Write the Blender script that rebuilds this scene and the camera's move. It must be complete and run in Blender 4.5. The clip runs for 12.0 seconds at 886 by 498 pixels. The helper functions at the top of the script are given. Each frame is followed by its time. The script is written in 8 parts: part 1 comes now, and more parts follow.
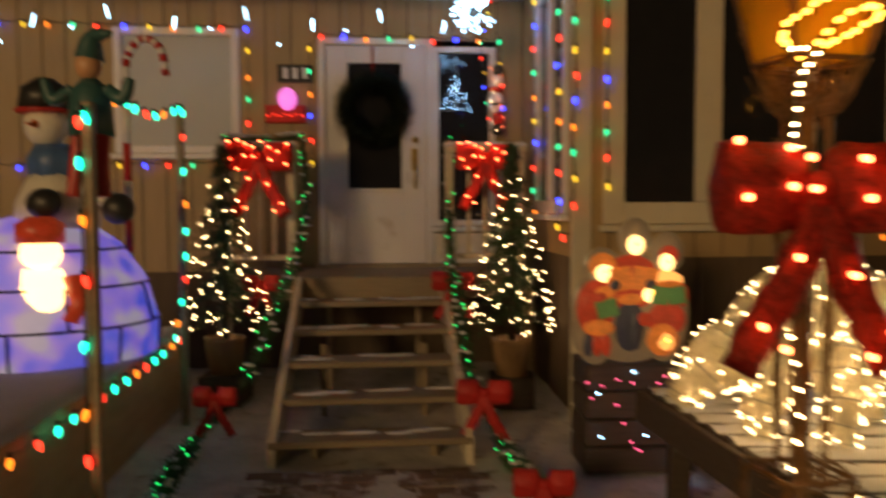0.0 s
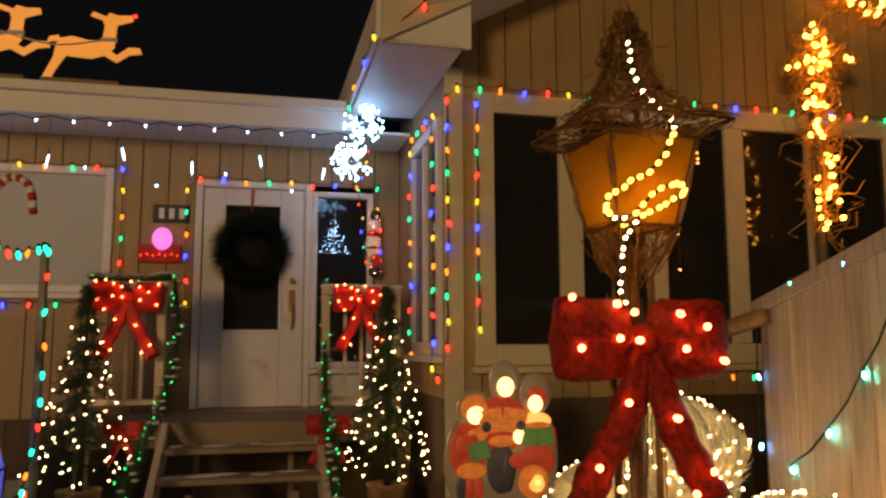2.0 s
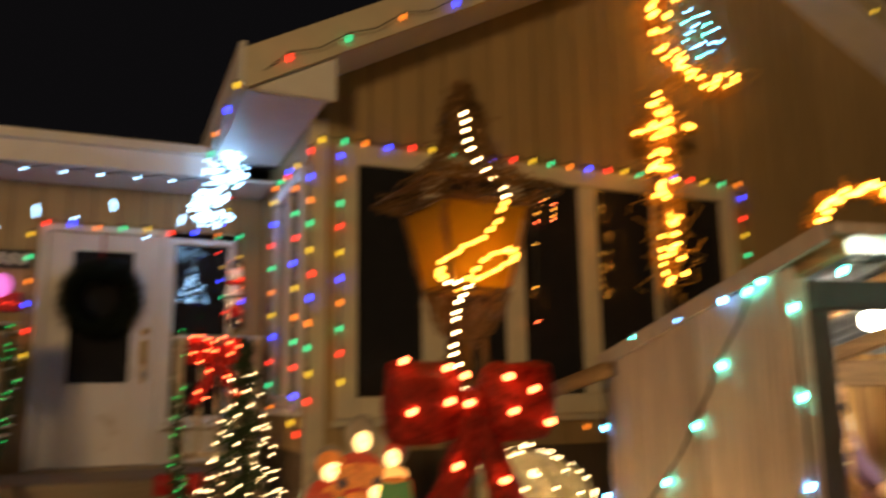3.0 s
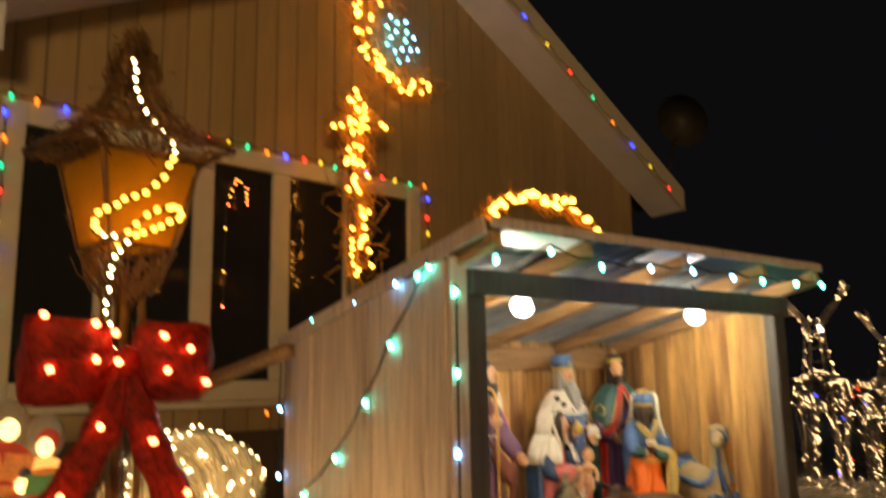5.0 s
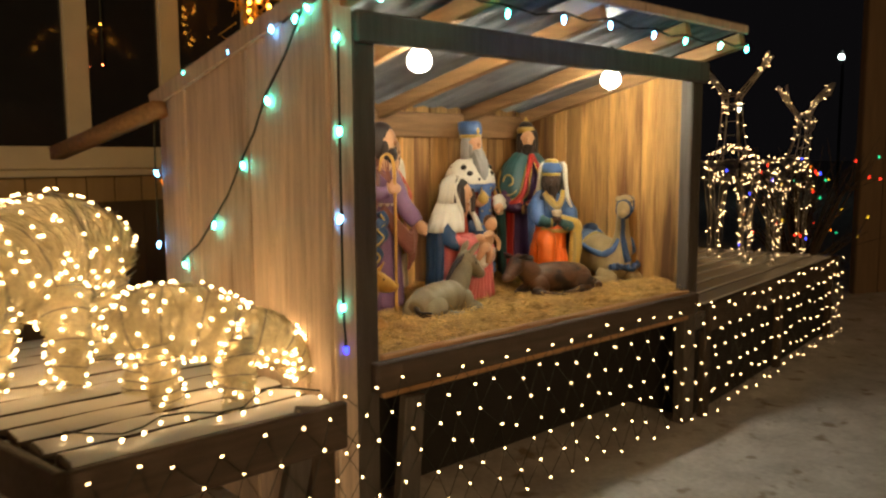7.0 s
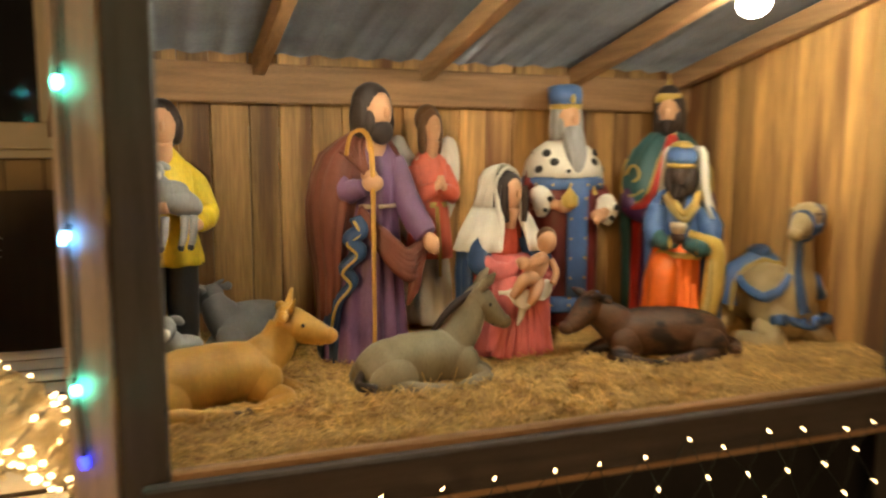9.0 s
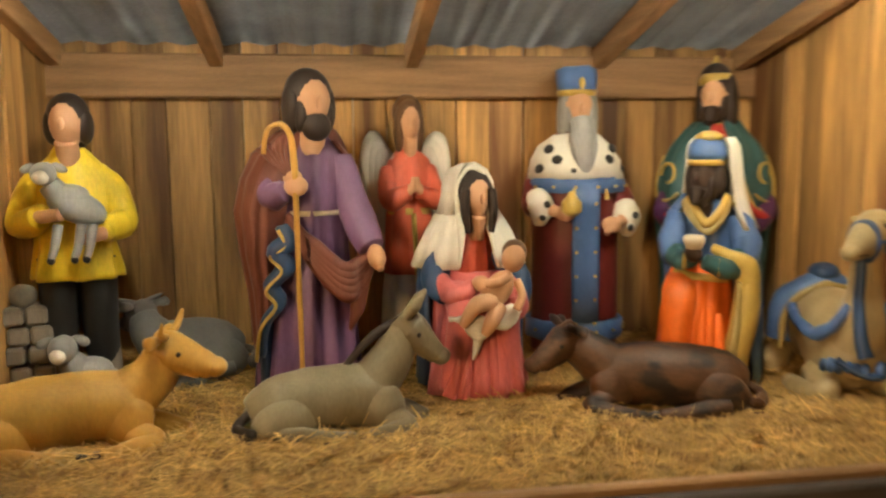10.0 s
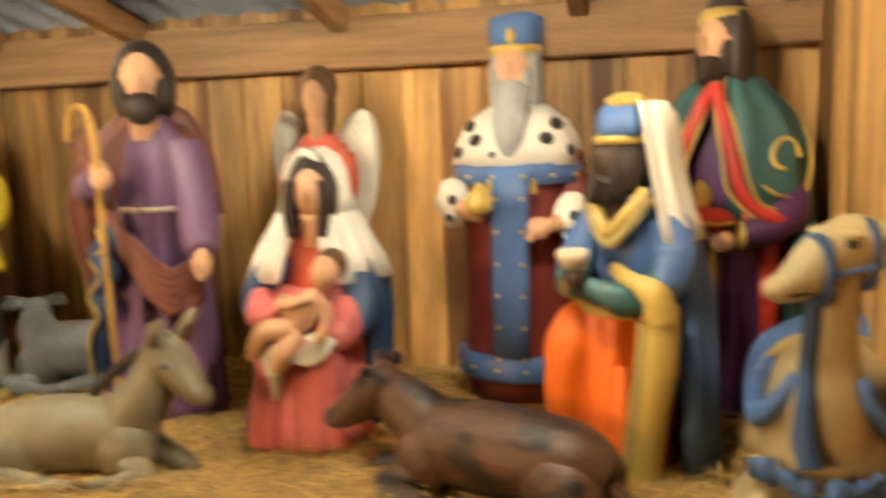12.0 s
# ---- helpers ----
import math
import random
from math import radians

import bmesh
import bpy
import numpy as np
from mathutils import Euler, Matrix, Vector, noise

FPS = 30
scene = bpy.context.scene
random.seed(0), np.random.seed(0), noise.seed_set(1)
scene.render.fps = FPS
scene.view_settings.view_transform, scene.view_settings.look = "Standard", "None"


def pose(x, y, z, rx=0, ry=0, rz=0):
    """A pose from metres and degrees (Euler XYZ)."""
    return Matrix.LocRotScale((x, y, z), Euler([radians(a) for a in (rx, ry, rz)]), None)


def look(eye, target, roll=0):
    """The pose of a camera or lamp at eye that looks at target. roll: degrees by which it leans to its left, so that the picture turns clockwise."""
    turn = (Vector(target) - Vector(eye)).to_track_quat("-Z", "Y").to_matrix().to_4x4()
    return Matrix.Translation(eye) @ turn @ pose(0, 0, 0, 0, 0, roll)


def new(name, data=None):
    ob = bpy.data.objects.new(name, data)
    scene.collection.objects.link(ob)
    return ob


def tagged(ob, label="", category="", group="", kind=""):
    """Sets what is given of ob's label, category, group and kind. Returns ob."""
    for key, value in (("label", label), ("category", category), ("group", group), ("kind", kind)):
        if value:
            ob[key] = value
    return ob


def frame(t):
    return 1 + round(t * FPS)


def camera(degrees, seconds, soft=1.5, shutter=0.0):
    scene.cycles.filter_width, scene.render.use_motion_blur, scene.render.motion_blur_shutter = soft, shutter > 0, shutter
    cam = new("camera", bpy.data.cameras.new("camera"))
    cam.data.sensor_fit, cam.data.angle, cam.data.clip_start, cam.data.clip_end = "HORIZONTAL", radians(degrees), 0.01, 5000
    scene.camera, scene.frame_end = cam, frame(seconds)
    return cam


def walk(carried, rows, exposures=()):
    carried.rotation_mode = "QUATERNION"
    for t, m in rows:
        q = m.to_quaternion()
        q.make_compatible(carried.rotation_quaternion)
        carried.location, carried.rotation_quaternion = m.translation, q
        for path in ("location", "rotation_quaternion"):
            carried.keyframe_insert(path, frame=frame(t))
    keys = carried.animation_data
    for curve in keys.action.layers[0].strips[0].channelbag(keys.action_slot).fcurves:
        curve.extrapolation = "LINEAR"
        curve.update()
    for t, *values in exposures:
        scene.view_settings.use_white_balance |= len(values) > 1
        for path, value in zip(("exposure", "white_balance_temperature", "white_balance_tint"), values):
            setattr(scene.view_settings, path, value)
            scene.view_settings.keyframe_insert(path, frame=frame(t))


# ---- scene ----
cam = camera(58.5, 12.0, soft=2.3, shutter=1.0)
PATH = [
    (0, (0.287, 0.219, 1.457), (0.198, 2.214, 1.349), -0.2),
    (0.5, (0.31, 0.123, 1.454), (0.406, 2.114, 1.288), 0.7),
    (1, (0.33, 0.124, 1.459), (0.523, 2.106, 1.271), 0.2),
    (1.5, (0.324, 0.133, 1.463), (0.492, 2.123, 1.578), -0.4),
    (2, (0.322, 0.128, 1.474), (0.531, 2.102, 1.716), -0.2),
    (2.5, (0.338, 0.116, 1.482), (0.613, 2.078, 1.756), -0.2),
    (3, (0.384, 0.103, 1.5), (0.908, 2.0, 1.858), -0.8),
    (3.5, (0.418, 0.095, 1.516), (1.211, 1.872, 1.976), -1.2),
    (3.7, (0.425, 0.09, 1.518), (1.295, 1.826, 1.994), -1.2),
    (5.3, (0.426, 0.061, 1.426), (1.671, 1.608, 1.659), -1.0),
    (5.5, (0.435, 0.065, 1.422), (1.697, 1.61, 1.552), -1.0),
    (6, (0.478, 0.087, 1.395), (1.783, 1.603, 1.375), -1.3),
    (6.5, (0.596, 0.11, 1.394), (1.937, 1.584, 1.227), -0.2),
    (7, (0.728, 0.211, 1.378), (2.066, 1.681, 1.154), -0.3),
    (7.2, (0.829, 0.286, 1.359), (2.159, 1.767, 1.161), -0.6),
    (8.8, (2.143, 0.675, 1.354), (3.023, 2.458, 1.13), -0.4),
    (9, (2.335, 0.719, 1.36), (3.027, 2.578, 1.102), 0.3),
    (9.5, (2.679, 0.83, 1.334), (3.255, 2.73, 1.091), -0.3),
    (10, (3.031, 0.967, 1.338), (3.318, 2.931, 1.089), -0.5),
    (10.5, (3.323, 1.077, 1.344), (3.358, 3.059, 1.08), 0.2),
    (11, (3.537, 1.23, 1.341), (3.411, 3.211, 1.091), -0.7),
    (11.5, (3.81, 1.374, 1.344), (3.423, 3.318, 1.079), -1.4),
    (12, (4.073, 1.504, 1.307), (3.595, 3.427, 1.036), -1.9),
]
walk(cam, [(t, look(eye, target, roll)) for t, eye, target, roll in PATH],
     [(0.0, 0.1), (3.7, 0.15), (5.5, 0.18), (7.0, -0.04), (9.0, 0.04), (10.0, 0.1), (10.7, 0.26), (12.0, 0.66)])

# ---- night sky, street light and the two flood bulbs ----
world = bpy.data.worlds.new("night")
scene.world = world
world.use_nodes = True
bg = world.node_tree.nodes["Background"]
bg.inputs[0].default_value = (0.010, 0.009, 0.010, 1)
bg.inputs[1].default_value = 0.35


def lamp(name, kind, m, watts, color, size=0.1, spot=None):
    d = bpy.data.lights.new(name, kind)
    d.energy, d.color = watts, color
    if kind == "SUN":
        d.angle = radians(size)
    elif kind == "AREA":
        d.size = size
    else:
        d.shadow_soft_size = size
    if spot:
        d.spot_size, d.spot_blend = radians(spot), 0.6
    ob = new(name, d)
    ob.matrix_world = m
    return ob


# sodium street light behind the walk, on the far side of the road
lamp("street_light", "SPOT", look((-6.5, -12.0, 4.4), (2.2, 5.0, 2.0)), 3700, (1.0, 0.62, 0.27), 1.6, 85)
# flood bulbs under the shed roof
FLOODS = ((2.697, 2.50, 1.757), (3.895, 2.50, 1.762))
for p in FLOODS:
    lamp("flood_bulb_light", "POINT", pose(*p), 21, (1.0, 0.91, 0.69), 0.045)

# ---- materials ----
def material(name, color, rough=0.6, metal=0.0, vary=0.25, scale=8.0, bump=0.15, grain=None, spots=None, random_vary=0.0,
             emit=0.0, emit_color=None, transmission=0.0, alpha=1.0, coat=0.0, fine=90.0, sss=0.0, island=0.0, translucent=0.0):
    """A procedural surface: base colour varied at two scales, with fine relief."""
    m = bpy.data.materials.new(name)
    m.use_nodes = True
    t = m.node_tree
    b = t.nodes["Principled BSDF"]
    n = t.nodes.new
    co = n("ShaderNodeTexCoord")
    mp = n("ShaderNodeMapping")
    base = co.outputs["Object"]
    if random_vary:
        # each piece cut from another stretch of the same stuff
        oi = n("ShaderNodeObjectInfo")
        cx = n("ShaderNodeCombineXYZ")
        for i, k in enumerate((37.0, 53.0, 29.0)):
            mu = n("ShaderNodeMath")
            mu.operation = "MULTIPLY"
            mu.inputs[1].default_value = k
            t.links.new(oi.outputs["Random"], mu.inputs[0])
            t.links.new(mu.outputs[0], cx.inputs[i])
        ad = n("ShaderNodeVectorMath")
        ad.operation = "ADD"
        t.links.new(base, ad.inputs[0])
        t.links.new(cx.outputs[0], ad.inputs[1])
        base = ad.outputs[0]
    t.links.new(base, mp.inputs[0])
    if grain:
        mp.inputs["Scale"].default_value = grain
    big = n("ShaderNodeTexNoise")
    big.inputs["Scale"].default_value, big.inputs["Detail"].default_value = scale, 5
    small = n("ShaderNodeTexNoise")
    small.inputs["Scale"].default_value, small.inputs["Detail"].default_value = fine, 3
    for q in (big, small):
        t.links.new(mp.outputs[0], q.inputs["Vector"])
    mixn = n("ShaderNodeMix")
    mixn.data_type = "FLOAT"
    mixn.inputs[0].default_value = 0.35
    t.links.new(big.outputs[0], mixn.inputs[2])
    t.links.new(small.outputs[0], mixn.inputs[3])
    ramp = n("ShaderNodeValToRGB")
    ramp.color_ramp.elements[0].position, ramp.color_ramp.elements[1].position = 0.3, 0.7
    lo = [max(0, c * (1 - vary)) for c in color]
    hi = [min(1, c * (1 + vary)) for c in color]
    ramp.color_ramp.elements[0].color, ramp.color_ramp.elements[1].color = (*lo, 1), (*hi, 1)
    t.links.new(mixn.outputs[0], ramp.inputs[0])
    out = ramp.outputs[0]
    if spots:
        sc, thr, col = spots
        sp = n("ShaderNodeTexNoise")
        sp.inputs["Scale"].default_value, sp.inputs["Detail"].default_value = sc, 6
        t.links.new(mp.outputs[0] if grain else base, sp.inputs["Vector"])
        sr = n("ShaderNodeValToRGB")
        sr.color_ramp.elements[0].position, sr.color_ramp.elements[1].position = thr, thr + 0.1
        t.links.new(sp.outputs[0], sr.inputs[0])
        mc = n("ShaderNodeMix")
        mc.data_type = "RGBA"
        mc.inputs[7].default_value = (*col, 1)
        t.links.new(sr.outputs[0], mc.inputs[0])
        t.links.new(out, mc.inputs[6])
        out = mc.outputs[2]
    if random_vary or island:
        src = n("ShaderNodeObjectInfo").outputs["Random"] if random_vary else n("ShaderNodeNewGeometry").outputs["Random Per Island"]
        k = random_vary or island
        mr = n("ShaderNodeMapRange")
        mr.inputs[3].default_value, mr.inputs[4].default_value = 1 - k, 1 + k
        t.links.new(src, mr.inputs[0])
        hv = n("ShaderNodeHueSaturation")
        t.links.new(mr.outputs[0], hv.inputs["Value"])
        t.links.new(out, hv.inputs["Color"])
        out = hv.outputs[0]
    t.links.new(out, b.inputs["Base Color"])
    b.inputs["Roughness"].default_value, b.inputs["Metallic"].default_value = rough, metal
    if coat:
        b.inputs["Coat Weight"].default_value, b.inputs["Coat Roughness"].default_value = coat, 0.25
    if sss:
        b.inputs["Subsurface Weight"].default_value = sss
        b.inputs["Subsurface Radius"].default_value = (0.02, 0.012, 0.008)
    if transmission:
        b.inputs["Transmission Weight"].default_value = transmission
    b.inputs["Alpha"].default_value = alpha
    if emit:
        b.inputs["Emission Color"].default_value = (*(emit_color or color), 1)
        b.inputs["Emission Strength"].default_value = emit
    if bump:
        bp = n("ShaderNodeBump")
        bp.inputs["Strength"].default_value, bp.inputs["Distance"].default_value = bump, 0.01
        t.links.new(mixn.outputs[0], bp.inputs["Height"])
        t.links.new(bp.outputs[0], b.inputs["Normal"])
    if translucent:
        tl = n("ShaderNodeBsdfTranslucent")
        t.links.new(out, tl.inputs["Color"])
        ms = n("ShaderNodeMixShader")
        ms.inputs[0].default_value = translucent
        t.links.new(b.outputs[0], ms.inputs[1])
        t.links.new(tl.outputs[0], ms.inputs[2])
        t.links.new(ms.outputs[0], t.nodes["Material Output"].inputs["Surface"])
    return m


def glow(name, color, strength):
    """The lit filament glass of a small bulb."""
    m = bpy.data.materials.new(name)
    m.use_nodes = True
    b = m.node_tree.nodes["Principled BSDF"]
    b.inputs["Base Color"].default_value = (*color, 1)
    b.inputs["Roughness"].default_value = 0.3
    b.inputs["Emission Color"].default_value = (*color, 1)
    b.inputs["Emission Strength"].default_value = strength
    return m


SNOW = material("packed_snow", (0.50, 0.48, 0.46), 0.75, vary=0.3, scale=5, bump=1.0, fine=38, spots=(7.0, 0.60, (0.27, 0.22, 0.17)))
SNOWTOP = material("fresh_snow", (0.66, 0.66, 0.67), 0.8, vary=0.06, scale=6, bump=0.4, fine=120)
SIDING = material("tan_siding_paint", (0.36, 0.255, 0.12), 0.55, vary=0.12, scale=3, bump=0.1, grain=(6, 6, 0.8), random_vary=0.07)
SKIRT = material("brown_skirting", (0.10, 0.07, 0.042), 0.7, vary=0.2, scale=3, grain=(6, 6, 0.8), random_vary=0.1)
TRIM = material("cream_trim_paint", (0.62, 0.56, 0.42), 0.5, vary=0.08, scale=5, bump=0.08)
WHITE = material("white_paint", (0.74, 0.73, 0.72), 0.45, vary=0.07, scale=4, bump=0.06)
DOORW = material("white_door_paint", (0.72, 0.70, 0.70), 0.4, vary=0.06, scale=3, bump=0.05, spots=(3.5, 0.6, (0.55, 0.5, 0.46)))
ROOFING = material("dark_shingle", (0.06, 0.055, 0.05), 0.9, vary=0.3, scale=20, bump=0.6)
PLANK = material("weathered_pine", (0.45, 0.25, 0.08), 0.6, vary=0.6, scale=1.6, bump=0.35, fine=14, grain=(9, 9, 0.6), random_vary=0.36, spots=(0.9, 0.53, (0.18, 0.080, 0.028)))
PLANKOUT = material("grey_weathered_pine", (0.56, 0.45, 0.37), 0.7, vary=0.3, scale=5, bump=0.3, grain=(10, 10, 0.6), random_vary=0.16, spots=(1.6, 0.62, (0.27, 0.19, 0.14)))
BEAM = material("rough_sawn_beam", (0.36, 0.20, 0.085), 0.65, vary=0.4, scale=4, bump=0.35, grain=(0.7, 9, 9), random_vary=0.15)
BEAMY = material("rough_sawn_rafter", (0.36, 0.20, 0.085), 0.65, vary=0.4, scale=4, bump=0.35, grain=(9, 0.7, 9), random_vary=0.15)
POST = material("dark_stained_post", (0.075, 0.064, 0.055), 0.6, vary=0.35, scale=5, bump=0.3, grain=(9, 9, 0.7))
DARKWOOD = material("dark_wet_wood", (0.055, 0.038, 0.026), 0.7, vary=0.4, scale=5, bump=0.3, grain=(0.8, 9, 9), random_vary=0.2)
STAIRW = material("painted_stair_wood", (0.25, 0.195, 0.125), 0.6, vary=0.2, scale=5, bump=0.2, grain=(0.8, 8, 8), random_vary=0.1)
POSTW = material("cream_painted_post", (0.60, 0.53, 0.40), 0.5, vary=0.15, scale=6, bump=0.12)
SHEET = material("galvanised_roof_sheet", (0.29, 0.305, 0.33), 0.5, metal=0.25, vary=0.25, scale=6, bump=0.1)
BLACK = material("black_plastic", (0.02, 0.02, 0.02), 0.5, vary=0.2, bump=0)
WIRE = material("green_black_wire", (0.012, 0.02, 0.012), 0.5, vary=0.2, bump=0)
FRAMEWIRE = material("white_frame_wire", (0.36, 0.34, 0.31), 0.4, metal=0.3, vary=0.1, bump=0)
# near-black colour for the sheets that replace shade under raised floors
VOID = material("underfloor_shade", (0.015, 0.013, 0.012), 0.9, vary=0.3, bump=0.2)
GLASSD = material("dark_window_glass", (0.02, 0.02, 0.022), 0.06, vary=0.1, bump=0)
BLIND = material("dark_blind", (0.05, 0.042, 0.035), 0.6, vary=0.1, bump=0)
CURTAIN = material("pale_window_blind", (0.52, 0.55, 0.52), 0.6, vary=0.06, scale=2, bump=0.05)
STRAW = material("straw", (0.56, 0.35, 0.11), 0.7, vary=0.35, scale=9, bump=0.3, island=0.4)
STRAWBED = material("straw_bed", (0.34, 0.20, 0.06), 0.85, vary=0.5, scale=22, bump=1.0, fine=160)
PAVER = material("brown_brick", (0.15, 0.10, 0.07), 0.8, vary=0.3, scale=14, bump=0.4, random_vary=0.18, spots=(5, 0.50, (0.36, 0.33, 0.30)))
PINE = material("pine_needles", (0.035, 0.075, 0.03), 0.6, vary=0.4, scale=12, bump=0, island=0.4)
PINEDARK = material("dark_wreath_needles", (0.018, 0.028, 0.018), 0.6, vary=0.4, scale=12, bump=0, island=0.3)
REDCLOTH = material("red_velvet", (0.42, 0.015, 0.012), 0.6, vary=0.25, scale=10, bump=0.2)
POT = material("wooden_tub", (0.30, 0.19, 0.09), 0.65, vary=0.25, scale=8, bump=0.2, grain=(6, 6, 1))
BRASS = material("brass", (0.62, 0.42, 0.12), 0.3, metal=0.9, vary=0.15, bump=0.05)
ACRYL = material("clear_acrylic_thread", (0.86, 0.79, 0.63), 0.25, vary=0.2, scale=40, bump=0.9, translucent=0.5)
TWIG = material("gold_wrapped_twig", (0.18, 0.092, 0.026), 0.4, metal=0.3, vary=0.5, scale=20, bump=0.3, island=0.3)
TINSEL = material("gold_tinsel", (0.66, 0.38, 0.08), 0.35, metal=0.4, vary=0.4, scale=30, bump=0.3, island=0.3)
AMBERPANE = material("amber_film", (0.62, 0.40, 0.03), 0.4, vary=0.12, scale=9, bump=0.1, translucent=0.6)
PLY = material("weathered_plywood", (0.36, 0.26, 0.15), 0.7, vary=0.2, scale=3, bump=0.15, grain=(1, 1, 5))
BROWNWALL = material("brown_wall_boards", (0.12, 0.075, 0.04), 0.7, vary=0.25, scale=3, grain=(6, 6, 0.7), random_vary=0.1)

LIT = {
    "red": glow("red_bulb", (1.0, 0.035, 0.015), 3.2), "green": glow("green_bulb", (0.02, 0.85, 0.32), 1.7), "blue": glow("blue_bulb", (0.03, 0.045, 1.0), 6),
    "yellow": glow("yellow_bulb", (1.0, 0.60, 0.03), 1.5), "orange": glow("orange_bulb", (1.0, 0.23, 0.015), 2.2), "teal": glow("teal_bulb", (0.06, 0.85, 0.62), 42),
    "ice": glow("ice_blue_bulb", (0.10, 0.42, 1.0), 42), "warm": glow("warm_white_bulb", (1.0, 0.64, 0.27), 22), "net": glow("small_warm_bulb", (1.0, 0.62, 0.27), 15), "gold": glow("gold_bulb", (1.0, 0.42, 0.045), 8), "amber": glow("amber_bulb", (1.0, 0.40, 0.04), 16), "seagreen": glow("sea_green_bulb", (0.01, 0.75, 0.40), 5),
    "hot": glow("hot_white_bulb", (1.0, 0.64, 0.28), 13), "cool": glow("cool_white_led", (0.36, 0.66, 1.0), 10), "redhot": glow("hot_red_bulb", (1.0, 0.12, 0.035), 22), "mgreen": glow("small_green_bulb", (0.02, 0.9, 0.16), 2.2),
    "flood": glow("flood_bulb_glass", (1.0, 0.90, 0.70), 30), "pink": glow("pink_led", (1.0, 0.10, 0.22), 3), "street": glow("far_street_lamp", (0.75, 1.0, 0.85), 40),
}

# ---- mesh helpers ----
def mesh_of(bm, name, mat):
    me = bpy.data.meshes.new(name)
    bm.to_mesh(me)
    bm.free()
    for m in (mat if isinstance(mat, (list, tuple)) else [mat]):
        me.materials.append(m)
    return me


def part(name, bm, mat, parent=None, label="", smooth=False):
    me = bm if isinstance(bm, bpy.types.Mesh) else mesh_of(bm, name, mat)
    if smooth:
        me.polygons.foreach_set("use_smooth", [True] * len(me.polygons))
    ob = new(name, me)
    ob.parent = parent
    return tagged(ob, label)


def thing(name, m, label, category, group="", kind=""):
    ob = new(name)
    ob.matrix_world = m
    return tagged(ob, label, category, group, kind)


def solid(name, bm, mat, m, label, category, group="", kind="", smooth=False):
    ob = part(name, bm, mat, None, "", smooth)
    ob.matrix_world = m
    return tagged(ob, label, category, group, kind)


def box(bm, lo, hi, m=None, mat=0, bevel=0.0):
    r = bmesh.ops.create_cube(bm, size=1)
    s = [h - l for l, h in zip(lo, hi)]
    c = [(h + l) / 2 for l, h in zip(lo, hi)]
    mm = Matrix.LocRotScale(c, None, s)
    bmesh.ops.transform(bm, matrix=(m @ mm) if m else mm, verts=r["verts"])
    fs = list({f for v in r["verts"] for f in v.link_faces})
    for f in fs:
        f.material_index = mat
    if bevel:
        es = list({e for f in fs for e in f.edges})
        out = bmesh.ops.bevel(bm, geom=es, offset=bevel, segments=1, affect="EDGES", profile=0.5)
        for f in out["faces"]:
            f.material_index = mat
    return bm


def boxed(lo, hi, bevel=0.006, m=None):
    return box(bmesh.new(), lo, hi, m, 0, bevel)


def ring_skin(bm, rings, mat=0, cap=True, smooth=True):
    fs = []
    for a, b in zip(rings, rings[1:]):
        k = len(a)
        for i in range(k):
            fs.append(bm.faces.new((a[i], a[(i + 1) % k], b[(i + 1) % k], b[i])))
    if cap:
        fs.append(bm.faces.new(rings[0][::-1]))
        fs.append(bm.faces.new(rings[-1]))
    for f in fs:
        f.material_index, f.smooth = mat, smooth
    return fs


def tube(bm, pts, r, seg=8, mat=0, cap=True):
    """A round bar along points; r one radius or one for each point."""
    pts = [Vector(p) for p in pts]
    rs = r if isinstance(r, (list, tuple)) else [r] * len(pts)
    rings, ref = [], None
    for i, p in enumerate(pts):
        d = (pts[min(i + 1, len(pts) - 1)] - pts[max(i - 1, 0)]).normalized()
        if ref is None:
            ref = d.orthogonal().normalized()
        ref = (ref - d * ref.dot(d)).normalized()
        q = d.cross(ref)
        rings.append([bm.verts.new(p + (ref * math.cos(a) + q * math.sin(a)) * rs[i]) for a in [2 * math.pi * j / seg for j in range(seg)]])
    ring_skin(bm, rings, mat, cap)
    return bm


def loft(bm, rows, seg=28, mat=0, folds=0, depth=0.0, m=None, turn=0.0, cap=True):
    """Stacked ellipses (z, cx, cy, rx, ry); folds: soft vertical pleats of that relative depth."""
    rings = []
    for k, (z, cx, cy, rx, ry) in enumerate(rows):
        ring = []
        for j in range(seg):
            a = 2 * math.pi * j / seg
            f = 1 + depth * (math.sin(folds * a + turn + 0.9 * math.sin(2.1 * a + turn)) + 0.5 * math.sin((folds * 1.7) // 1 * a + 1.3 + 2 * turn)) * (1 - 0.75 * k / max(1, len(rows) - 1)) if folds else 1
            v = Vector((cx + rx * f * math.cos(a), cy + ry * f * math.sin(a), z))
            ring.append(bm.verts.new(m @ v if m else v))
        rings.append(ring)
    ring_skin(bm, rings, mat, cap)
    return bm


def blob(bm, c, r, mat=0, m=None, seg=16, rot=(0, 0, 0)):
    """An ellipsoid."""
    q = bmesh.ops.create_uvsphere(bm, u_segments=seg, v_segments=max(6, seg * 2 // 3), radius=1)
    r = r if isinstance(r, (list, tuple)) else (r, r, r)
    mm = Matrix.LocRotScale(c, Euler([radians(a) for a in rot]), r)
    bmesh.ops.transform(bm, matrix=(m @ mm) if m else mm, verts=q["verts"])
    for f in {f for v in q["verts"] for f in v.link_faces}:
        f.material_index, f.smooth = mat, True
    return bm


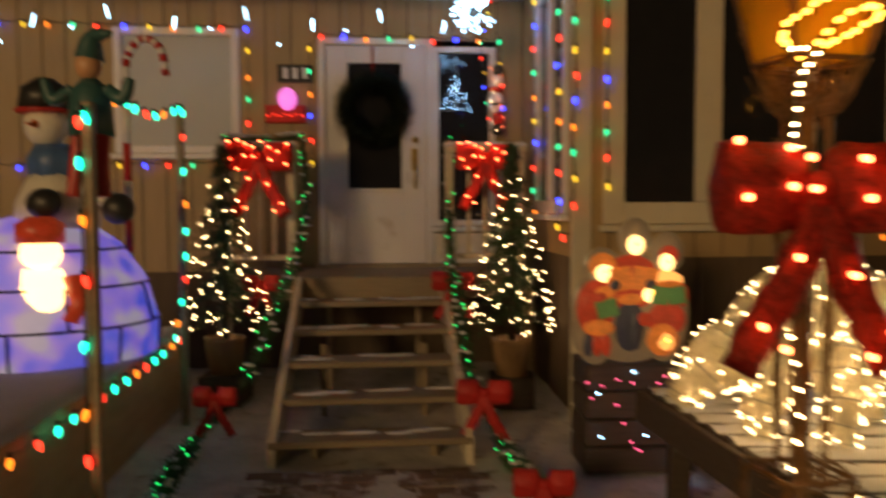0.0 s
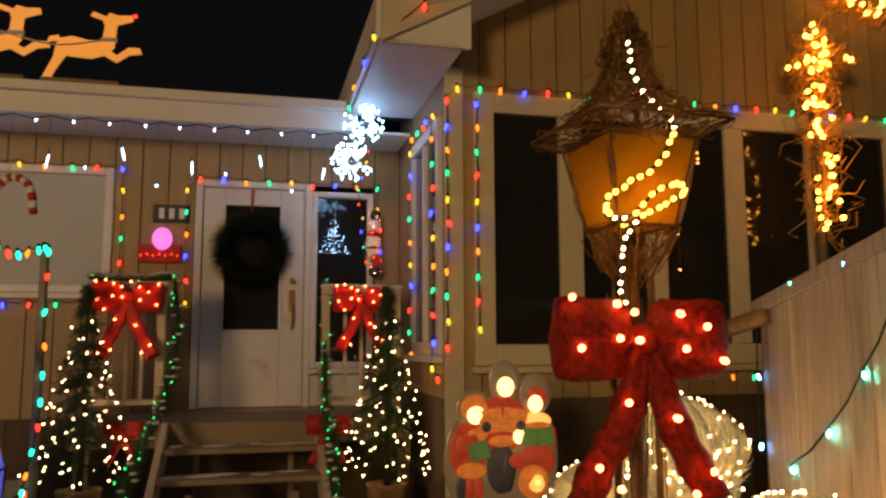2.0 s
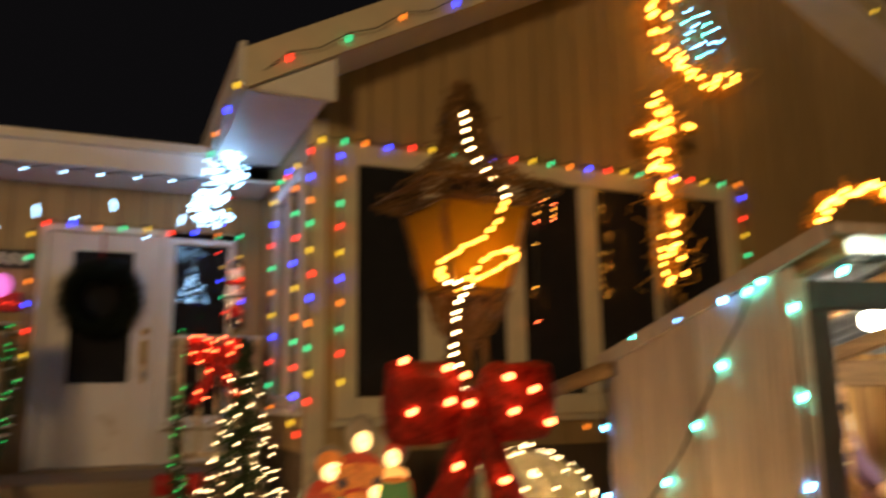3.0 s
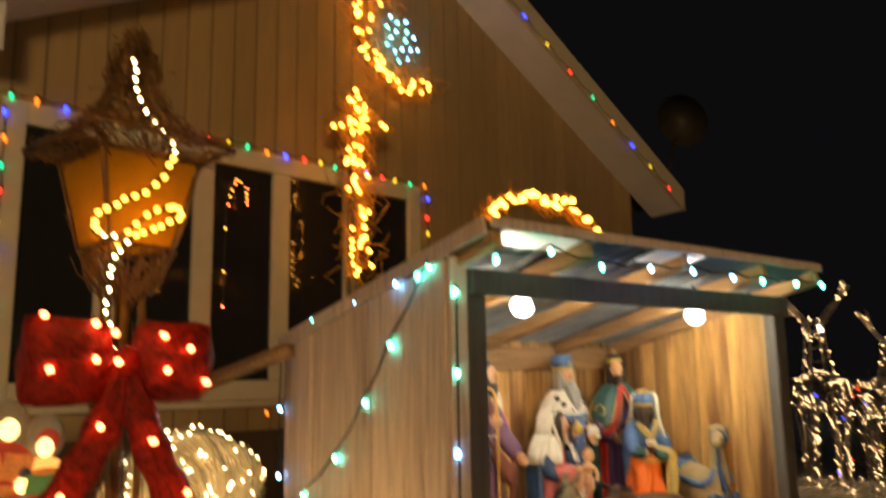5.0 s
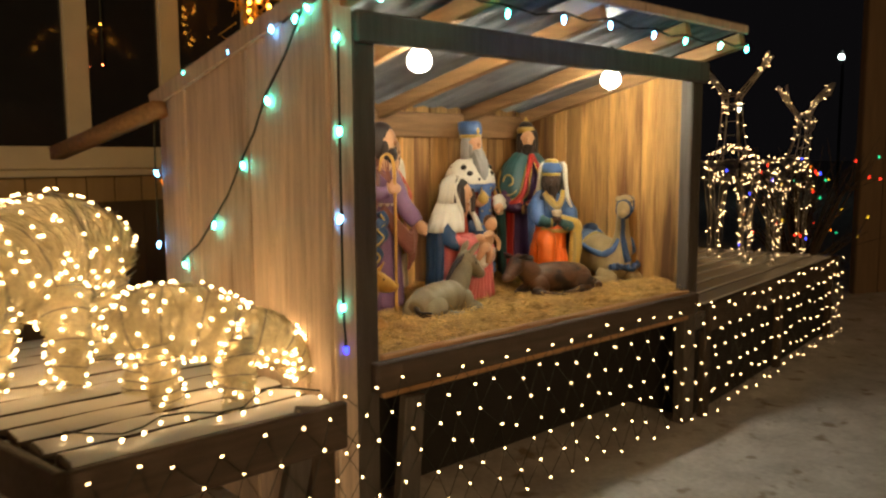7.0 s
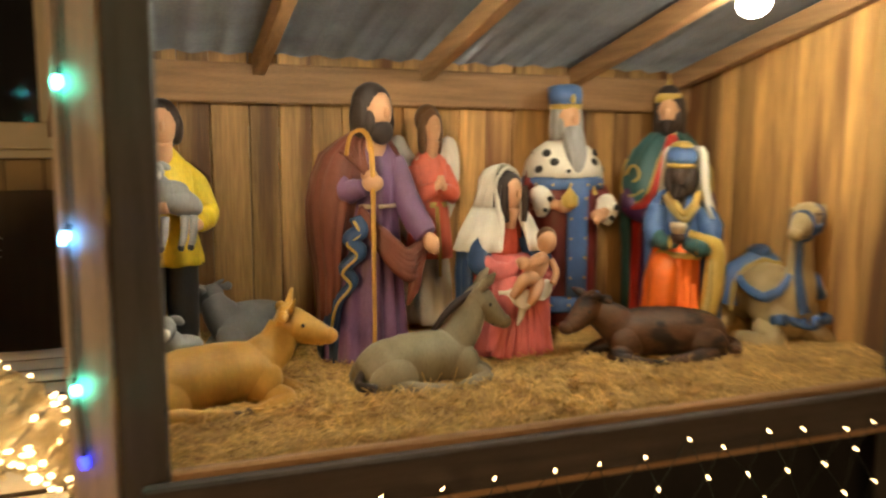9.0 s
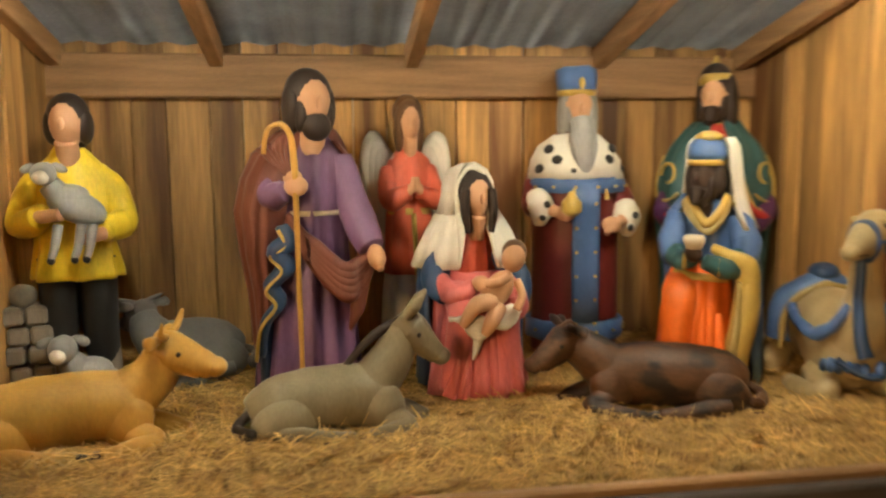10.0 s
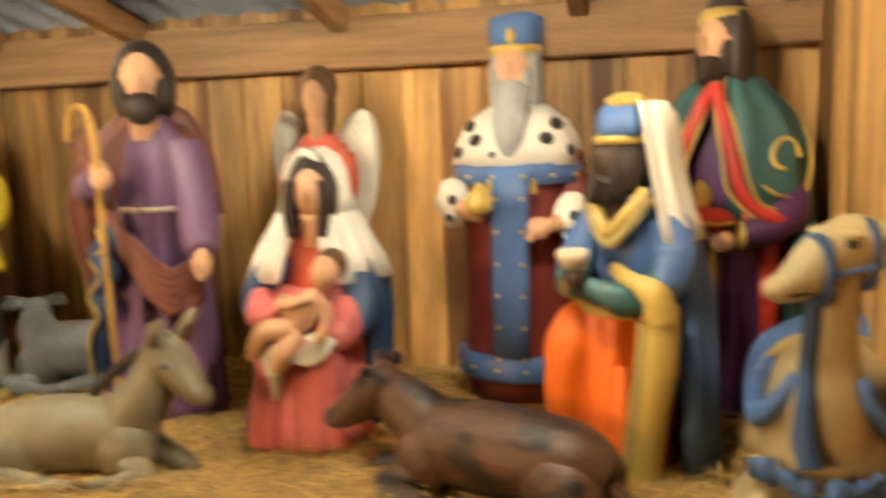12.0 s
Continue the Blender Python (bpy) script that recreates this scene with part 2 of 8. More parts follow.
def curve_pts(keys, n):
    """Points along a smooth line through the keys."""
    keys = [Vector(k) for k in keys]
    out = []
    for i in range(n + 1):
        t = i / n * (len(keys) - 1)
        j = min(int(t), len(keys) - 2)
        f = t - j
        p0, p1, p2, p3 = keys[max(j - 1, 0)], keys[j], keys[j + 1], keys[min(j + 2, len(keys) - 1)]
        out.append(0.5 * ((2 * p1) + (p2 - p0) * f + (2 * p0 - 5 * p1 + 4 * p2 - p3) * f * f + (3 * p1 - p0 - 3 * p2 + p3) * f ** 3))
    return out


def prism(bm, poly, y0, y1, mat=0):
    """A polygon of (x, z) points, made thick from y0 to y1."""
    a = [bm.verts.new((x, y0, z)) for x, z in poly]
    b = [bm.verts.new((x, y1, z)) for x, z in poly]
    k = len(poly)
    fs = [bm.faces.new(a), bm.faces.new(b[::-1])] + [bm.faces.new((a[i], b[i], b[(i + 1) % k], a[(i + 1) % k])) for i in range(k)]
    bmesh.ops.recalc_face_normals(bm, faces=fs)
    for f in fs:
        f.material_index = mat
    return bm


# the house stands turned by 7.5 degrees: u along its front, v to its back
HOUSE = pose(0.945, 5.645, -0.02, 0, 0, 7.5)

# ---- ground ----
def line_coords(lo, hi, step, far):
    inner = [lo + i * step for i in range(int((hi - lo) / step) + 1)]
    return [-far, lo - 30, lo - 10, lo - 3] + inner + [hi + 3, hi + 10, hi + 30, far]


def build_ground():
    bm = bmesh.new()
    xs, ys = line_coords(-5, 11, 0.12, 400), line_coords(-3, 8, 0.12, 400)
    grid = [[bm.verts.new((x, y, 0.03 * noise.noise((x * 0.7, y * 0.7, 0)) + 0.014 * noise.noise((x * 3.1, y * 3.1, 5)) + 0.006 * noise.noise((x * 9, y * 9, 2)) - 0.012)) for x in xs] for y in ys]
    for r0, r1 in zip(grid, grid[1:]):
        for i in range(len(xs) - 1):
            bm.faces.new((r0[i], r0[i + 1], r1[i + 1], r1[i])).smooth = True
    solid("ground", bm, SNOW, Matrix(), "trodden patchy snow over brown yard ground", "ground", kind="structure")


build_ground()


# ---- house walls: vertical boards round the openings ----
def clip_board(x0, x1, top, bottom, holes):
    """The stretches of a board between x0 and x1 that no opening takes: lists of (x, z) corners."""
    xm = (x0 + x1) / 2
    cuts = sorted((z0, z1) for a, b, z0, z1 in holes if a < xm < b)
    spans, z = [], bottom
    for z0, z1 in cuts:
        if z0 > z + 0.01:
            spans.append([(x0, z), (x1, z), (x1, z0), (x0, z0)])
        z = z1
    if min(top(x0), top(x1)) > z + 0.01:
        mid = [(3.83, top(3.83))] if x0 < 3.83 < x1 and top is gable else []
        spans.append([(x0, z), (x1, z), (x1, top(x1))] + mid + [(x0, top(x0))])
    return spans


def board_wall(name, m, x0, x1, top, bottom, holes, mat, label, width=0.2, thick=0.09, gap=0.012):
    base = bmesh.new()
    edges = sorted({x0, x1, *[a for h in holes for a in h[:2] if x0 < a < x1]})
    for a, b in zip(edges, edges[1:]):
        for poly in clip_board(a, b, top, bottom, holes):
            prism(base, poly, 0.012, thick)
    wall = solid(name, base, SKIRT, m, label, "wall", kind="structure")
    for a, b in zip(edges, edges[1:]):
        n = max(1, round((b - a) / width))
        for i in range(n):
            p, q = a + (b - a) * i / n + gap / 2, a + (b - a) * (i + 1) / n - gap / 2
            for poly in clip_board(p, q, top, bottom, holes):
                part("board", prism(bmesh.new(), poly, 0.0, 0.011), mat, wall)
    return wall


def gable(u):
    return 3.85 + 0.535 * u if u < 3.83 else 5.90 - 0.499 * (u - 3.83)


def flat(z):
    return lambda u: z


BACKWALL = HOUSE @ pose(0, 1.92, 0)
board_wall("wall_main", BACKWALL, -9.0, 0.0, flat(3.42), 0.9, [(-1.86, -0.24, 0.9, 2.97), (-3.62, -2.54, 1.95, 3.05)], SIDING, "tan vertical board siding of the entrance wall")
board_wall("wall_wing_front", HOUSE, 0.0, 7.7, gable, 1.12, [(0.24, 3.86, 1.42, 3.33)], SIDING, "tan vertical board siding of the gabled wing")
SIDE = HOUSE @ pose(0, 1.92, 0, 0, 0, -90)
board_wall("wall_wing_side", SIDE, 0.0, 1.92, flat(3.7), 1.12, [(0.6, 1.74, 1.42, 3.2)], SIDING, "tan board siding beside the stairs")
board_wall("skirting_wing_front", HOUSE @ pose(0, 0.03, 0), 0.0, 7.7, flat(1.12), -0.02, [], SKIRT, "dark brown skirting under the wing", width=0.3)
board_wall("skirting_wing_side", SIDE @ pose(0, 0.03, 0), 0.0, 1.9, flat(1.12), -0.02, [], SKIRT, "dark brown skirting at the side", width=0.3)
board_wall("skirting_main", BACKWALL @ pose(0, 0.03, 0), -9.0, 0.0, flat(0.9), -0.02, [], SKIRT, "dark brown skirting under the entrance wall", width=0.3)
# plain walls that close the house behind
bm = bmesh.new()
box(bm, (-9.0, 8.0, 0), (7.7, 8.12, 3.5))
box(bm, (7.6, 0.1, 0), (7.7, 8.0, 3.55))
box(bm, (-9.0, 2.05, 0), (-8.9, 8.0, 3.45))
solid("wall_rear", bm, SIDING, HOUSE, "plain tan rear and end walls", "wall", kind="structure")


# ---- roofs, fascias, soffits ----
def trim(name, lo, hi, m, mat=WHITE, label="cream painted trim board", bevel=0.006):
    return solid(name, boxed(lo, hi, bevel), mat, m, label, "trim", kind="structure")


bm = bmesh.new()
prism(bm, [(1.28, 3.57), (6.0, 4.66), (9.0, 3.9), (9.0, 3.8), (6.0, 4.55), (1.28, 3.47)], -9.2, 0.2)
bmesh.ops.transform(bm, matrix=Matrix(((0, 1, 0, 0), (1, 0, 0, 0), (0, 0, 1, 0), (0, 0, 0, 1))), verts=bm.verts)
solid("roof_main", bm, ROOFING, HOUSE, "dark low-pitched shingle roof over the entrance", "roof", kind="structure")
trim("fascia_main", (-9.2, 1.26, 3.33), (-0.5, 1.30, 3.56), HOUSE)
trim("gutter_lip", (-9.2, 1.20, 3.50), (-0.5, 1.258, 3.58), HOUSE)
trim("soffit_main", (-9.2, 1.302, 3.33), (-0.02, 1.918, 3.355), HOUSE, label="white soffit under the entrance eave")
RIDGE = (3.83, 5.91)
for name, u1, z1 in (("left", -0.56, 3.56), ("right", 8.2, 3.73)):
    bm = bmesh.new()
    prism(bm, [(RIDGE[0], RIDGE[1]), (u1, z1), (u1, z1 + 0.16), (RIDGE[0], RIDGE[1] + 0.18)], -0.46, 8.0)
    solid("roof_wing", bm, ROOFING, HOUSE, "dark shingle slope of the gabled wing", "roof", kind="structure")
    # rake board along the gable, and the pale underside of the overhang
    bm = bmesh.new()
    prism(bm, [(RIDGE[0], RIDGE[1] - 0.09), (u1, z1 - 0.09), (u1, z1 + 0.19), (RIDGE[0], RIDGE[1] + 0.20)], -0.5, -0.462)
    solid("rake_trim", bm, TRIM, HOUSE, "cream rake board along the gable", "trim", kind="structure")
    bm = bmesh.new()
    c = [bm.verts.new(p) for p in ((RIDGE[0], -0.46, RIDGE[1] - 0.085), (u1, -0.46, z1 - 0.085), (u1, 0.0, z1 - 0.11), (RIDGE[0], 0.0, RIDGE[1] - 0.11))]
    t = [bm.verts.new(v.co + Vector((0, 0, 0.05))) for v in c]
    for a in range(4):
        bm.faces.new((c[a], c[(a + 1) % 4], t[(a + 1) % 4], t[a]))
    bm.faces.new(c)
    bm.faces.new(t)
    bmesh.ops.recalc_face_normals(bm, faces=bm.faces)
    solid("rake_soffit", bm, WHITE, HOUSE, "pale underside of the gable overhang", "trim", kind="structure")
trim("fascia_wing", (-0.60, -0.5, 3.50), (-0.562, 1.8, 3.79), HOUSE, label="white fascia along the wing's eave")
trim("soffit_wing", (-0.56, -0.46, 3.47), (-0.002, 1.25, 3.505), HOUSE, label="white soffit under the wing's eave")
bm = bmesh.new()
prism(bm, [(-0.56, 3.47), (0.05, 3.47), (0.05, 3.85), (-0.56, 3.52)], -0.46, -0.44)
solid("eave_return", bm, WHITE, HOUSE, "white boxed end of the eave", "trim", kind="structure")
trim("corner_board", (-0.03, -0.022, 0.0), (0.11, -0.002, 3.5), HOUSE, TRIM, "tan corner board of the wing")


# ---- windows and door ----
def window(name, m, x0, x1, z0, z1, bars, label, frame=0.085, mat=TRIM, glass=GLASSD, blinds=True, back=0.05):
    w = thing(name, m, label, "window", kind="structure")
    for lo, hi in (((x0 - frame, -0.03, z0 - frame), (x0, 0.03, z1 + frame)), ((x1, -0.03, z0 - frame), (x1 + frame, 0.03, z1 + frame)),
                   ((x0 + 0.002, -0.03, z1), (x1 - 0.002, 0.03, z1 + frame)), ((x0 + 0.002, -0.03, z0 - frame), (x1 - 0.002, 0.03, z0))):
        part("frame_bar", boxed(lo, hi, 0.008), mat, w)
    part("window_sill", boxed((x0 - frame - 0.03, -0.07, z0 - frame - 0.05), (x1 + frame + 0.03, 0.0, z0 - frame - 0.004)), mat, w)
    edges = [x0, *[v for b in bars for v in b], x1]
    for a, b in bars:
        part("mullion", boxed((a, -0.024, z0 + 0.002), (b, 0.03, z1 - 0.002)), mat, w)
    for a, b in zip(edges[::2], edges[1::2]):
        part("pane", boxed((a, 0.012, z0), (b, 0.018, z1), 0), glass, w)
        if blinds:
            bm = bmesh.new()
            n = int((z1 - z0) / 0.045)
            for i in range(n):
                z = z0 + 0.02 + i * 0.045
                box(bm, (a + 0.01, 0.03, z), (b - 0.01, 0.034, z + 0.034), pose(0, 0, 0))
            tagged(part("blind", bm, BLIND, w), kind="stuff")
    return w


window("window_bay", HOUSE @ pose(0, 0.0, 0), 0.34, 3.72, 1.50, 3.18, [(0.84, 1.02), (1.54, 1.70), (2.23, 2.39), (2.96, 3.11)],
       "wide cream-framed window with five dark panes and blinds", frame=0.15)
window("window_side", SIDE, 0.72, 1.62, 1.52, 3.10, [(1.12, 1.20)], "white-framed side window beside the stairs", frame=0.1, mat=WHITE)
window("window_left", BACKWALL, -3.55, -2.61, 2.02, 2.98, [], "white-framed window with a pale drawn blind", frame=0.07, mat=WHITE, glass=CURTAIN, blinds=False)
window("window_sidelight", BACKWALL, -0.77, -0.31, 1.35, 2.86, [], "narrow dark pane beside the front door", frame=0.055, mat=WHITE, blinds=False)

door = thing("door_1", BACKWALL, "closed white front door with a glazed upper half", "door", kind="structure")
bm = bmesh.new()
for lo, hi in (((-1.855, -0.03, 0.93), (-1.79, 0.06, 2.98)), ((-0.885, -0.03, 0.93), (-0.825, 0.06, 2.98)), ((-1.788, -0.03, 2.92), (-0.887, 0.06, 2.98))):
    box(bm, lo, hi, None, 0, 0.006)
part("door_frame", bm, WHITE, door)
bm = bmesh.new()
for lo, hi in (((-1.785, 0.0, 0.96), (-1.60, 0.045, 2.915)), ((-1.10, 0.0, 0.96), (-0.89, 0.045, 2.915)), ((-1.598, 0.0, 0.96), (-1.102, 0.045, 1.63)), ((-1.598, 0.0, 2.77), (-1.102, 0.045, 2.915))):
    box(bm, lo, hi, None, 0, 0.004)
part("slab", bm, DOORW, door)
bm = bmesh.new()
for lo, hi in (((-1.62, -0.012, 1.61), (-1.59, 0.01, 2.79)), ((-1.11, -0.012, 1.61), (-1.08, 0.01, 2.79)), ((-1.588, -0.012, 2.76), (-1.112, 0.01, 2.79)), ((-1.588, -0.012, 1.61), (-1.112, 0.01, 1.64))):
    box(bm, lo, hi, None, 0, 0.004)
part("glazing_bead", bm, WHITE, door)
part("pane", boxed((-1.598, 0.02, 1.632), (-1.102, 0.026, 2.768), 0), GLASSD, door, "dark door glass")
bm = bmesh.new()
box(bm, (-1.02, -0.014, 1.80), (-0.965, 0.0, 2.0), None, 0, 0.004)
tube(bm, [(-0.99, -0.01, 1.84), (-0.99, -0.05, 1.85), (-0.99, -0.055, 1.72), (-0.99, -0.012, 1.64)], 0.011)
part("door_handle", bm, BRASS, door, "brass thumb-latch handle")
bm = bmesh.new()
tube(bm, [(-0.99, 0.0, 2.08), (-0.99, -0.03, 2.08)], 0.028, 14)
part("deadbolt", bm, BRASS, door, "round brass deadbolt")
trim("threshold", (-1.9, -0.08, 0.905), (-0.2, 0.09, 0.955), BACKWALL, STAIRW, "worn wooden threshold")
trim("door_base_panel", (-0.82, -0.01, 0.957), (-0.24, 0.05, 1.23), BACKWALL, WHITE, "white panel under the sidelight")

# plain brown board wall of the neighbour's building
board_wall("wall_neighbour", pose(9.25, 3.30, 0, 0, 0, -35), 0.0, 7.0, flat(4.6), -0.02, [], BROWNWALL, "dark brown board wall of the building beyond the yard", width=0.25)

# ---- nativity shed ----
SLOPE = 0.22


def roof_z(y):
    return 1.985 - (y - 2.10) * SLOPE


def side_x(y, left):
    return 2.185 - 0.016 * (y - 2.32) if left else 4.475 + 0.04 * (y - 2.32)


shed = thing("nativity_shed", Matrix(), "open-fronted rough plank shed with a sloping sheet roof", "shed")


def plank(lo, hi, mat, z0, z1):
    """A sawn plank upright between two plan points, with slightly uneven ends."""
    (xa, ya), (xb, yb) = lo, hi
    d = Vector((xb - xa, yb - ya))
    L = d.length
    bm = bmesh.new()
    w = 0.011 + random.uniform(-0.002, 0.003)
    box(bm, (0.0015, -w, z0 + random.uniform(-0.008, 0.008)), (L - 0.0015, w, z1), None, 0, 0.003)
    ob = part("plank", bm, mat, shed)
    ob.matrix_world = pose(xa, ya, 0, 0, 0, math.degrees(math.atan2(d.y, d.x))) @ pose(0, random.uniform(-0.003, 0.003), 0, random.uniform(-0.1, 0.1), random.uniform(-0.06, 0.06), 0)
    return ob


def plank_row(a, b, width, mat, z0, top):
    a, b = Vector(a), Vector(b)
    n = round((b - a).length / width)
    cuts = [0] + [(i + random.uniform(-0.16, 0.16)) / n for i in range(1, n)] + [1]
    for p, q in zip(cuts, cuts[1:]):
        pa, pb = a.lerp(b, p), a.lerp(b, q)
        plank(pa, pb, mat, z0, top((pa.y + pb.y) / 2))


plank_row((side_x(2.345, 1), 2.345), (side_x(3.60, 1), 3.60), 0.125, PLANKOUT, 0.05, lambda y: roof_z(y) - 0.03)
plank_row((side_x(3.57, 1) + 0.03, 3.575), (side_x(3.57, 0) - 0.02, 3.575), 0.118, PLANK, 0.3, lambda y: 1.71)
plank_row((side_x(2.36, 0) - 0.03, 2.36), (side_x(3.555, 0) - 0.03, 3.555), 0.11, PLANK, 0.56, lambda y: roof_z(y) - 0.03)
# lining of the near side wall
plank_row((side_x(2.38, 1) + 0.03, 2.38), (side_x(3.555, 1) + 0.03, 3.555), 0.12, PLANK, 0.5, lambda y: roof_z(y) - 0.03)


def beam(lo, hi, mat=BEAM, name="beam", label="", m=None):
    return part(name, boxed(lo, hi, 0.006, m), mat, shed, label)


beam((2.20, 3.522, 1.503), (4.49, 3.561, 1.638), label="rough back beam")
for x in (2.235, 2.705, 3.31, 3.93, 4.42):
    bm = bmesh.new()
    tilt = -math.degrees(math.atan(SLOPE))
    box(bm, (-0.022, 0.0, -0.07), (0.022, 1.46, 0.0), pose(x, 2.125, roof_z(2.125) - 0.004, tilt, 0, 0), 0, 0.004)
    part("rafter", bm, BEAMY, shed)
beam((2.262, 2.325, 0.0), (2.355, 2.40, 1.853), POST, "post", "dark stained corner post")
beam((2.178, 2.318, 0.05), (2.259, 2.342, 1.905), PLANKOUT, "corner_board", "grey weathered corner board")
beam((4.335, 2.325, 0.0), (4.435, 2.39, 1.853), POST, "post", "dark stained corner post")
beam((2.18, 3.595, 0.0), (2.26, 3.66, 1.60), POST, "post")
beam((4.43, 3.595, 0.0), (4.51, 3.66, 1.60), POST, "post")
beam((2.262, 2.294, 1.755), (4.44, 2.322, 1.855), POST, "header", "dark stained header board over the opening")
beam((2.30, 2.268, 0.595), (4.36, 2.305, 0.70), DARKWOOD, "sill_board", "dark wooden sill board with a worn top edge")
beam((2.357, 2.307, 0.56), (4.333, 2.335, 0.715), BEAM, "sill_lip")
beam((2.22, 2.402, 0.60), (4.43, 3.55, 0.64), BEAM, "floor_board")
# brace behind the shed, reaching towards the house
bm = bmesh.new()
tube(bm, [(2.12, 3.50, 1.60), (1.98, 4.45, 1.42)], 0.045, 4)
part("brace", bm, BEAM, shed, "slanting brown brace board")
# corrugated sheet roof: pale ribs along the slope
bm = bmesh.new()
n = 76
rows = []
for y in (2.10, 2.9, 3.66):
    z = roof_z(y)
    rows.append([bm.verts.new(((side_x(y, 1) - 0.012) * (1 - i / n) + (side_x(y, 0) - 0.06) * i / n, y, z + 0.006 * math.sin(i * math.pi / 2.0) + 0.008)) for i in range(n + 1)])
for r0, r1 in zip(rows, rows[1:]):
    for i in range(n):
        bm.faces.new((r0[i], r0[i + 1], r1[i + 1], r1[i])).smooth = True
bmesh.ops.solidify(bm, geom=bm.faces[:], thickness=0.002)
part("roof_sheet", bm, SHEET, shed, "corrugated galvanised roof sheet")
beam((2.18, 2.082, 1.966), (4.41, 2.098, 2.006), PLANKOUT, "fascia_strip", "grey weathered strip along the roof's front")
bm = bmesh.new()
box(bm, (-0.018, 0.0, -0.045), (0, 1.58, 0.022), pose(2.172, 2.10, roof_z(2.10), -math.degrees(math.atan(SLOPE)), 0, 0.9), 0, 0.004)
part("barge_board", bm, PLANKOUT, shed, "grey barge board along the roof's side")
# white boards added under the overhang to give the bulbs' bright patch
for x0, x1 in ((2.27, 2.675), (3.12, 3.285), (3.335, 3.46)):
    bm = bmesh.new()
    box(bm, (x0, 0.0, -0.012), (x1, 0.135, -0.002), pose(0, 2.108, roof_z(2.108) - 0.004, -math.degrees(math.atan(SLOPE)), 0, 0), 0, 0.002)
    part("bright_patch_board", bm, WHITE, shed, "added white board giving the bright patch under the overhang")
# near-black sheets that stand in for the shade under the floor
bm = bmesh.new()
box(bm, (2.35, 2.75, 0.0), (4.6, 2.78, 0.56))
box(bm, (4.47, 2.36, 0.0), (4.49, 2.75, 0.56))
part("shade_sheet", bm, VOID, shed, "near-black sheet standing in for shade under the floor")
bm = bmesh.new()
box(bm, (-0.045, -0.02, 0), (0.045, 0.02, 0.56), pose(2.42, 2.285, 0, 0, 5, 0), 0, 0.004)
part("leg", bm, POST, shed)


# flood bulbs on clamp holders
def flood(p):
    f = thing("flood_lamp", pose(*p), "bare glowing flood bulb in a clamp holder", "lamp", "flood bulbs under the shed roof")
    bm = bmesh.new()
    loft(bm, [(-0.052, 0, 0, 0.008, 0.008), (-0.048, 0, 0, 0.022, 0.022), (-0.038, 0, 0, 0.037, 0.037), (-0.018, 0, 0, 0.047, 0.047), (0.004, 0, 0, 0.044, 0.044), (0.022, 0, 0, 0.033, 0.033), (0.034, 0, 0, 0.022, 0.022)], 24)
    b = part("bulb", bm, LIT["flood"], f, "glowing reflector bulb")
    b.visible_shadow = False
    bm = bmesh.new()
    loft(bm, [(0.028, 0, 0, 0.024, 0.024), (0.09, 0, 0, 0.026, 0.026), (0.10, 0, 0, 0.012, 0.012)], 14)
    tube(bm, [(0, 0, 0.10), (0.01, 0.0, 0.13), (0.0, 0.0, 0.15)], 0.008)
    part("holder", bm, BLACK, f, "black clamp holder")
    return f


for p in FLOODS:
    flood(p)


# straw on the floor
def build_straw():
    bm = bmesh.new()
    xs = [2.18 + i * 0.03 for i in range(80)]
    ys = [2.34 + i * 0.03 for i in range(41)]

    def h(x, y):
        return 0.690 + 0.03 * noise.noise((x * 3, y * 3, 1)) + 0.012 * noise.noise((x * 14, y * 14, 3)) - 0.01 * min(1, max(0, (y - 3.0) * 1.2)) + 0.02 * math.exp(-((y - 2.6) / 0.18) ** 2)

    g = [[bm.verts.new((x, y, h(x, y))) for x in xs] for y in ys]
    for r0, r1 in zip(g, g[1:]):
        for i in range(len(xs) - 1):
            bm.faces.new((r0[i], r0[i + 1], r1[i + 1], r1[i])).smooth = True
    bmesh.ops.delete(bm, geom=[v for v in bm.verts if not side_x(v.co.y, 1) + 0.02 < v.co.x < side_x(v.co.y, 0) - 0.02], context="VERTS")
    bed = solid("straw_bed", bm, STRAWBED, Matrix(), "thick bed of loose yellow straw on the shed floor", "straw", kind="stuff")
    rnd = random.Random(4)
    verts, faces = [], []
    for k in range(26000):
        y = 2.345 + 1.2 * rnd.random() ** 1.3
        x = rnd.uniform(side_x(y, 1) + 0.05, side_x(y, 0) - 0.06)
        a, L, w = rnd.uniform(0, 6.28), rnd.uniform(0.025, 0.10), rnd.uniform(0.0006, 0.0013)
        z = h(x, y) + rnd.uniform(-0.002, 0.012)
        lift = rnd.gauss(0, 0.25)
        if rnd.random() < 0.05:
            lift = rnd.uniform(0.3, 1.0)
        dx, dy = math.cos(a) * L / 2, math.sin(a) * L / 2
        px, py = -math.sin(a) * w, math.cos(a) * w
        bend = rnd.uniform(0, 0.012)
        i = len(verts)
        for s, zz in ((-1, z - lift * L / 2), (0, z + bend), (1, z + lift * L / 2)):
            xx, yy = x + dx * s, max(2.33, y + dy * s)
            verts += [(xx + px, yy + py, zz), (xx - px, yy - py, zz + 0.0012)]
        faces += [(i, i + 1, i + 3, i + 2), (i + 2, i + 3, i + 5, i + 4)]
    me = bpy.data.meshes.new("straw_stalks")
    me.from_pydata(verts, [], faces)
    me.materials.append(STRAW)
    part("stalks", me, STRAW, bed)


build_straw()

# ---- slatted deck beside the shed ----
def deck_x(y):
    return 1.335 - 0.165 * (y - 2.33)


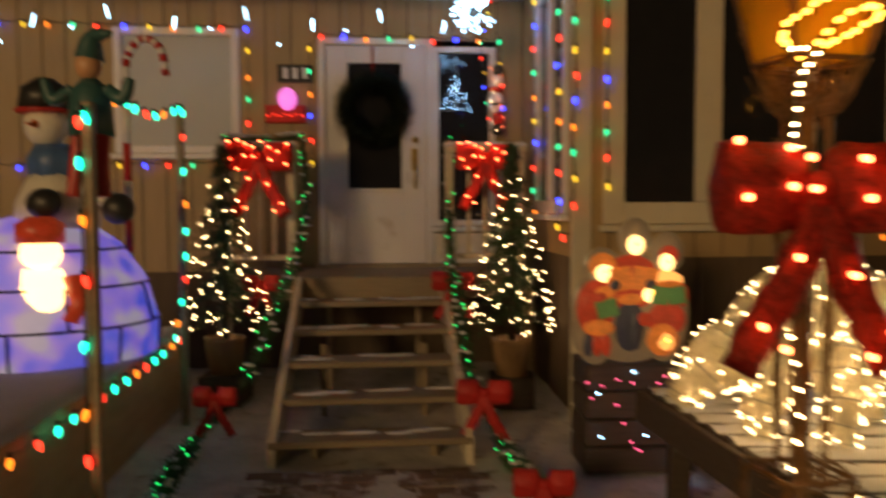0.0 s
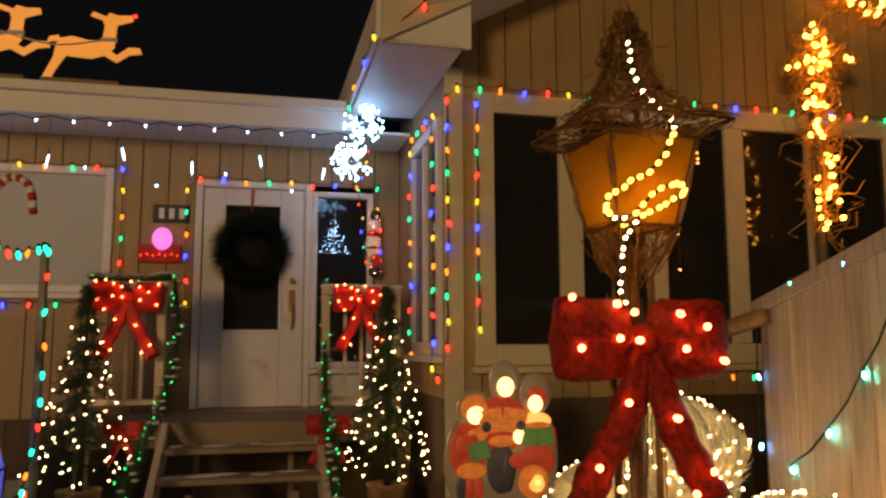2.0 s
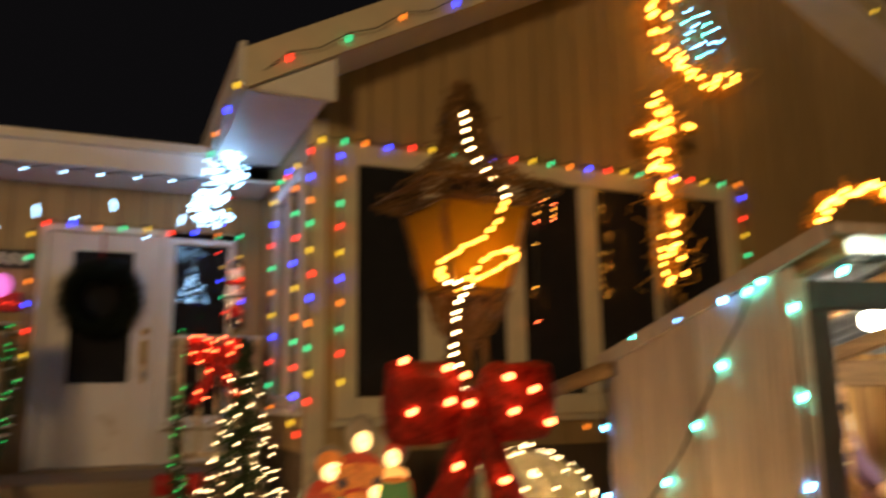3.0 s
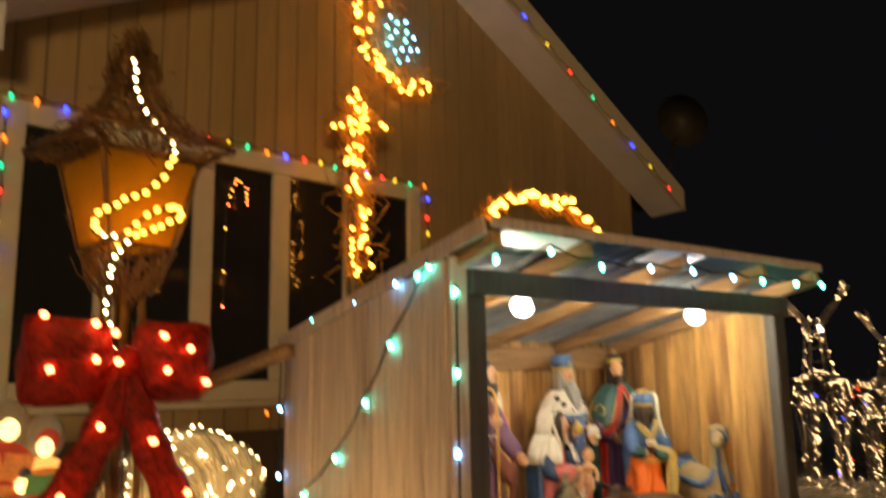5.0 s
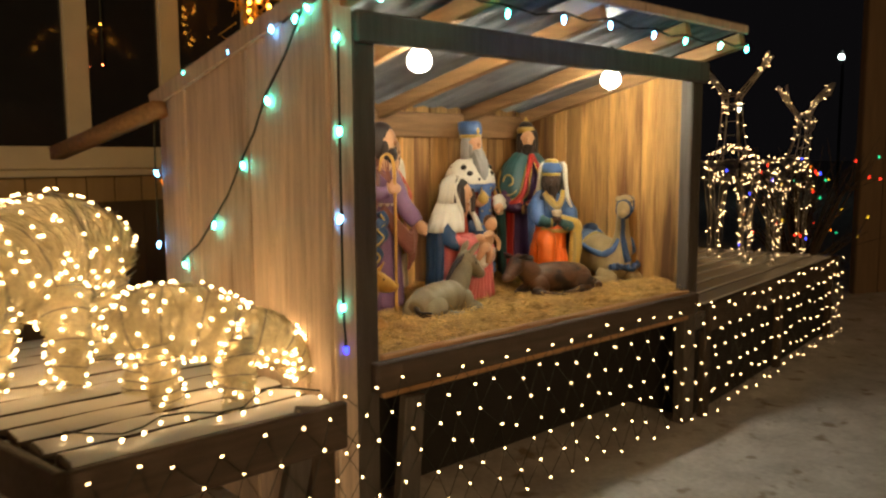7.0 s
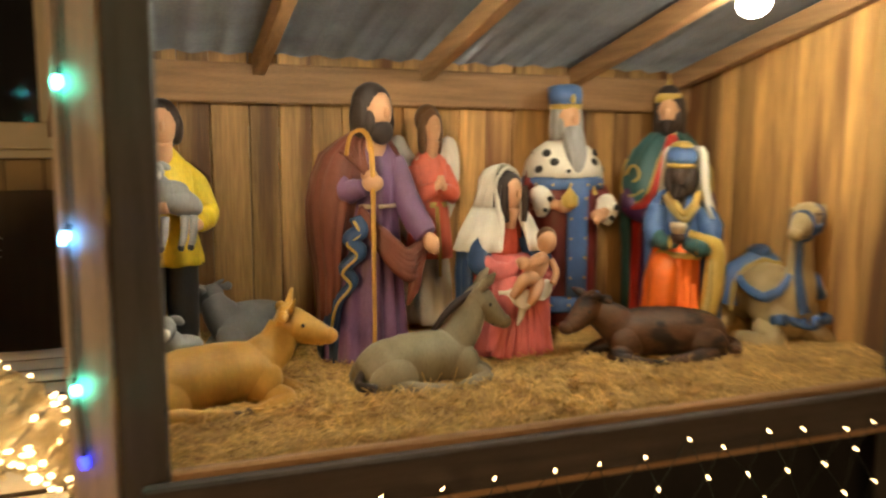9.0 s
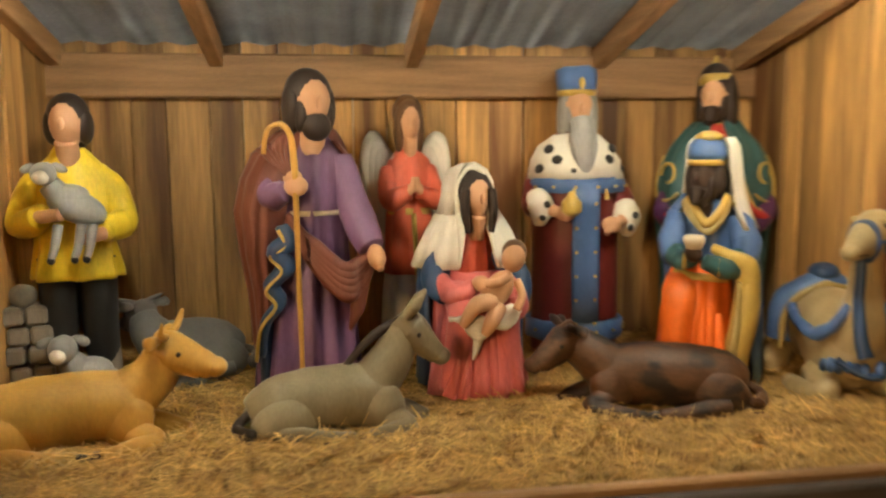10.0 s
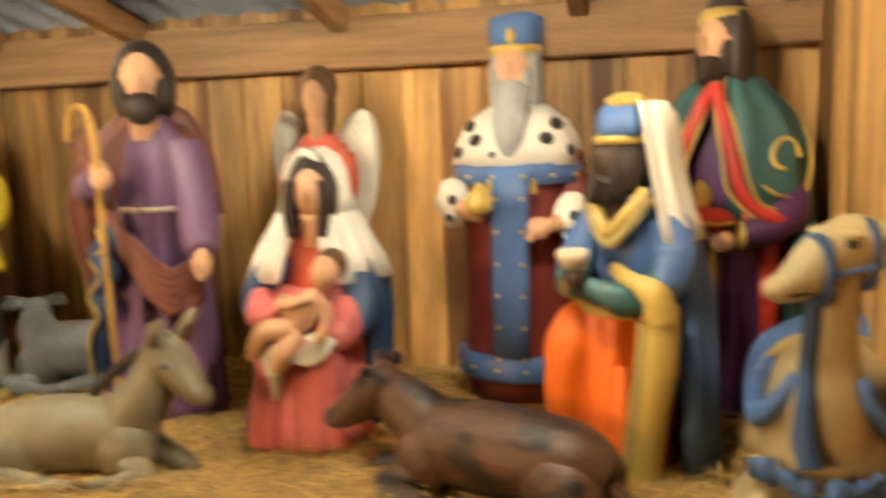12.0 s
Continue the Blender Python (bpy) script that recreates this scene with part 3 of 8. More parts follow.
deck = thing("slatted_deck", Matrix(), "low slatted wooden deck dusted with snow", "deck")
y = 2.315
while y < 3.95:
    bm = bmesh.new()
    x1 = side_x(min(y, 3.58), 1) - 0.03
    box(bm, (deck_x(y) + random.uniform(-0.01, 0.01), y, 0.555), (x1, y + 0.135, 0.588), None, 0, 0.004)
    s = part("slat", bm, DARKWOOD, deck)
    bm = bmesh.new()
    n = 30
    top = [[], [], [], []]
    for i in range(n + 1):
        xx = deck_x(y) + 0.008 + (x1 - deck_x(y) - 0.016) * i / n
        t = 0.008 + 0.007 * noise.noise((xx * 6, y * 7, 0))
        for k, (yy, zz) in enumerate(((y + 0.006, 0.589), (y + 0.022, 0.589 + t), (y + 0.113, 0.589 + t), (y + 0.129, 0.589))):
            top[k].append(bm.verts.new((xx, yy + 0.003 * noise.noise((xx * 12, k, y)), zz)))
    for a, b in zip(top, top[1:]):
        for i in range(n):
            bm.faces.new((a[i], b[i], b[i + 1], a[i + 1])).smooth = True
    bmesh.ops.recalc_face_normals(bm, faces=bm.faces)
    part("snow_cover", bm, SNOWTOP, s, "thin snow on the slat")
    y += 0.152
part("edge_board", boxed((1.325, 2.275, 0.44), (2.185, 2.312, 0.595)), DARKWOOD, deck)
bm = bmesh.new()
box(bm, (0, 0, 0.44), (0.035, 1.66, 0.585), pose(1.30, 2.315, 0, 0, 0, 9.3), 0, 0.004)
part("edge_board", bm, DARKWOOD, deck)
for x, y in ((1.37, 2.32), (2.08, 2.33), (1.15, 3.75), (1.92, 3.75)):
    part("leg", boxed((x, y, -0.02), (x + 0.09, y + 0.09, 0.55)), DARKWOOD, deck)
bm = bmesh.new()
box(bm, (-0.04, -0.02, 0), (0.04, 0.02, 0.62), pose(1.90, 2.30, 0, 0, 14, 0), 0, 0.004)
part("brace", bm, POST, deck)

# ---- further platform beyond the shed ----
PLAT = pose(4.52, 2.31, 0, 0, 0, 8)
plat = thing("yard_platform", PLAT, "low wooden platform with snow on its boards", "platform")
for i in range(8):
    s = part("slat", boxed((0.02, 0.02 + i * 0.15, 0.57), (2.62, 0.155 + i * 0.15, 0.605)), DARKWOOD, plat)
    part("snow_cover", boxed((0.03, 0.03 + i * 0.15, 0.606), (2.60, 0.148 + i * 0.15, 0.62), 0.004), SNOWTOP, s, "thin snow on the slat")
part("edge_board", boxed((0.0, -0.02, 0.47), (2.64, 0.015, 0.615)), DARKWOOD, plat)
part("edge_board", boxed((2.62, 0.016, 0.47), (2.655, 1.2, 0.615)), DARKWOOD, plat)
# sheet added as the platform's underside shade, no cloth hangs here
part("shade_sheet", boxed((0.02, 0.06, 0.0), (2.6, 0.08, 0.46)), VOID, plat, "near-black sheet standing in for shade under the boards")
for x in (0.03, 1.3, 2.55):
    part("leg", boxed((x, 0.016, -0.02), (x + 0.08, 0.058, 0.468)), DARKWOOD, plat)

# ---- stairs and landing ----
stairs = thing("porch_stairs", HOUSE, "open wooden porch stairs with worn treads", "stairs")
TREADS = [(-0.87 + 0.355 * i, 0.155 * (i + 1)) for i in range(5)]
for v, z in TREADS:
    t = part("tread", boxed((-1.97, v, z - 0.04), (-0.81, v + 0.27, z), 0.008), STAIRW, stairs)
    bm = bmesh.new()
    for k in range(7):
        cx = random.uniform(-1.9, -0.9)
        blob(bm, (cx, v + random.uniform(0.12, 0.24), z + 0.001), (random.uniform(0.05, 0.14), random.uniform(0.02, 0.04), 0.008), 0, None, 10)
    tagged(part("snow_patch", bm, SNOWTOP, t, "thin patches of snow"), kind="stuff")
for u in (-1.97, -0.85):
    bm = bmesh.new()
    prism(bm, [(-0.86, -0.02), (-0.62, -0.02), (1.0, 0.70), (1.0, 0.93), (0.90, 0.93), (-0.86, 0.165)], 0, 0.045)
    bmesh.ops.transform(bm, matrix=Matrix(((0, 1, 0, u), (1, 0, 0, 0), (0, 0, 1, 0), (0, 0, 0, 1))), verts=bm.verts)
    part("stringer", bm, POSTW, stairs)
for u, v in ((-1.72, -0.80), (-1.02, -0.80), (-1.72, 0.1), (-1.02, 0.1), (-1.72, 0.85), (-1.02, 0.85)):
    zt = 0.155 * (1 + max(0, (v + 0.87) / 0.355)) - 0.06
    part("support", boxed((u - 0.022, v + 0.1, -0.02), (u + 0.022, v + 0.145, zt)), STAIRW, stairs)
land = thing("porch_landing", HOUSE, "small wooden landing with cream railings capped by snow", "landing")
for i in range(6):
    part("floor_plank", boxed((-2.62, 0.955 + i * 0.16, 0.89), (-0.10, 1.108 + i * 0.16, 0.93), 0.005), STAIRW, land)
for u in (-2.58, -0.17):
    part("leg", boxed((u, 0.98, -0.02), (u + 0.09, 1.07, 0.888)), STAIRW, land)
part("rim_board", boxed((-2.62, 0.918, 0.75), (-0.10, 0.953, 0.925)), STAIRW, land)
for u0, u1 in ((-2.53, -1.97), (-0.80, -0.16)):
    part("rail", boxed((u0, 0.95, 1.90), (u1, 1.03, 1.945)), POSTW, land)
    part("rail", boxed((u0 + 0.06, 0.965, 1.06), (u1 - 0.06, 1.01, 1.10)), POSTW, land)
    part("snow_cap", boxed((u0 - 0.01, 0.945, 1.946), (u1 + 0.01, 1.035, 1.985), 0.012), SNOWTOP, land, "ridge of snow on the rail")
    for u in (u0, u1 - 0.07):
        part("post", boxed((u, 0.955, 0.932), (u + 0.065, 1.02, 1.898)), POSTW, land)
    n = 4
    for i in range(1, n):
        u = u0 + 0.06 + (u1 - u0 - 0.12) * i / n
        part("baluster", boxed((u - 0.014, 0.975, 1.102), (u + 0.014, 1.003, 1.898), 0.003), POSTW, land)
    uo = u0 if u0 < -1 else u1 - 0.065
    part("side_rail", boxed((uo, 1.032, 1.88), (uo + 0.06, 1.90, 1.94)), POSTW, land)

# ---- brick path ----
path = thing("pavement", HOUSE, "snow-dusted brown brick path to the stairs", "path", kind="structure")
base = boxed((-2.05, -3.2, -0.06), (-0.75, -0.93, -0.006), 0)
part("bed", base, SNOW, path)
bme = boxed((-0.098, -0.048, -0.03), (0.098, 0.048, 0.012), 0.004)
brick_mesh = mesh_of(bme, "brick", PAVER)
for j in range(22):
    for i in range(7):
        u = -1.97 + (i + (0.5 if j % 2 else 0)) * 0.206
        if u > -0.75:
            continue
        b = part("brick", brick_mesh, PAVER, path)
        b.matrix_local = pose(u + random.uniform(-0.003, 0.003), -0.99 - j * 0.103, random.uniform(-0.004, 0.005), random.uniform(-1.5, 1.5), random.uniform(-1.5, 1.5), random.uniform(-1, 1))

# ---- painted plastic figures: plain shapes, one mesh each ----
def paint(name, color, rough=0.42, vary=0.22):
    return material("paint_" + name, color, rough, vary=vary, scale=7, bump=0.22, coat=0.0, fine=60, grain=(2.2, 2.2, 0.8))


PAINTS = {
    "purple": paint("purple", (0.17, 0.085, 0.17)), "brown": paint("brown", (0.17, 0.055, 0.035)), "navy": paint("navy", (0.025, 0.06, 0.14)),
    "skin": paint("skin", (0.56, 0.31, 0.17), vary=0.08), "dark": paint("black_brown", (0.028, 0.018, 0.014)), "gold": paint("gold", (0.50, 0.34, 0.08), 0.3),
    "white": paint("white", (0.72, 0.68, 0.58), vary=0.08), "coral": paint("coral", (0.64, 0.13, 0.07)), "pink": paint("pink", (0.60, 0.15, 0.14)),
    "blue": paint("blue", (0.07, 0.14, 0.32)), "maroon": paint("maroon", (0.16, 0.025, 0.022)), "grey": paint("grey", (0.30, 0.30, 0.29)),
    "orange": paint("orange", (0.80, 0.15, 0.015)), "yellow": paint("yellow", (0.78, 0.56, 0.03)), "black": paint("black", (0.022, 0.022, 0.022)),
    "green": paint("green", (0.035, 0.10, 0.10)), "red": paint("red", (0.42, 0.03, 0.02)), "olive": paint("olive_gold", (0.36, 0.27, 0.09)),
    "hair": paint("hair_brown", (0.12, 0.06, 0.025)), "violet": paint("violet", (0.07, 0.02, 0.08)), "stone": paint("stone", (0.26, 0.22, 0.17)),
    "tan": paint("tan", (0.52, 0.285, 0.055)), "donkey": paint("donkey", (0.23, 0.19, 0.115)), "ox": material("paint_ox", (0.095, 0.042, 0.018), 0.5, vary=0.5, scale=9, bump=0.3, fine=50, grain=(1, 2, 2), spots=(7, 0.5, (0.022, 0.012, 0.008))),
    "slate": paint("slate", (0.17, 0.17, 0.16)), "camel": paint("camel", (0.37, 0.28, 0.14)), "cream": paint("cream", (0.62, 0.52, 0.36)),
    "face": paint("dark_skin", (0.05, 0.028, 0.018)),
}
PAINT_ORDER = list(PAINTS)


def slot(c):
    return PAINT_ORDER.index(c)


class Figure:
    """Collects shapes into one mesh, each in its paint."""

    def __init__(self):
        self.bm = bmesh.new()

    def robe(self, rows, c, folds=0, depth=0.0, turn=0.0, seg=40, m=None):
        loft(self.bm, rows, seg, slot(c), folds, depth, m, turn)

    def band(self, rows, a0, a1, off, c, thick=0.012, n=16, folds=0, depth=0.0):
        """A shell over part of a robe, from angle a0 to a1 (-90 faces the front)."""
        cols = []
        for i in range(n + 1):
            a = radians(a0 + (a1 - a0) * i / n)
            f = depth * math.sin(folds * a * 2) if folds else 0
            out, inn = [], []
            for z, cx, cy, rx, ry in rows:
                for lst, o in ((out, off + thick + f), (inn, off - 0.004)):
                    lst.append(self.bm.verts.new((cx + (rx + o) * math.cos(a), cy + (ry + o) * math.sin(a), z)))
            cols.append(out + inn[::-1])
        ring_skin(self.bm, cols, slot(c))

    def blob(self, p, r, c, rot=(0, 0, 0), seg=16):
        blob(self.bm, p, r, slot(c), None, seg, rot)

    def limb(self, pts, r, c, n=14, seg=12):
        n, seg = n * 2, seg * 2 if seg >= 10 else seg
        keys = curve_pts(pts, n)
        if isinstance(r, (list, tuple)):
            rr = [r[min(int(i / n * (len(r) - 1)), len(r) - 2)] * (1 - ((i / n * (len(r) - 1)) % 1 if i < n else 1)) + r[min(int(i / n * (len(r) - 1)) + 1, len(r) - 1)] * ((i / n * (len(r) - 1)) % 1 if i < n else 1) for i in range(n + 1)]
        else:
            rr = [r] * (n + 1)
        tube(self.bm, keys, rr, seg, slot(c))

    def head(self, p, skin="skin", hair="dark", beard=None, s=1.0, turn=0.0, long=0.0):
        x, y, z = p
        m = pose(x, y, z, 0, 0, turn)
        q = lambda a, b, c: tuple(m @ Vector((a * s, b * s, c * s)))
        self.blob(p, (0.046 * s, 0.054 * s, 0.066 * s), skin, (0, 0, turn))
        self.blob(q(0, -0.054, -0.004), (0.009 * s, 0.013 * s, 0.017 * s), skin, (0, 0, turn), 10)
        self.limb([q(0, -0.02, -0.05), q(0, 0.005, -0.12)], 0.03 * s, skin, 4)
        if hair:
            self.blob(q(0, 0.014, 0.022), (0.056 * s, 0.056 * s, 0.060 * s), hair, (-14, 0, turn))
            for k in (-1, 1):
                self.blob(q(0.043 * k, 0.012, -0.01 - 0.02 * long), (0.022 * s, 0.036 * s, (0.05 + 0.045 * long) * s), hair, (0, 0, turn))
            self.blob(q(0, 0.04, -0.02 - 0.03 * long), (0.052 * s, 0.03 * s, (0.06 + 0.05 * long) * s), hair, (0, 0, turn))
        if beard:
            self.blob(q(0, -0.03, -0.058), (0.036 * s, 0.032 * s, 0.036 * s), beard, (0, 0, turn))
            for k in (-1, 1):
                self.blob(q(0.034 * k, -0.016, -0.032), (0.014 * s, 0.026 * s, 0.04 * s), beard, (0, 0, turn))

    def hand(self, p, c="skin", rot=(0, 0, 0), s=1.0):
        self.blob(p, (0.017 * s, 0.028 * s, 0.022 * s), c, rot, 12)

    def place(self, name, m, label, category="statue", group="nativity figures"):
        # draped cloth: soft upright folds pressed into the painted robes
        cloth = {slot(c) for c in ("purple", "brown", "navy", "white", "coral", "pink", "blue", "maroon", "orange", "yellow", "green", "red", "violet", "olive")}
        still = {slot(c) for c in ("skin", "face", "dark", "gold", "hair", "black")}
        bmesh.ops.recalc_face_normals(self.bm, faces=self.bm.faces[:])
        self.bm.normal_update()
        move = {}
        for v in self.bm.verts:
            ids = {f.material_index for f in v.link_faces}
            if ids & still:
                continue
            k = 1.0 if ids & cloth else 0.45
            p = v.co
            move[v] = v.normal * k * (0.0075 * noise.noise((p.x * 24, p.y * 24, p.z * 5)) + 0.0022 * noise.noise((p.x * 60, p.y * 60, p.z * 14)))
        for v, d in move.items():
            v.co += d
        used = sorted({f.material_index for f in self.bm.faces})
        for f in self.bm.faces:
            f.material_index = used.index(f.material_index)
        return solid(name, self.bm, [PAINTS[PAINT_ORDER[i]] for i in used], m, label, category, group)


FLOOR = 0.690
SIZE = Matrix.Diagonal((0.885, 0.885, 0.89, 1))


def column(h, r0, r1, rs, ry=0.8, lean=0.0, waist=None):
    """Rows of a standing robe: hem radius, waist radius, shoulder radius."""
    w = waist or r1
    return [(0, 0, 0, r0, r0 * ry), (0.04 * h, 0, 0, r0 * 0.99, r0 * ry), (0.25 * h, 0, 0, (r0 * 0.6 + w * 0.4), (r0 * 0.6 + w * 0.4) * ry), (0.5 * h, 0, lean, w, w * ry),
            (0.68 * h, 0, lean, r1 * 0.95, r1 * ry * 0.95), (0.86 * h, 0, lean, rs, rs * 0.66), (0.95 * h, 0, lean, rs * 0.84, rs * 0.55), (h, 0, lean, rs * 0.4, rs * 0.36)]


def man_with_staff():
    f = Figure()
    rows = [(0, 0, 0, 0.15, 0.12), (0.03, 0, 0, 0.148, 0.12), (0.2, 0, 0, 0.135, 0.11), (0.4, 0.005, 0, 0.115, 0.098), (0.52, 0.01, 0, 0.102, 0.09), (0.62, 0.012, 0, 0.108, 0.088), (0.69, 0.012, 0, 0.105, 0.075), (0.735, 0.012, -0.01, 0.07, 0.055), (0.76, 0.014, -0.012, 0.045, 0.04)]
    f.robe(rows, "purple", 11, 0.085, 0.4, 96)
    # cloak over the one shoulder and arm, open edge with a dark lining
    f.robe([(0.10, -0.125, 0.03, 0.030, 0.07), (0.16, -0.122, 0.02, 0.037, 0.078), (0.30, -0.12, 0.01, 0.048, 0.10), (0.42, -0.125, 0.0, 0.062, 0.115), (0.54, -0.12, -0.015, 0.078, 0.125), (0.63, -0.10, -0.012, 0.082, 0.115), (0.70, -0.07, 0.0, 0.078, 0.09), (0.755, -0.025, 0.005, 0.06, 0.065), (0.785, 0.005, 0.01, 0.035, 0.04)], "brown", 9, 0.07, 1.1, 72)
    f.robe([(0.0, -0.118, 0.02, 0.040, 0.085), (0.12, -0.115, 0.01, 0.038, 0.09), (0.22, -0.11, 0.0, 0.03, 0.085)], "navy", 7, 0.07, 2.1, 48)
    edge = [(-0.062, -0.118, 0.50), (-0.045, -0.128, 0.455), (-0.085, -0.122, 0.425), (-0.055, -0.130, 0.385), (-0.10, -0.118, 0.33), (-0.075, -0.124, 0.285), (-0.118, -0.105, 0.22), (-0.135, -0.085, 0.12)]
    f.limb(edge, [0.020, 0.026, 0.026, 0.024, 0.020, 0.010], "navy", 22, 12)
    f.limb([(x - 0.012, y - 0.018, z - 0.012) for x, y, z in edge], 0.0055, "gold", 22, 6)
    f.band(rows[4:8], -20, 110, 0.006, "brown", 0.014, 16, 5, 0.005)
    f.limb([(0.02, 0.02, 0.77), (0.075, 0.03, 0.74), (0.12, 0.05, 0.66), (0.14, 0.07, 0.5)], [0.03, 0.035, 0.03, 0.02], "brown", 14, 12)
    # swag across the front to the lowered hand
    for k in range(5):
        f.limb([(-0.05, -0.115 - 0.003 * k, 0.50 + 0.008 * k), (0.02, -0.135, 0.39 + 0.015 * k), (0.10, -0.14, 0.30 + 0.020 * k), (0.15, -0.12, 0.31 + 0.020 * k), (0.19, -0.10, 0.385 + 0.006 * k)], [0.010, 0.016, 0.020, 0.018, 0.010], "brown", 16, 10)
    f.limb([(0.15, -0.11, 0.32), (0.14, -0.12, 0.25), (0.12, -0.11, 0.19)], [0.028, 0.022, 0.006], "brown", 8)
    # arms
    f.limb([(-0.10, -0.06, 0.62), (-0.085, -0.12, 0.585), (-0.045, -0.165, 0.60)], [0.05, 0.042, 0.03], "purple")
    f.hand((-0.022, -0.178, 0.612), rot=(0, 0, 60), s=1.3)
    f.hand((-0.03, -0.172, 0.635), rot=(0, 0, 70), s=1.0)
    f.limb([(0.095, 0.0, 0.685), (0.135, -0.03, 0.56), (0.17, -0.09, 0.46), (0.185, -0.115, 0.43)], [0.05, 0.05, 0.046, 0.036], "purple", 18)
    f.hand((0.195, -0.135, 0.405), rot=(50, 0, 20), s=1.45)
    f.limb([(0.195, -0.14, 0.40), (0.205, -0.16, 0.37)], [0.018, 0.010], "skin", 5)
    f.robe([(0.522, 0.01, 0, 0.107, 0.095), (0.536, 0.01, 0, 0.107, 0.095)], "cream", seg=48)
    f.head((0.025, -0.045, 0.845), beard="dark", s=1.2, turn=22, long=0.25)
    f.limb([(0.012, -0.012, 0.72), (0.018, -0.02, 0.79)], 0.04, "skin", 4)
    f.limb([(-0.02, -0.185, 0.0), (-0.022, -0.188, 0.4), (-0.026, -0.185, 0.70), (-0.05, -0.18, 0.775), (-0.09, -0.175, 0.765), (-0.105, -0.17, 0.70)], 0.0068, "tan", 26, 8)
    for k in range(6):
        f.limb([(-0.03, -0.175, 0.62), (-0.045 - 0.012 * k, -0.165, 0.70), (-0.04 - 0.016 * k, -0.155, 0.75 - 0.008 * k)], 0.0045, "brown", 6, 6)
    return f.place("statue", pose(2.97, 3.14, FLOOR, 0, 0, 2) @ SIZE @ Matrix.Diagonal((1.05, 1.0, 1.0, 1)) @ Matrix.Diagonal((1.0, 1.0, 1.03, 1)), "standing bearded plastic figure in purple robe with staff", "statue")


def seated_woman():
    f = Figure()
    f.robe([(0, 0, -0.02, 0.15, 0.13), (0.04, 0, -0.02, 0.152, 0.135), (0.14, 0, -0.03, 0.13, 0.13), (0.24, 0, -0.035, 0.125, 0.14), (0.31, 0, -0.02, 0.115, 0.12), (0.35, 0, 0.0, 0.10, 0.09)], "pink", 9, 0.085, 0.7, 80)
    for k in (-1, 1):
        f.limb([(0.05 * k, 0.0, 0.27), (0.062 * k, -0.12, 0.275), (0.072 * k, -0.145, 0.18), (0.085 * k, -0.13, 0.02)], [0.055, 0.056, 0.046, 0.05], "pink", 16, 14)
        for q in range(3):
            f.limb([((0.02 + 0.025 * q) * k, -0.16, 0.25 - 0.02 * q), ((0.025 + 0.03 * q) * k, -0.175, 0.12), ((0.03 + 0.042 * q) * k, -0.165, 0.005)], [0.010, 0.015, 0.022], "pink", 10, 10)
    f.robe([(0, 0, -0.085, 0.152, 0.105), (0.04, 0, -0.085, 0.15, 0.105), (0.13, 0, -0.095, 0.128, 0.09), (0.22, 0, -0.10, 0.118, 0.08), (0.28, 0, -0.085, 0.10, 0.065), (0.30, 0, -0.07, 0.05, 0.03)], "pink", 11, 0.11, 1.9, 80)
    f.robe([(0.28, 0, 0.03, 0.10, 0.085), (0.40, 0, 0.03, 0.088, 0.08), (0.46, 0, 0.03, 0.085, 0.07), (0.52, 0, 0.02, 0.05, 0.045)], "coral", 9, 0.05, seg=48)
    back = [(0.0, 0.005, 0.03, 0.16, 0.13), (0.15, 0.005, 0.03, 0.15, 0.125), (0.28, 0.005, 0.02, 0.155, 0.13), (0.37, 0.005, 0.02, 0.15, 0.12), (0.45, 0, 0.03, 0.115, 0.09)]
    f.band(back, -34, 200, 0.004, "navy", 0.016, 40, 7, 0.009)
    f.limb([(-0.10, 0.0, 0.41), (-0.135, -0.06, 0.33), (-0.11, -0.12, 0.29)], [0.045, 0.045, 0.03], "navy")
    f.limb([(0.10, 0.0, 0.41), (0.14, -0.05, 0.32), (0.125, -0.11, 0.26)], [0.045, 0.05, 0.035], "navy")
    f.limb([(-0.125, -0.07, 0.32), (-0.09, -0.14, 0.30), (-0.035, -0.165, 0.325)], [0.042, 0.036, 0.02], "pink")
    f.limb([(0.12, -0.07, 0.30), (0.11, -0.14, 0.26), (0.07, -0.175, 0.27)], [0.042, 0.042, 0.025], "pink")
    f.hand((-0.015, -0.178, 0.335), rot=(0, 0, 60), s=1.1)
    veil = [(0.365, 0, 0.02, 0.178, 0.125), (0.42, 0, 0.025, 0.155, 0.112), (0.47, 0, 0.03, 0.125, 0.095), (0.52, 0, 0.035, 0.092, 0.08), (0.57, 0, 0.035, 0.074, 0.07), (0.62, 0, 0.03, 0.07, 0.072), (0.655, 0.0, 0.025, 0.052, 0.058), (0.675, 0, 0.02, 0.018, 0.02)]
    f.band(veil[:4], -70, 250, 0.0, "white", 0.010, 64, 9, 0.006)
    f.band(veil[3:], -48, 228, 0.0, "white", 0.010, 56, 9, 0.003)
    f.limb([(-0.065, -0.10, 0.37), (-0.05, -0.082, 0.45), (-0.052, -0.05, 0.53), (-0.052, -0.03, 0.60), (-0.03, -0.035, 0.648), (0, -0.036, 0.662), (0.03, -0.035, 0.648), (0.052, -0.03, 0.60), (0.052, -0.05, 0.53), (0.05, -0.082, 0.45), (0.065, -0.10, 0.37)], 0.008, "white", 48, 10)
    f.head((0.01, -0.028, 0.575), hair="dark", s=1.02, turn=8, long=0.5)
    for k in (-1, 1):
        f.limb([(0.01 + 0.042 * k, -0.065, 0.60), (0.01 + 0.046 * k, -0.07, 0.54), (0.01 + 0.038 * k, -0.075, 0.47)], [0.014, 0.016, 0.010], "dark", 8)
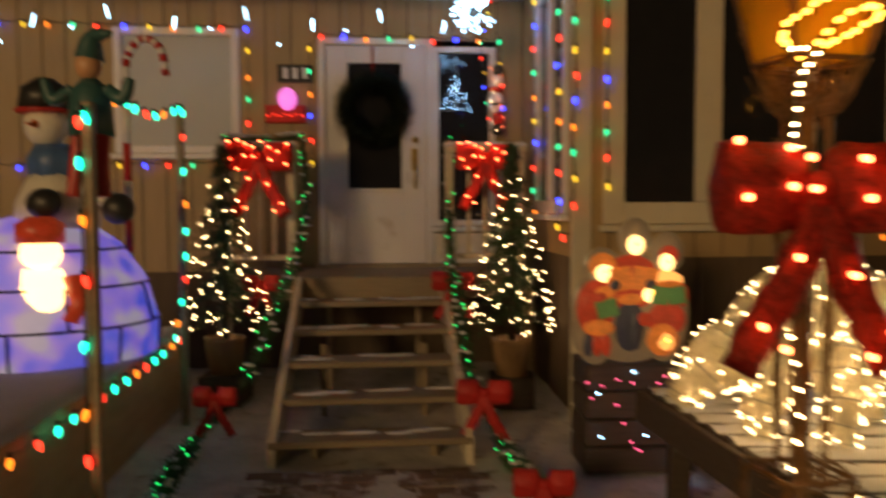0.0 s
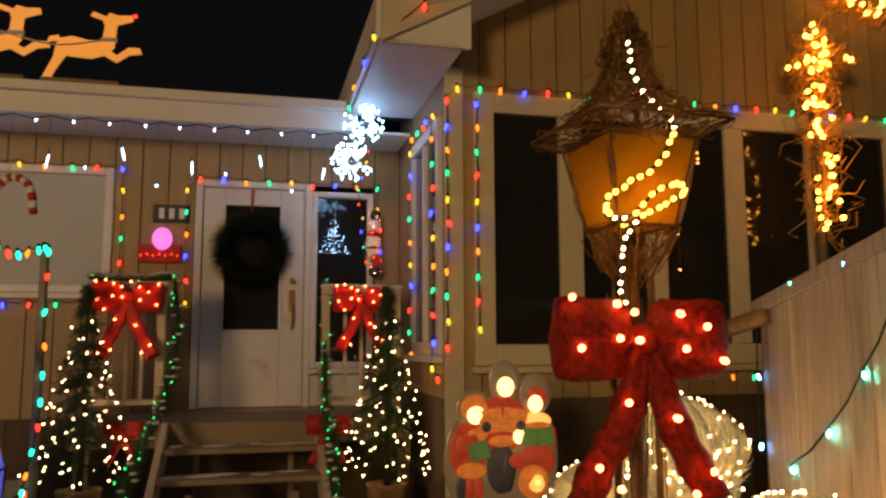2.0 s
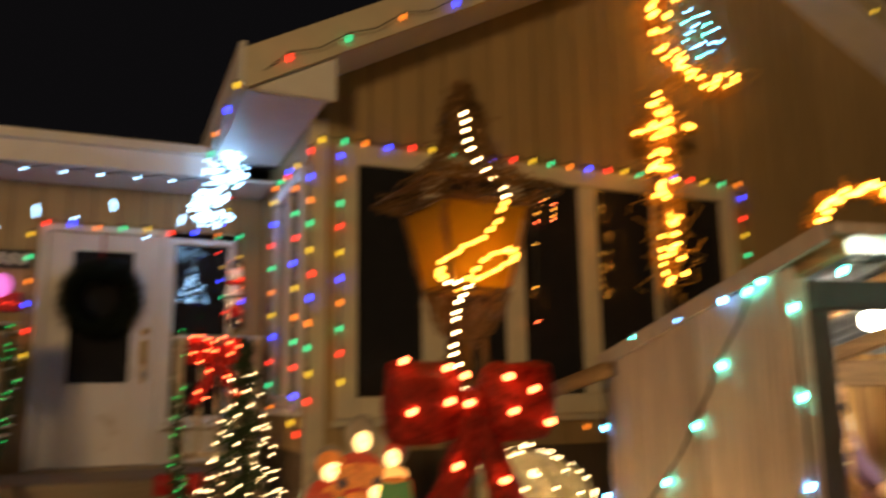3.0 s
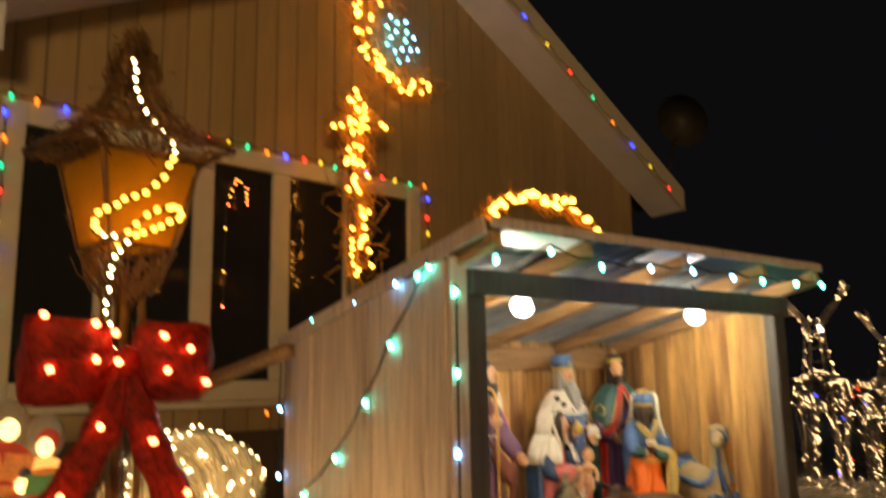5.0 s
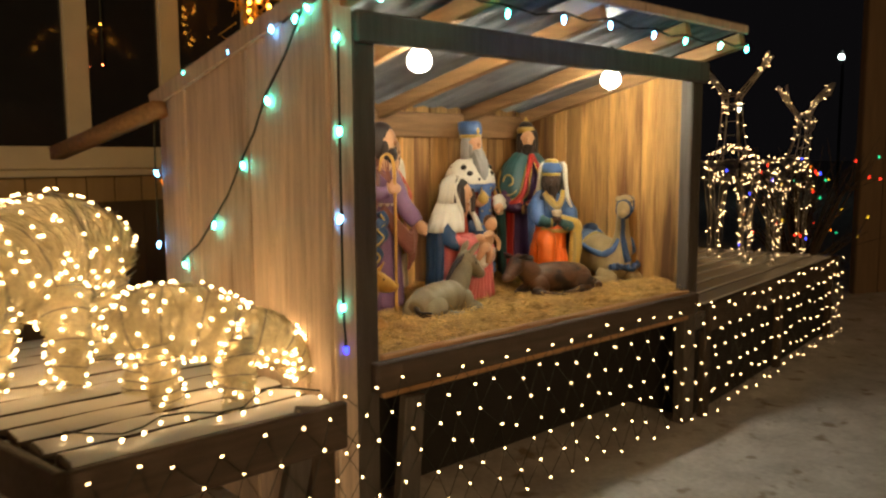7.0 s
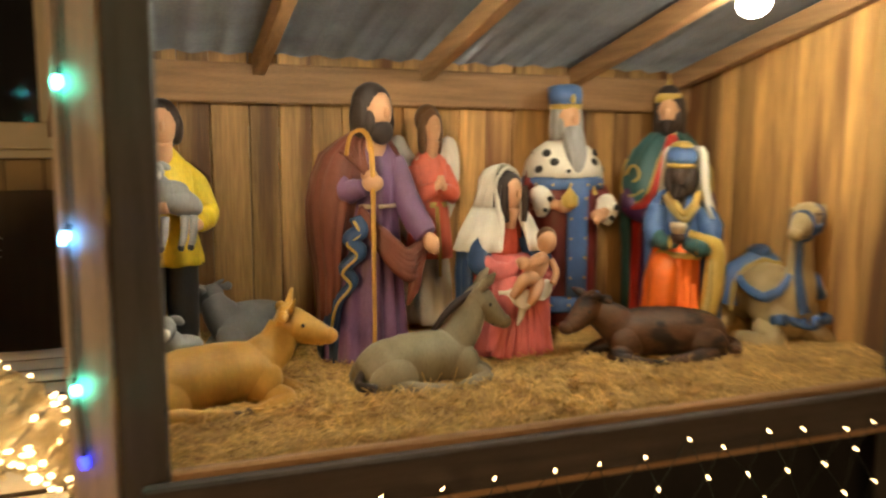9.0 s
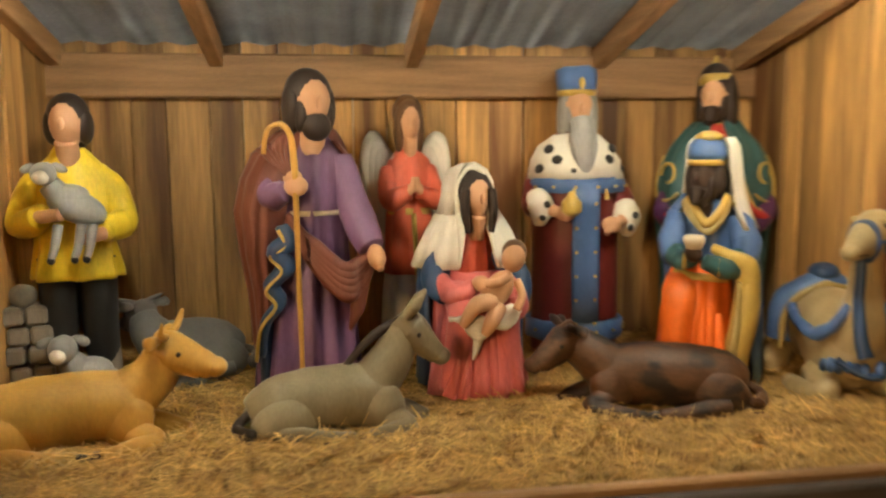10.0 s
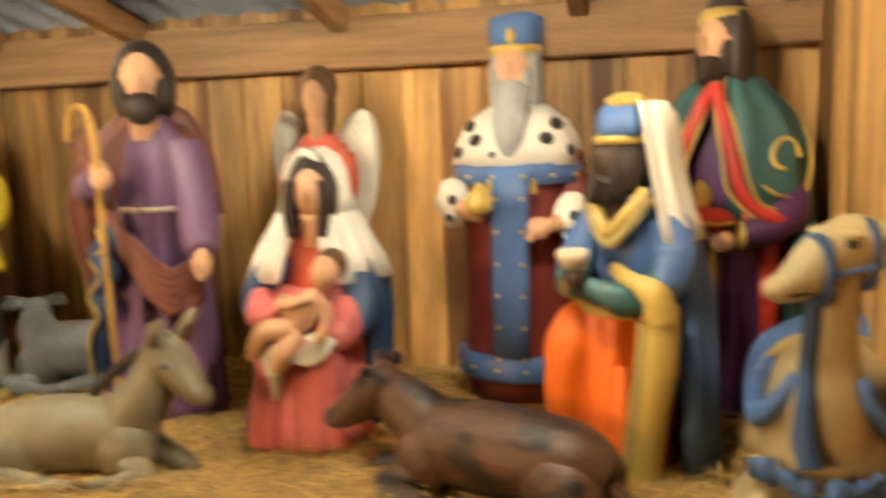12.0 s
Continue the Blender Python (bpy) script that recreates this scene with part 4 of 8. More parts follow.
    # child on the lap in a white cloth
    f.blob((0.03, -0.19, 0.315), (0.042, 0.035, 0.07), "skin", (0, 42, 0))
    f.blob((0.088, -0.175, 0.405), (0.036, 0.036, 0.042), "skin", (0, 20, 0))
    f.blob((0.097, -0.158, 0.42), (0.039, 0.037, 0.038), "hair")
    f.limb([(0.01, -0.21, 0.285), (-0.045, -0.235, 0.285), (-0.085, -0.22, 0.225)], [0.026, 0.025, 0.014], "skin", 10)
    f.limb([(0.03, -0.21, 0.27), (0.0, -0.24, 0.24), (-0.02, -0.235, 0.20)], [0.026, 0.024, 0.014], "skin", 10)
    f.limb([(0.06, -0.21, 0.355), (0.02, -0.228, 0.345), (-0.01, -0.215, 0.34)], 0.013, "skin", 8)
    f.limb([(0.09, -0.20, 0.345), (0.10, -0.222, 0.305), (0.08, -0.23, 0.265)], 0.013, "skin", 8)
    for k in range(5):
        f.limb([(-0.115 + 0.01 * k, -0.17, 0.235), (-0.03, -0.215 - 0.003 * k, 0.24 - 0.012 * k), (0.05, -0.215, 0.215 + 0.012 * k), (0.105, -0.185, 0.255)], [0.009, 0.013, 0.013, 0.007], "white", 14, 8)
    f.limb([(-0.03, -0.215, 0.22), (-0.035, -0.205, 0.16), (-0.045, -0.195, 0.12)], [0.020, 0.015, 0.004], "white", 8)
    return f.place("statue", pose(3.41, 3.05, FLOOR + 0.018, 0, 0, 4) @ SIZE @ Matrix.Diagonal((0.93, 1.0, 0.99, 1)), "seated plastic figure in pink and blue with a child", "statue")


def winged_figure():
    f = Figure()
    rows = column(0.70, 0.125, 0.095, 0.105)
    f.robe(rows, "white", 9, 0.07, 1.0, 44)
    upper = [(0.27, 0, -0.003, 0.118, 0.10), (0.36, 0, -0.003, 0.112, 0.094), (0.47, 0, 0, 0.10, 0.082), (0.50, 0, 0, 0.094, 0.078), (0.60, 0, 0, 0.11, 0.075), (0.66, 0, 0, 0.095, 0.062), (0.705, 0, 0, 0.04, 0.04)]
    f.robe(upper, "coral", 8, 0.045, 0.3, 44)
    f.robe([(0.475, 0, 0, 0.100, 0.084), (0.497, 0, 0, 0.099, 0.083)], "gold")
    f.limb([(0.0, -0.09, 0.48), (0.005, -0.105, 0.34), (0.01, -0.11, 0.2)], [0.01, 0.011, 0.008], "gold", 8)
    for k in (-1, 1):
        f.limb([(0.085 * k, 0.0, 0.62), (0.10 * k, -0.06, 0.53), (0.02 * k, -0.115, 0.555)], [0.044, 0.04, 0.026], "coral")
        f.limb([(0.05 * k, -0.10, 0.545), (0.012 * k, -0.125, 0.57), (0.005 * k, -0.125, 0.605)], [0.018, 0.018, 0.01], "skin", 8)
        wing = [(0.05, 0.04, 0.60), (0.10, 0.05, 0.70), (0.14, 0.055, 0.735), (0.172, 0.055, 0.70), (0.178, 0.05, 0.62), (0.165, 0.05, 0.52), (0.135, 0.05, 0.42), (0.105, 0.05, 0.36)]
        for j in range(4):
            f.limb([(x * k * (1 - 0.13 * j), y - 0.004 * j, z - 0.02 * j) for x, y, z in wing], [0.02, 0.026, 0.026, 0.022, 0.012], "white", 16, 10)
    f.head((0, -0.03, 0.79), hair="hair", s=1.0, long=0.8)
    f.blob((0, 0.012, 0.825), (0.066, 0.062, 0.062), "hair")
    return f.place("statue", pose(3.283, 3.42, FLOOR + 0.03, 0, 0, 6) @ SIZE @ Matrix.Diagonal((0.80, 0.9, 1.0, 1)), "small winged plastic figure in coral and white", "statue")


def grey_bearded_king():
    f = Figure()
    rows = [(0, 0, 0, 0.150, 0.13), (0.06, 0, 0, 0.155, 0.135), (0.3, 0, 0, 0.152, 0.132), (0.5, 0, 0, 0.150, 0.128), (0.62, 0, 0, 0.148, 0.12), (0.70, 0, 0, 0.14, 0.10), (0.76, 0, 0, 0.06, 0.05)]
    f.robe(rows, "maroon", 10, 0.012, 0.2, 48)
    f.robe([(0.055, 0, 0, 0.172, 0.152), (0.065, 0, 0, 0.176, 0.156), (0.115, 0, 0, 0.175, 0.155), (0.122, 0, 0, 0.168, 0.148)], "blue", seg=40)
    f.robe([(0.555, 0, 0, 0.176, 0.148), (0.585, 0, 0, 0.178, 0.15), (0.605, 0, 0, 0.172, 0.144)], "blue", seg=40)
    cape = [(0.60, 0, 0, 0.174, 0.146), (0.66, 0, 0, 0.160, 0.13), (0.71, 0, 0, 0.135, 0.10), (0.75, 0, 0, 0.08, 0.065)]
    f.robe(cape, "white", 6, 0.02, 0.0, 40)
    f.band([(0.121, 0, 0, 0.158, 0.138)] + rows[2:4] + [(0.59, 0, 0, 0.162, 0.138)], -106, -74, 0.006, "blue", 0.014, 8)
    for z in (0.12, 0.20, 0.28, 0.36, 0.44, 0.52):
        for a in (-101, -79):
            f.blob((0.176 * math.cos(radians(a)), 0.155 * math.sin(radians(a)), z), 0.006, "gold", seg=8)
    for a in range(-150, 0, 24):
        f.blob((0.182 * math.cos(radians(a)), 0.162 * math.sin(radians(a)), 0.09), 0.006, "gold", seg=8)
        f.blob((0.184 * math.cos(radians(a)), 0.156 * math.sin(radians(a)), 0.575), 0.006, "gold", seg=8)
    for a, z, r in ((-150, 0.635, 0.166), (-125, 0.665, 0.16), (-55, 0.665, 0.16), (-30, 0.635, 0.168), (-38, 0.70, 0.142), (-142, 0.70, 0.142), (-105, 0.63, 0.164)):
        p = Vector((r * math.cos(radians(a)), r * 0.8 * math.sin(radians(a)), z))
        f.blob(p, (0.02, 0.01, 0.017), "black", (-25, 0, a + 90), 10)
    for k, hz in ((-1, 0.515), (1, 0.475)):
        f.limb([(0.13 * k, 0.0, 0.62), (0.158 * k, -0.04, 0.52), (0.145 * k, -0.10, hz)], [0.04, 0.042, 0.036], "maroon")
        # bell cuffs of spotted fur
        f.limb([(0.155 * k, -0.085, hz + 0.035), (0.150 * k, -0.12, hz - 0.005), (0.155 * k, -0.115, hz - 0.065)], [0.034, 0.046, 0.014], "white", 10)
        for dx, dz in ((0.012, 0.012), (0.0, -0.03)):
            f.blob((0.152 * k + dx, -0.165 - dz * 0.35, hz - 0.005 + dz), (0.012, 0.006, 0.013), "black", seg=10)
        f.limb([(0.13 * k, -0.14, hz - 0.01), (0.10 * k, -0.165, hz - 0.02)], [0.022, 0.018], "skin", 6)
        f.hand((0.08 * k, -0.178, hz - 0.022), rot=(0, 0, 60), s=1.25)
    f.limb([(0.08, -0.18, 0.45), (0.055, -0.195, 0.425)], [0.016, 0.009], "skin", 5)
    f.robe([(0.485, -0.065, -0.195, 0.018, 0.018), (0.50, -0.065, -0.195, 0.034, 0.034), (0.53, -0.065, -0.195, 0.034, 0.034), (0.545, -0.065, -0.195, 0.02, 0.02), (0.565, -0.065, -0.195, 0.006, 0.006)], "gold", seg=16)
    for k in (-1, 1):
        f.limb([(0.055 * k + 0.01, -0.155, 0.57), (0.057 * k + 0.01, -0.165, 0.535)], [0.004, 0.010], "gold", 4, 8)
    f.head((0, -0.03, 0.84), hair="grey", beard="grey", s=1.12, turn=-4, long=1.0)
    f.limb([(0, -0.075, 0.80), (0, -0.095, 0.73), (0, -0.115, 0.66), (0, -0.12, 0.61)], [0.034, 0.046, 0.038, 0.014], "grey", 12, 12)
    for q in range(7):
        f.limb([(0.012 * (q - 3), -0.085, 0.79), (0.011 * (q - 3), -0.128, 0.71), (0.007 * (q - 3), -0.14, 0.625 + 0.006 * abs(q - 3))], [0.010, 0.011, 0.004], "grey", 8, 6)
    f.robe([(0.875, 0, -0.01, 0.066, 0.068), (0.895, 0, -0.01, 0.070, 0.072)], "gold")
    f.robe([(0.89, 0, -0.01, 0.066, 0.068), (0.93, 0, -0.005, 0.073, 0.073), (0.965, 0, 0, 0.072, 0.072), (0.975, 0, 0, 0.05, 0.05), (0.977, 0, 0, 0.01, 0.01)], "blue")
    f.blob((0, -0.08, 0.915), (0.012, 0.006, 0.02), "gold", seg=8)
    return f.place("statue", pose(3.80, 3.365, FLOOR + 0.012, 0, 0, -2) @ SIZE @ Matrix.Diagonal((1, 1, 1.02, 1)), "grey-bearded plastic king in maroon and blue robe", "statue")


def caped_king():
    f = Figure()
    rows = [(0, 0, 0, 0.14, 0.12), (0.05, 0, 0, 0.138, 0.118), (0.3, 0, 0, 0.125, 0.108), (0.5, 0, 0, 0.125, 0.105), (0.64, 0, 0, 0.13, 0.10), (0.73, 0, 0, 0.115, 0.08), (0.78, 0, 0, 0.07, 0.06), (0.82, 0, -0.005, 0.045, 0.045)]
    f.robe(rows, "violet", 10, 0.05, 0.4, 80)
    f.band(rows[0:7], -36, 216, 0.006, "red", 0.012, 40, 6, 0.006)
    cape = [(0.0, 0, 0.02, 0.155, 0.13), (0.3, 0, 0.02, 0.16, 0.13), (0.48, 0, 0.01, 0.182, 0.145), (0.58, 0, 0, 0.178, 0.14), (0.67, 0, 0, 0.165, 0.118), (0.74, 0, 0, 0.13, 0.092), (0.785, 0, 0, 0.085, 0.07), (0.82, 0, 0, 0.055, 0.052)]
    f.band(cape[:3], -22, 202, 0.006, "green", 0.012, 44, 8, 0.008)
    f.band(cape[2:], -74, 254, 0.006, "green", 0.014, 48, 5, 0.006)
    at = lambda a, z: next(((cx + (rx + 0.026) * math.cos(radians(a)), cy + (ry + 0.026) * math.sin(radians(a)), z) for (z0, _, _, r0, y0), (z1, cx, cy, r1, y1) in zip(cape, cape[1:]) if z0 <= z <= z1 for rx, ry in (((r0 * (z1 - z) + r1 * (z - z0)) / (z1 - z0), (y0 * (z1 - z) + y1 * (z - z0)) / (z1 - z0)),)))
    # broad red border with gold edges, crossing down to the hands
    for k in (1, -1):
        an = lambda a: a if k > 0 else 180 - a
        f.limb([at(an(-88), 0.80), at(an(-78), 0.72), at(an(-72), 0.64), at(an(-66), 0.56), at(an(-50), 0.50), at(an(-28), 0.485)], 0.017, "red", 20, 10)
        for o in (0.022, -0.022):
            f.limb([at(an(-88), 0.80 + o * 0.5), at(an(-78 + o * 300), 0.72), at(an(-72 + o * 300), 0.64), at(an(-66 + o * 300), 0.56 + o * 0.4), at(an(-50), 0.50 + o), at(an(-28), 0.485 + o)] if 0.485 + o < 0.80 else [], 0.005, "gold", 20, 6)
        for q in range(5):
            f.blob(at(an(-62 + 9 * q), 0.50), (0.011, 0.011, 0.013), "coral", seg=8)
        # gold scroll on the cape
        pts = []
        for i in range(13):
            t = i / 12 * 4.6
            pts.append(at(an(-34 + (15 - 1.6 * t) * math.cos(t)), 0.63 + (0.052 - 0.006 * t) * math.sin(t)))
        f.limb(pts, 0.006, "gold", 26, 6)
        f.limb([at(an(-14), 0.55), at(an(0), 0.62), at(an(8), 0.70)], 0.006, "gold", 10, 6)
        f.limb([at(an(-52), 0.57), at(an(-40), 0.545), at(an(-20), 0.54)], 0.005, "olive", 10, 6)
        f.limb([(0.125 * k, 0.0, 0.62), (0.155 * k, -0.06, 0.50), (0.085 * k, -0.14, 0.455)], [0.045, 0.052, 0.036], "violet")
        f.blob((0.082 * k, -0.145, 0.455), (0.012, 0.036, 0.036), "gold", (0, 0, 35 * k), 12)
        f.hand((0.05 * k, -0.172, 0.445), rot=(0, 0, 60 * k), s=1.3)
    f.blob((0, -0.18, 0.492), (0.085, 0.05, 0.032), "red")
    f.limb([(-0.084, -0.19, 0.487), (0, -0.234, 0.487), (0.084, -0.19, 0.487)], 0.006, "gold", 10, 6)
    f.robe([(0.515, 0, -0.175, 0.018, 0.018), (0.54, 0, -0.175, 0.026, 0.026), (0.565, 0, -0.175, 0.02, 0.02), (0.585, 0, -0.175, 0.004, 0.004)], "gold", 7, 0.08, seg=24)
    f.limb([(0.01, -0.125, 0.44), (0.015, -0.13, 0.30), (0.018, -0.13, 0.18)], [0.008, 0.008, 0.016], "gold", 10, 8)
    f.head((-0.005, -0.03, 0.905), hair="dark", beard="dark", s=1.14, turn=-22, long=1.0)
    f.limb([(-0.02, -0.08, 0.86), (-0.024, -0.09, 0.815)], [0.036, 0.016], "dark", 6)
    f.robe([(0.945, -0.005, -0.008, 0.060, 0.062), (0.965, -0.005, -0.008, 0.062, 0.064), (0.985, -0.005, -0.006, 0.05, 0.052)], "gold", seg=32)
    f.blob((-0.005, -0.005, 0.985), (0.048, 0.05, 0.04), "dark")
    f.limb([(-0.005, -0.005, 1.015), (-0.005, -0.005, 1.05)], [0.016, 0.005], "gold", 4)
    return f.place("statue", pose(4.262, 3.36, FLOOR, 0, 0, -24) @ SIZE, "dark-bearded plastic king in violet with green cape", "statue")


def kneeling_king():
    f = Figure()
    f.robe([(0, -0.03, 0, 0.125, 0.125), (0.05, -0.03, 0, 0.124, 0.125), (0.2, -0.03, -0.02, 0.112, 0.12), (0.32, -0.02, -0.02, 0.10, 0.11), (0.38, -0.01, 0, 0.085, 0.085)], "orange", 11, 0.06, 0.5, 80)
    f.limb([(-0.05, 0.0, 0.29), (-0.072, -0.10, 0.285), (-0.078, -0.128, 0.2), (-0.082, -0.12, 0.0)], [0.052, 0.060, 0.052, 0.055], "orange", 16, 16)
    for q in range(4):
        f.limb([(-0.03 + 0.024 * q, -0.115, 0.29 - 0.02 * q), (-0.03 + 0.026 * q, -0.135, 0.15), (-0.035 + 0.03 * q, -0.135, 0.0)], [0.012, 0.017, 0.022], "orange", 12, 12)
    f.robe([(0.32, 0, 0.01, 0.088, 0.08), (0.44, 0, 0.01, 0.088, 0.075), (0.50, 0, 0.01, 0.085, 0.07), (0.555, 0, 0.005, 0.05, 0.045)], "blue", 9, 0.04, seg=48)
    cloak = [(0.0, 0.025, 0.02, 0.135, 0.13), (0.2, 0.025, 0.02, 0.128, 0.12), (0.36, 0.015, 0.02, 0.125, 0.11), (0.47, 0.0, 0.015, 0.118, 0.09), (0.53, 0, 0.01, 0.085, 0.07), (0.57, 0, 0.005, 0.05, 0.05)]
    f.band(cloak, -30, 196, 0.004, "blue", 0.016, 44, 7, 0.009)
    f.limb([(-0.085, 0.0, 0.50), (-0.11, -0.04, 0.43), (-0.10, -0.09, 0.385)], [0.04, 0.044, 0.03], "blue")
    f.limb([(0.085, 0.0, 0.50), (0.118, -0.03, 0.43), (0.115, -0.08, 0.38)], [0.042, 0.048, 0.03], "blue")
    # gold collar
    f.limb([(-0.055, -0.055, 0.565), (-0.03, -0.085, 0.52), (0.0, -0.095, 0.49), (0.035, -0.085, 0.52), (0.06, -0.05, 0.565)], 0.014, "gold", 16, 10)
    f.limb([(-0.07, -0.05, 0.55), (-0.038, -0.085, 0.50), (0.0, -0.098, 0.465), (0.042, -0.085, 0.50), (0.075, -0.045, 0.55)], 0.010, "olive", 16, 10)
    # forearms meeting at the cup
    f.limb([(-0.10, -0.07, 0.40), (-0.075, -0.13, 0.385), (-0.03, -0.16, 0.40)], [0.034, 0.030, 0.022], "green")
    f.limb([(0.105, -0.07, 0.385), (0.065, -0.135, 0.365), (-0.005, -0.165, 0.39)], [0.036, 0.032, 0.022], "green")
    for x, z in ((-0.06, 0.388), (0.04, 0.372)):
        f.blob((x, -0.155, z), (0.010, 0.022, 0.028), "gold", seg=10)
    f.limb([(-0.09, -0.07, 0.345), (-0.03, -0.115, 0.335), (0.07, -0.11, 0.335)], 0.013, "gold", 10, 8)
    f.hand((-0.035, -0.175, 0.41), "face", (0, 0, 50), 1.15)
    f.robe([(0.425, -0.035, -0.175, 0.024, 0.024), (0.45, -0.035, -0.175, 0.034, 0.034), (0.462, -0.035, -0.175, 0.03, 0.03)], "cream", seg=18)
    # stole folded over the forearm, falling to the floor
    f.limb([(0.02, -0.105, 0.42), (0.07, -0.125, 0.40), (0.12, -0.12, 0.375), (0.13, -0.115, 0.33)], [0.014, 0.020, 0.030, 0.034], "gold", 14, 12)
    f.limb([(0.125, -0.105, 0.36), (0.122, -0.115, 0.24), (0.098, -0.12, 0.11), (0.085, -0.115, 0.0)], [0.034, 0.042, 0.038, 0.045], "gold", 16, 12)
    f.limb([(0.10, -0.14, 0.33), (0.098, -0.152, 0.2), (0.075, -0.152, 0.05)], [0.008, 0.012, 0.012], "olive", 12, 8)
    f.head((-0.012, -0.035, 0.625), skin="face", hair="dark", beard="dark", s=1.02, turn=-24)
    f.limb([(-0.03, -0.085, 0.585), (-0.04, -0.10, 0.545)], [0.028, 0.010], "dark", 6)
    f.robe([(0.655, -0.008, -0.025, 0.057, 0.062), (0.672, -0.008, -0.025, 0.060, 0.065)], "gold", seg=32)
    f.robe([(0.67, -0.006, -0.02, 0.058, 0.063), (0.69, -0.004, -0.016, 0.064, 0.068), (0.715, -0.004, -0.014, 0.060, 0.064), (0.73, -0.004, -0.012, 0.045, 0.048), (0.734, 0, -0.01, 0.01, 0.01)], "blue", 6, 0.03, seg=40)
    f.robe([(0.726, -0.004, -0.012, 0.040, 0.042), (0.742, -0.004, -0.012, 0.044, 0.046), (0.755, -0.004, -0.012, 0.02, 0.02)], "gold", 9, 0.05, seg=40)
    # white veil falling behind the turban onto the shoulder
    f.band([(0.47, 0.022, 0.015, 0.112, 0.092), (0.53, 0.016, 0.015, 0.086, 0.076), (0.60, 0.012, 0.01, 0.072, 0.072), (0.67, 0.008, 0.0, 0.068, 0.070), (0.71, 0.006, -0.006, 0.064, 0.066), (0.735, 0.006, -0.01, 0.046, 0.05)], -46, 170, 0.004, "white", 0.015, 44, 7, 0.007)
    return f.place("statue", pose(4.062, 3.0, FLOOR, 0, 0, -28) @ SIZE @ Matrix.Diagonal((0.96, 1, 1.03, 1)), "kneeling plastic king in orange and blue with turban", "statue")


def lamb_shapes(f, o, s=1.0, c="grey"):
    x, y, z = o
    f.blob((x, y, z), (0.072 * s, 0.040 * s, 0.040 * s), c, (0, 22, 0))
    f.limb([(x - 0.03 * s, y, z + 0.02 * s), (x - 0.06 * s, y - 0.006 * s, z + 0.06 * s)], [0.034 * s, 0.026 * s], c, 6)
    f.blob((x - 0.068 * s, y - 0.015 * s, z + 0.085 * s), (0.030 * s, 0.036 * s, 0.028 * s), c, (20, 0, 0))
    f.blob((x - 0.074 * s, y - 0.046 * s, z + 0.076 * s), (0.016 * s, 0.022 * s, 0.015 * s), "white")
    for k in (-1, 1):
        f.blob((x - 0.068 * s + 0.034 * s * k, y + 0.002, z + 0.098 * s), (0.020 * s, 0.008 * s, 0.011 * s), c, (0, 25 * k, 0), 8)
    f.blob((x - 0.02 * s, y, z + 0.03 * s), (0.05 * s, 0.035 * s, 0.03 * s), c)


def shepherd():
    f = Figure()
    for k in (-1, 1):
        f.limb([(0.05 * k, 0.0, 0.42), (0.055 * k, -0.01, 0.22), (0.06 * k, 0, 0.1)], [0.062, 0.052, 0.046], "black", 10, 14)
        f.limb([(0.06 * k, 0.0, 0.15), (0.06 * k, 0.0, 0.03)], [0.048, 0.05], "stone", 6, 12)
        f.blob((0.06 * k, -0.04, 0.02), (0.038, 0.07, 0.026), "hair")
    f.robe([(0.36, 0, 0, 0.125, 0.095), (0.38, 0, 0, 0.125, 0.095), (0.46, 0, 0, 0.108, 0.085), (0.56, 0, 0, 0.110, 0.085), (0.64, 0, 0, 0.112, 0.08), (0.69, 0, 0, 0.092, 0.065), (0.72, 0, -0.005, 0.06, 0.05), (0.745, 0, -0.008, 0.04, 0.038)], "yellow", 8, 0.06, 0.8, 44)
    f.limb([(-0.06, 0.0, 0.68), (-0.10, -0.005, 0.63), (-0.135, -0.03, 0.53), (-0.075, -0.13, 0.555)], [0.03, 0.046, 0.046, 0.034], "yellow")
    f.limb([(0.06, 0.0, 0.68), (0.10, -0.005, 0.63), (0.135, -0.03, 0.53), (0.085, -0.13, 0.51)], [0.03, 0.046, 0.046, 0.034], "yellow")
    f.limb([(-0.085, -0.125, 0.55), (-0.02, -0.165, 0.56)], 0.019, "skin", 6)
    f.limb([(0.085, -0.125, 0.50), (0.03, -0.165, 0.49)], 0.019, "skin", 6)
    lamb_shapes(f, (0.02, -0.135, 0.575), 1.15)
    for x in (-0.03, 0.03, 0.06):
        f.limb([(x, -0.165, 0.53), (x - 0.01, -0.185, 0.47), (x - 0.02, -0.19, 0.44)], [0.014, 0.012, 0.010], "grey", 6, 8)
        f.blob((x - 0.02, -0.19, 0.435), (0.011, 0.013, 0.012), "black", seg=8)
    f.head((0.0, -0.035, 0.815), hair="dark", s=1.06, turn=-12)
    # stone stump and lamb at the foot, moulded with the figure
    for i in range(5):
        for q in (-1, 0):
            o = 0.012 * (i % 2)
            f.bm.normal_update()
            box(f.bm, (-0.145 + 0.062 * q + o + 0.002, -0.07, 0.058 * i + 0.002), (-0.145 + 0.062 * (q + 1) + o - 0.002, 0.05, 0.058 * (i + 1) - 0.002), None, slot("stone"), 0.009)
    f.blob((-0.15, -0.01, 0.315), (0.04, 0.05, 0.035), "stone")
    lamb_shapes(f, (0.05, -0.12, 0.06), 1.35, "grey")
    f.robe([(0, -0.03, -0.03, 0.17, 0.13), (0.015, -0.03, -0.03, 0.16, 0.12)], "olive")
    return f.place("statue", pose(2.37, 3.17, FLOOR, 0, 0, 12) @ SIZE, "young plastic figure in yellow shirt holding a lamb", "statue")


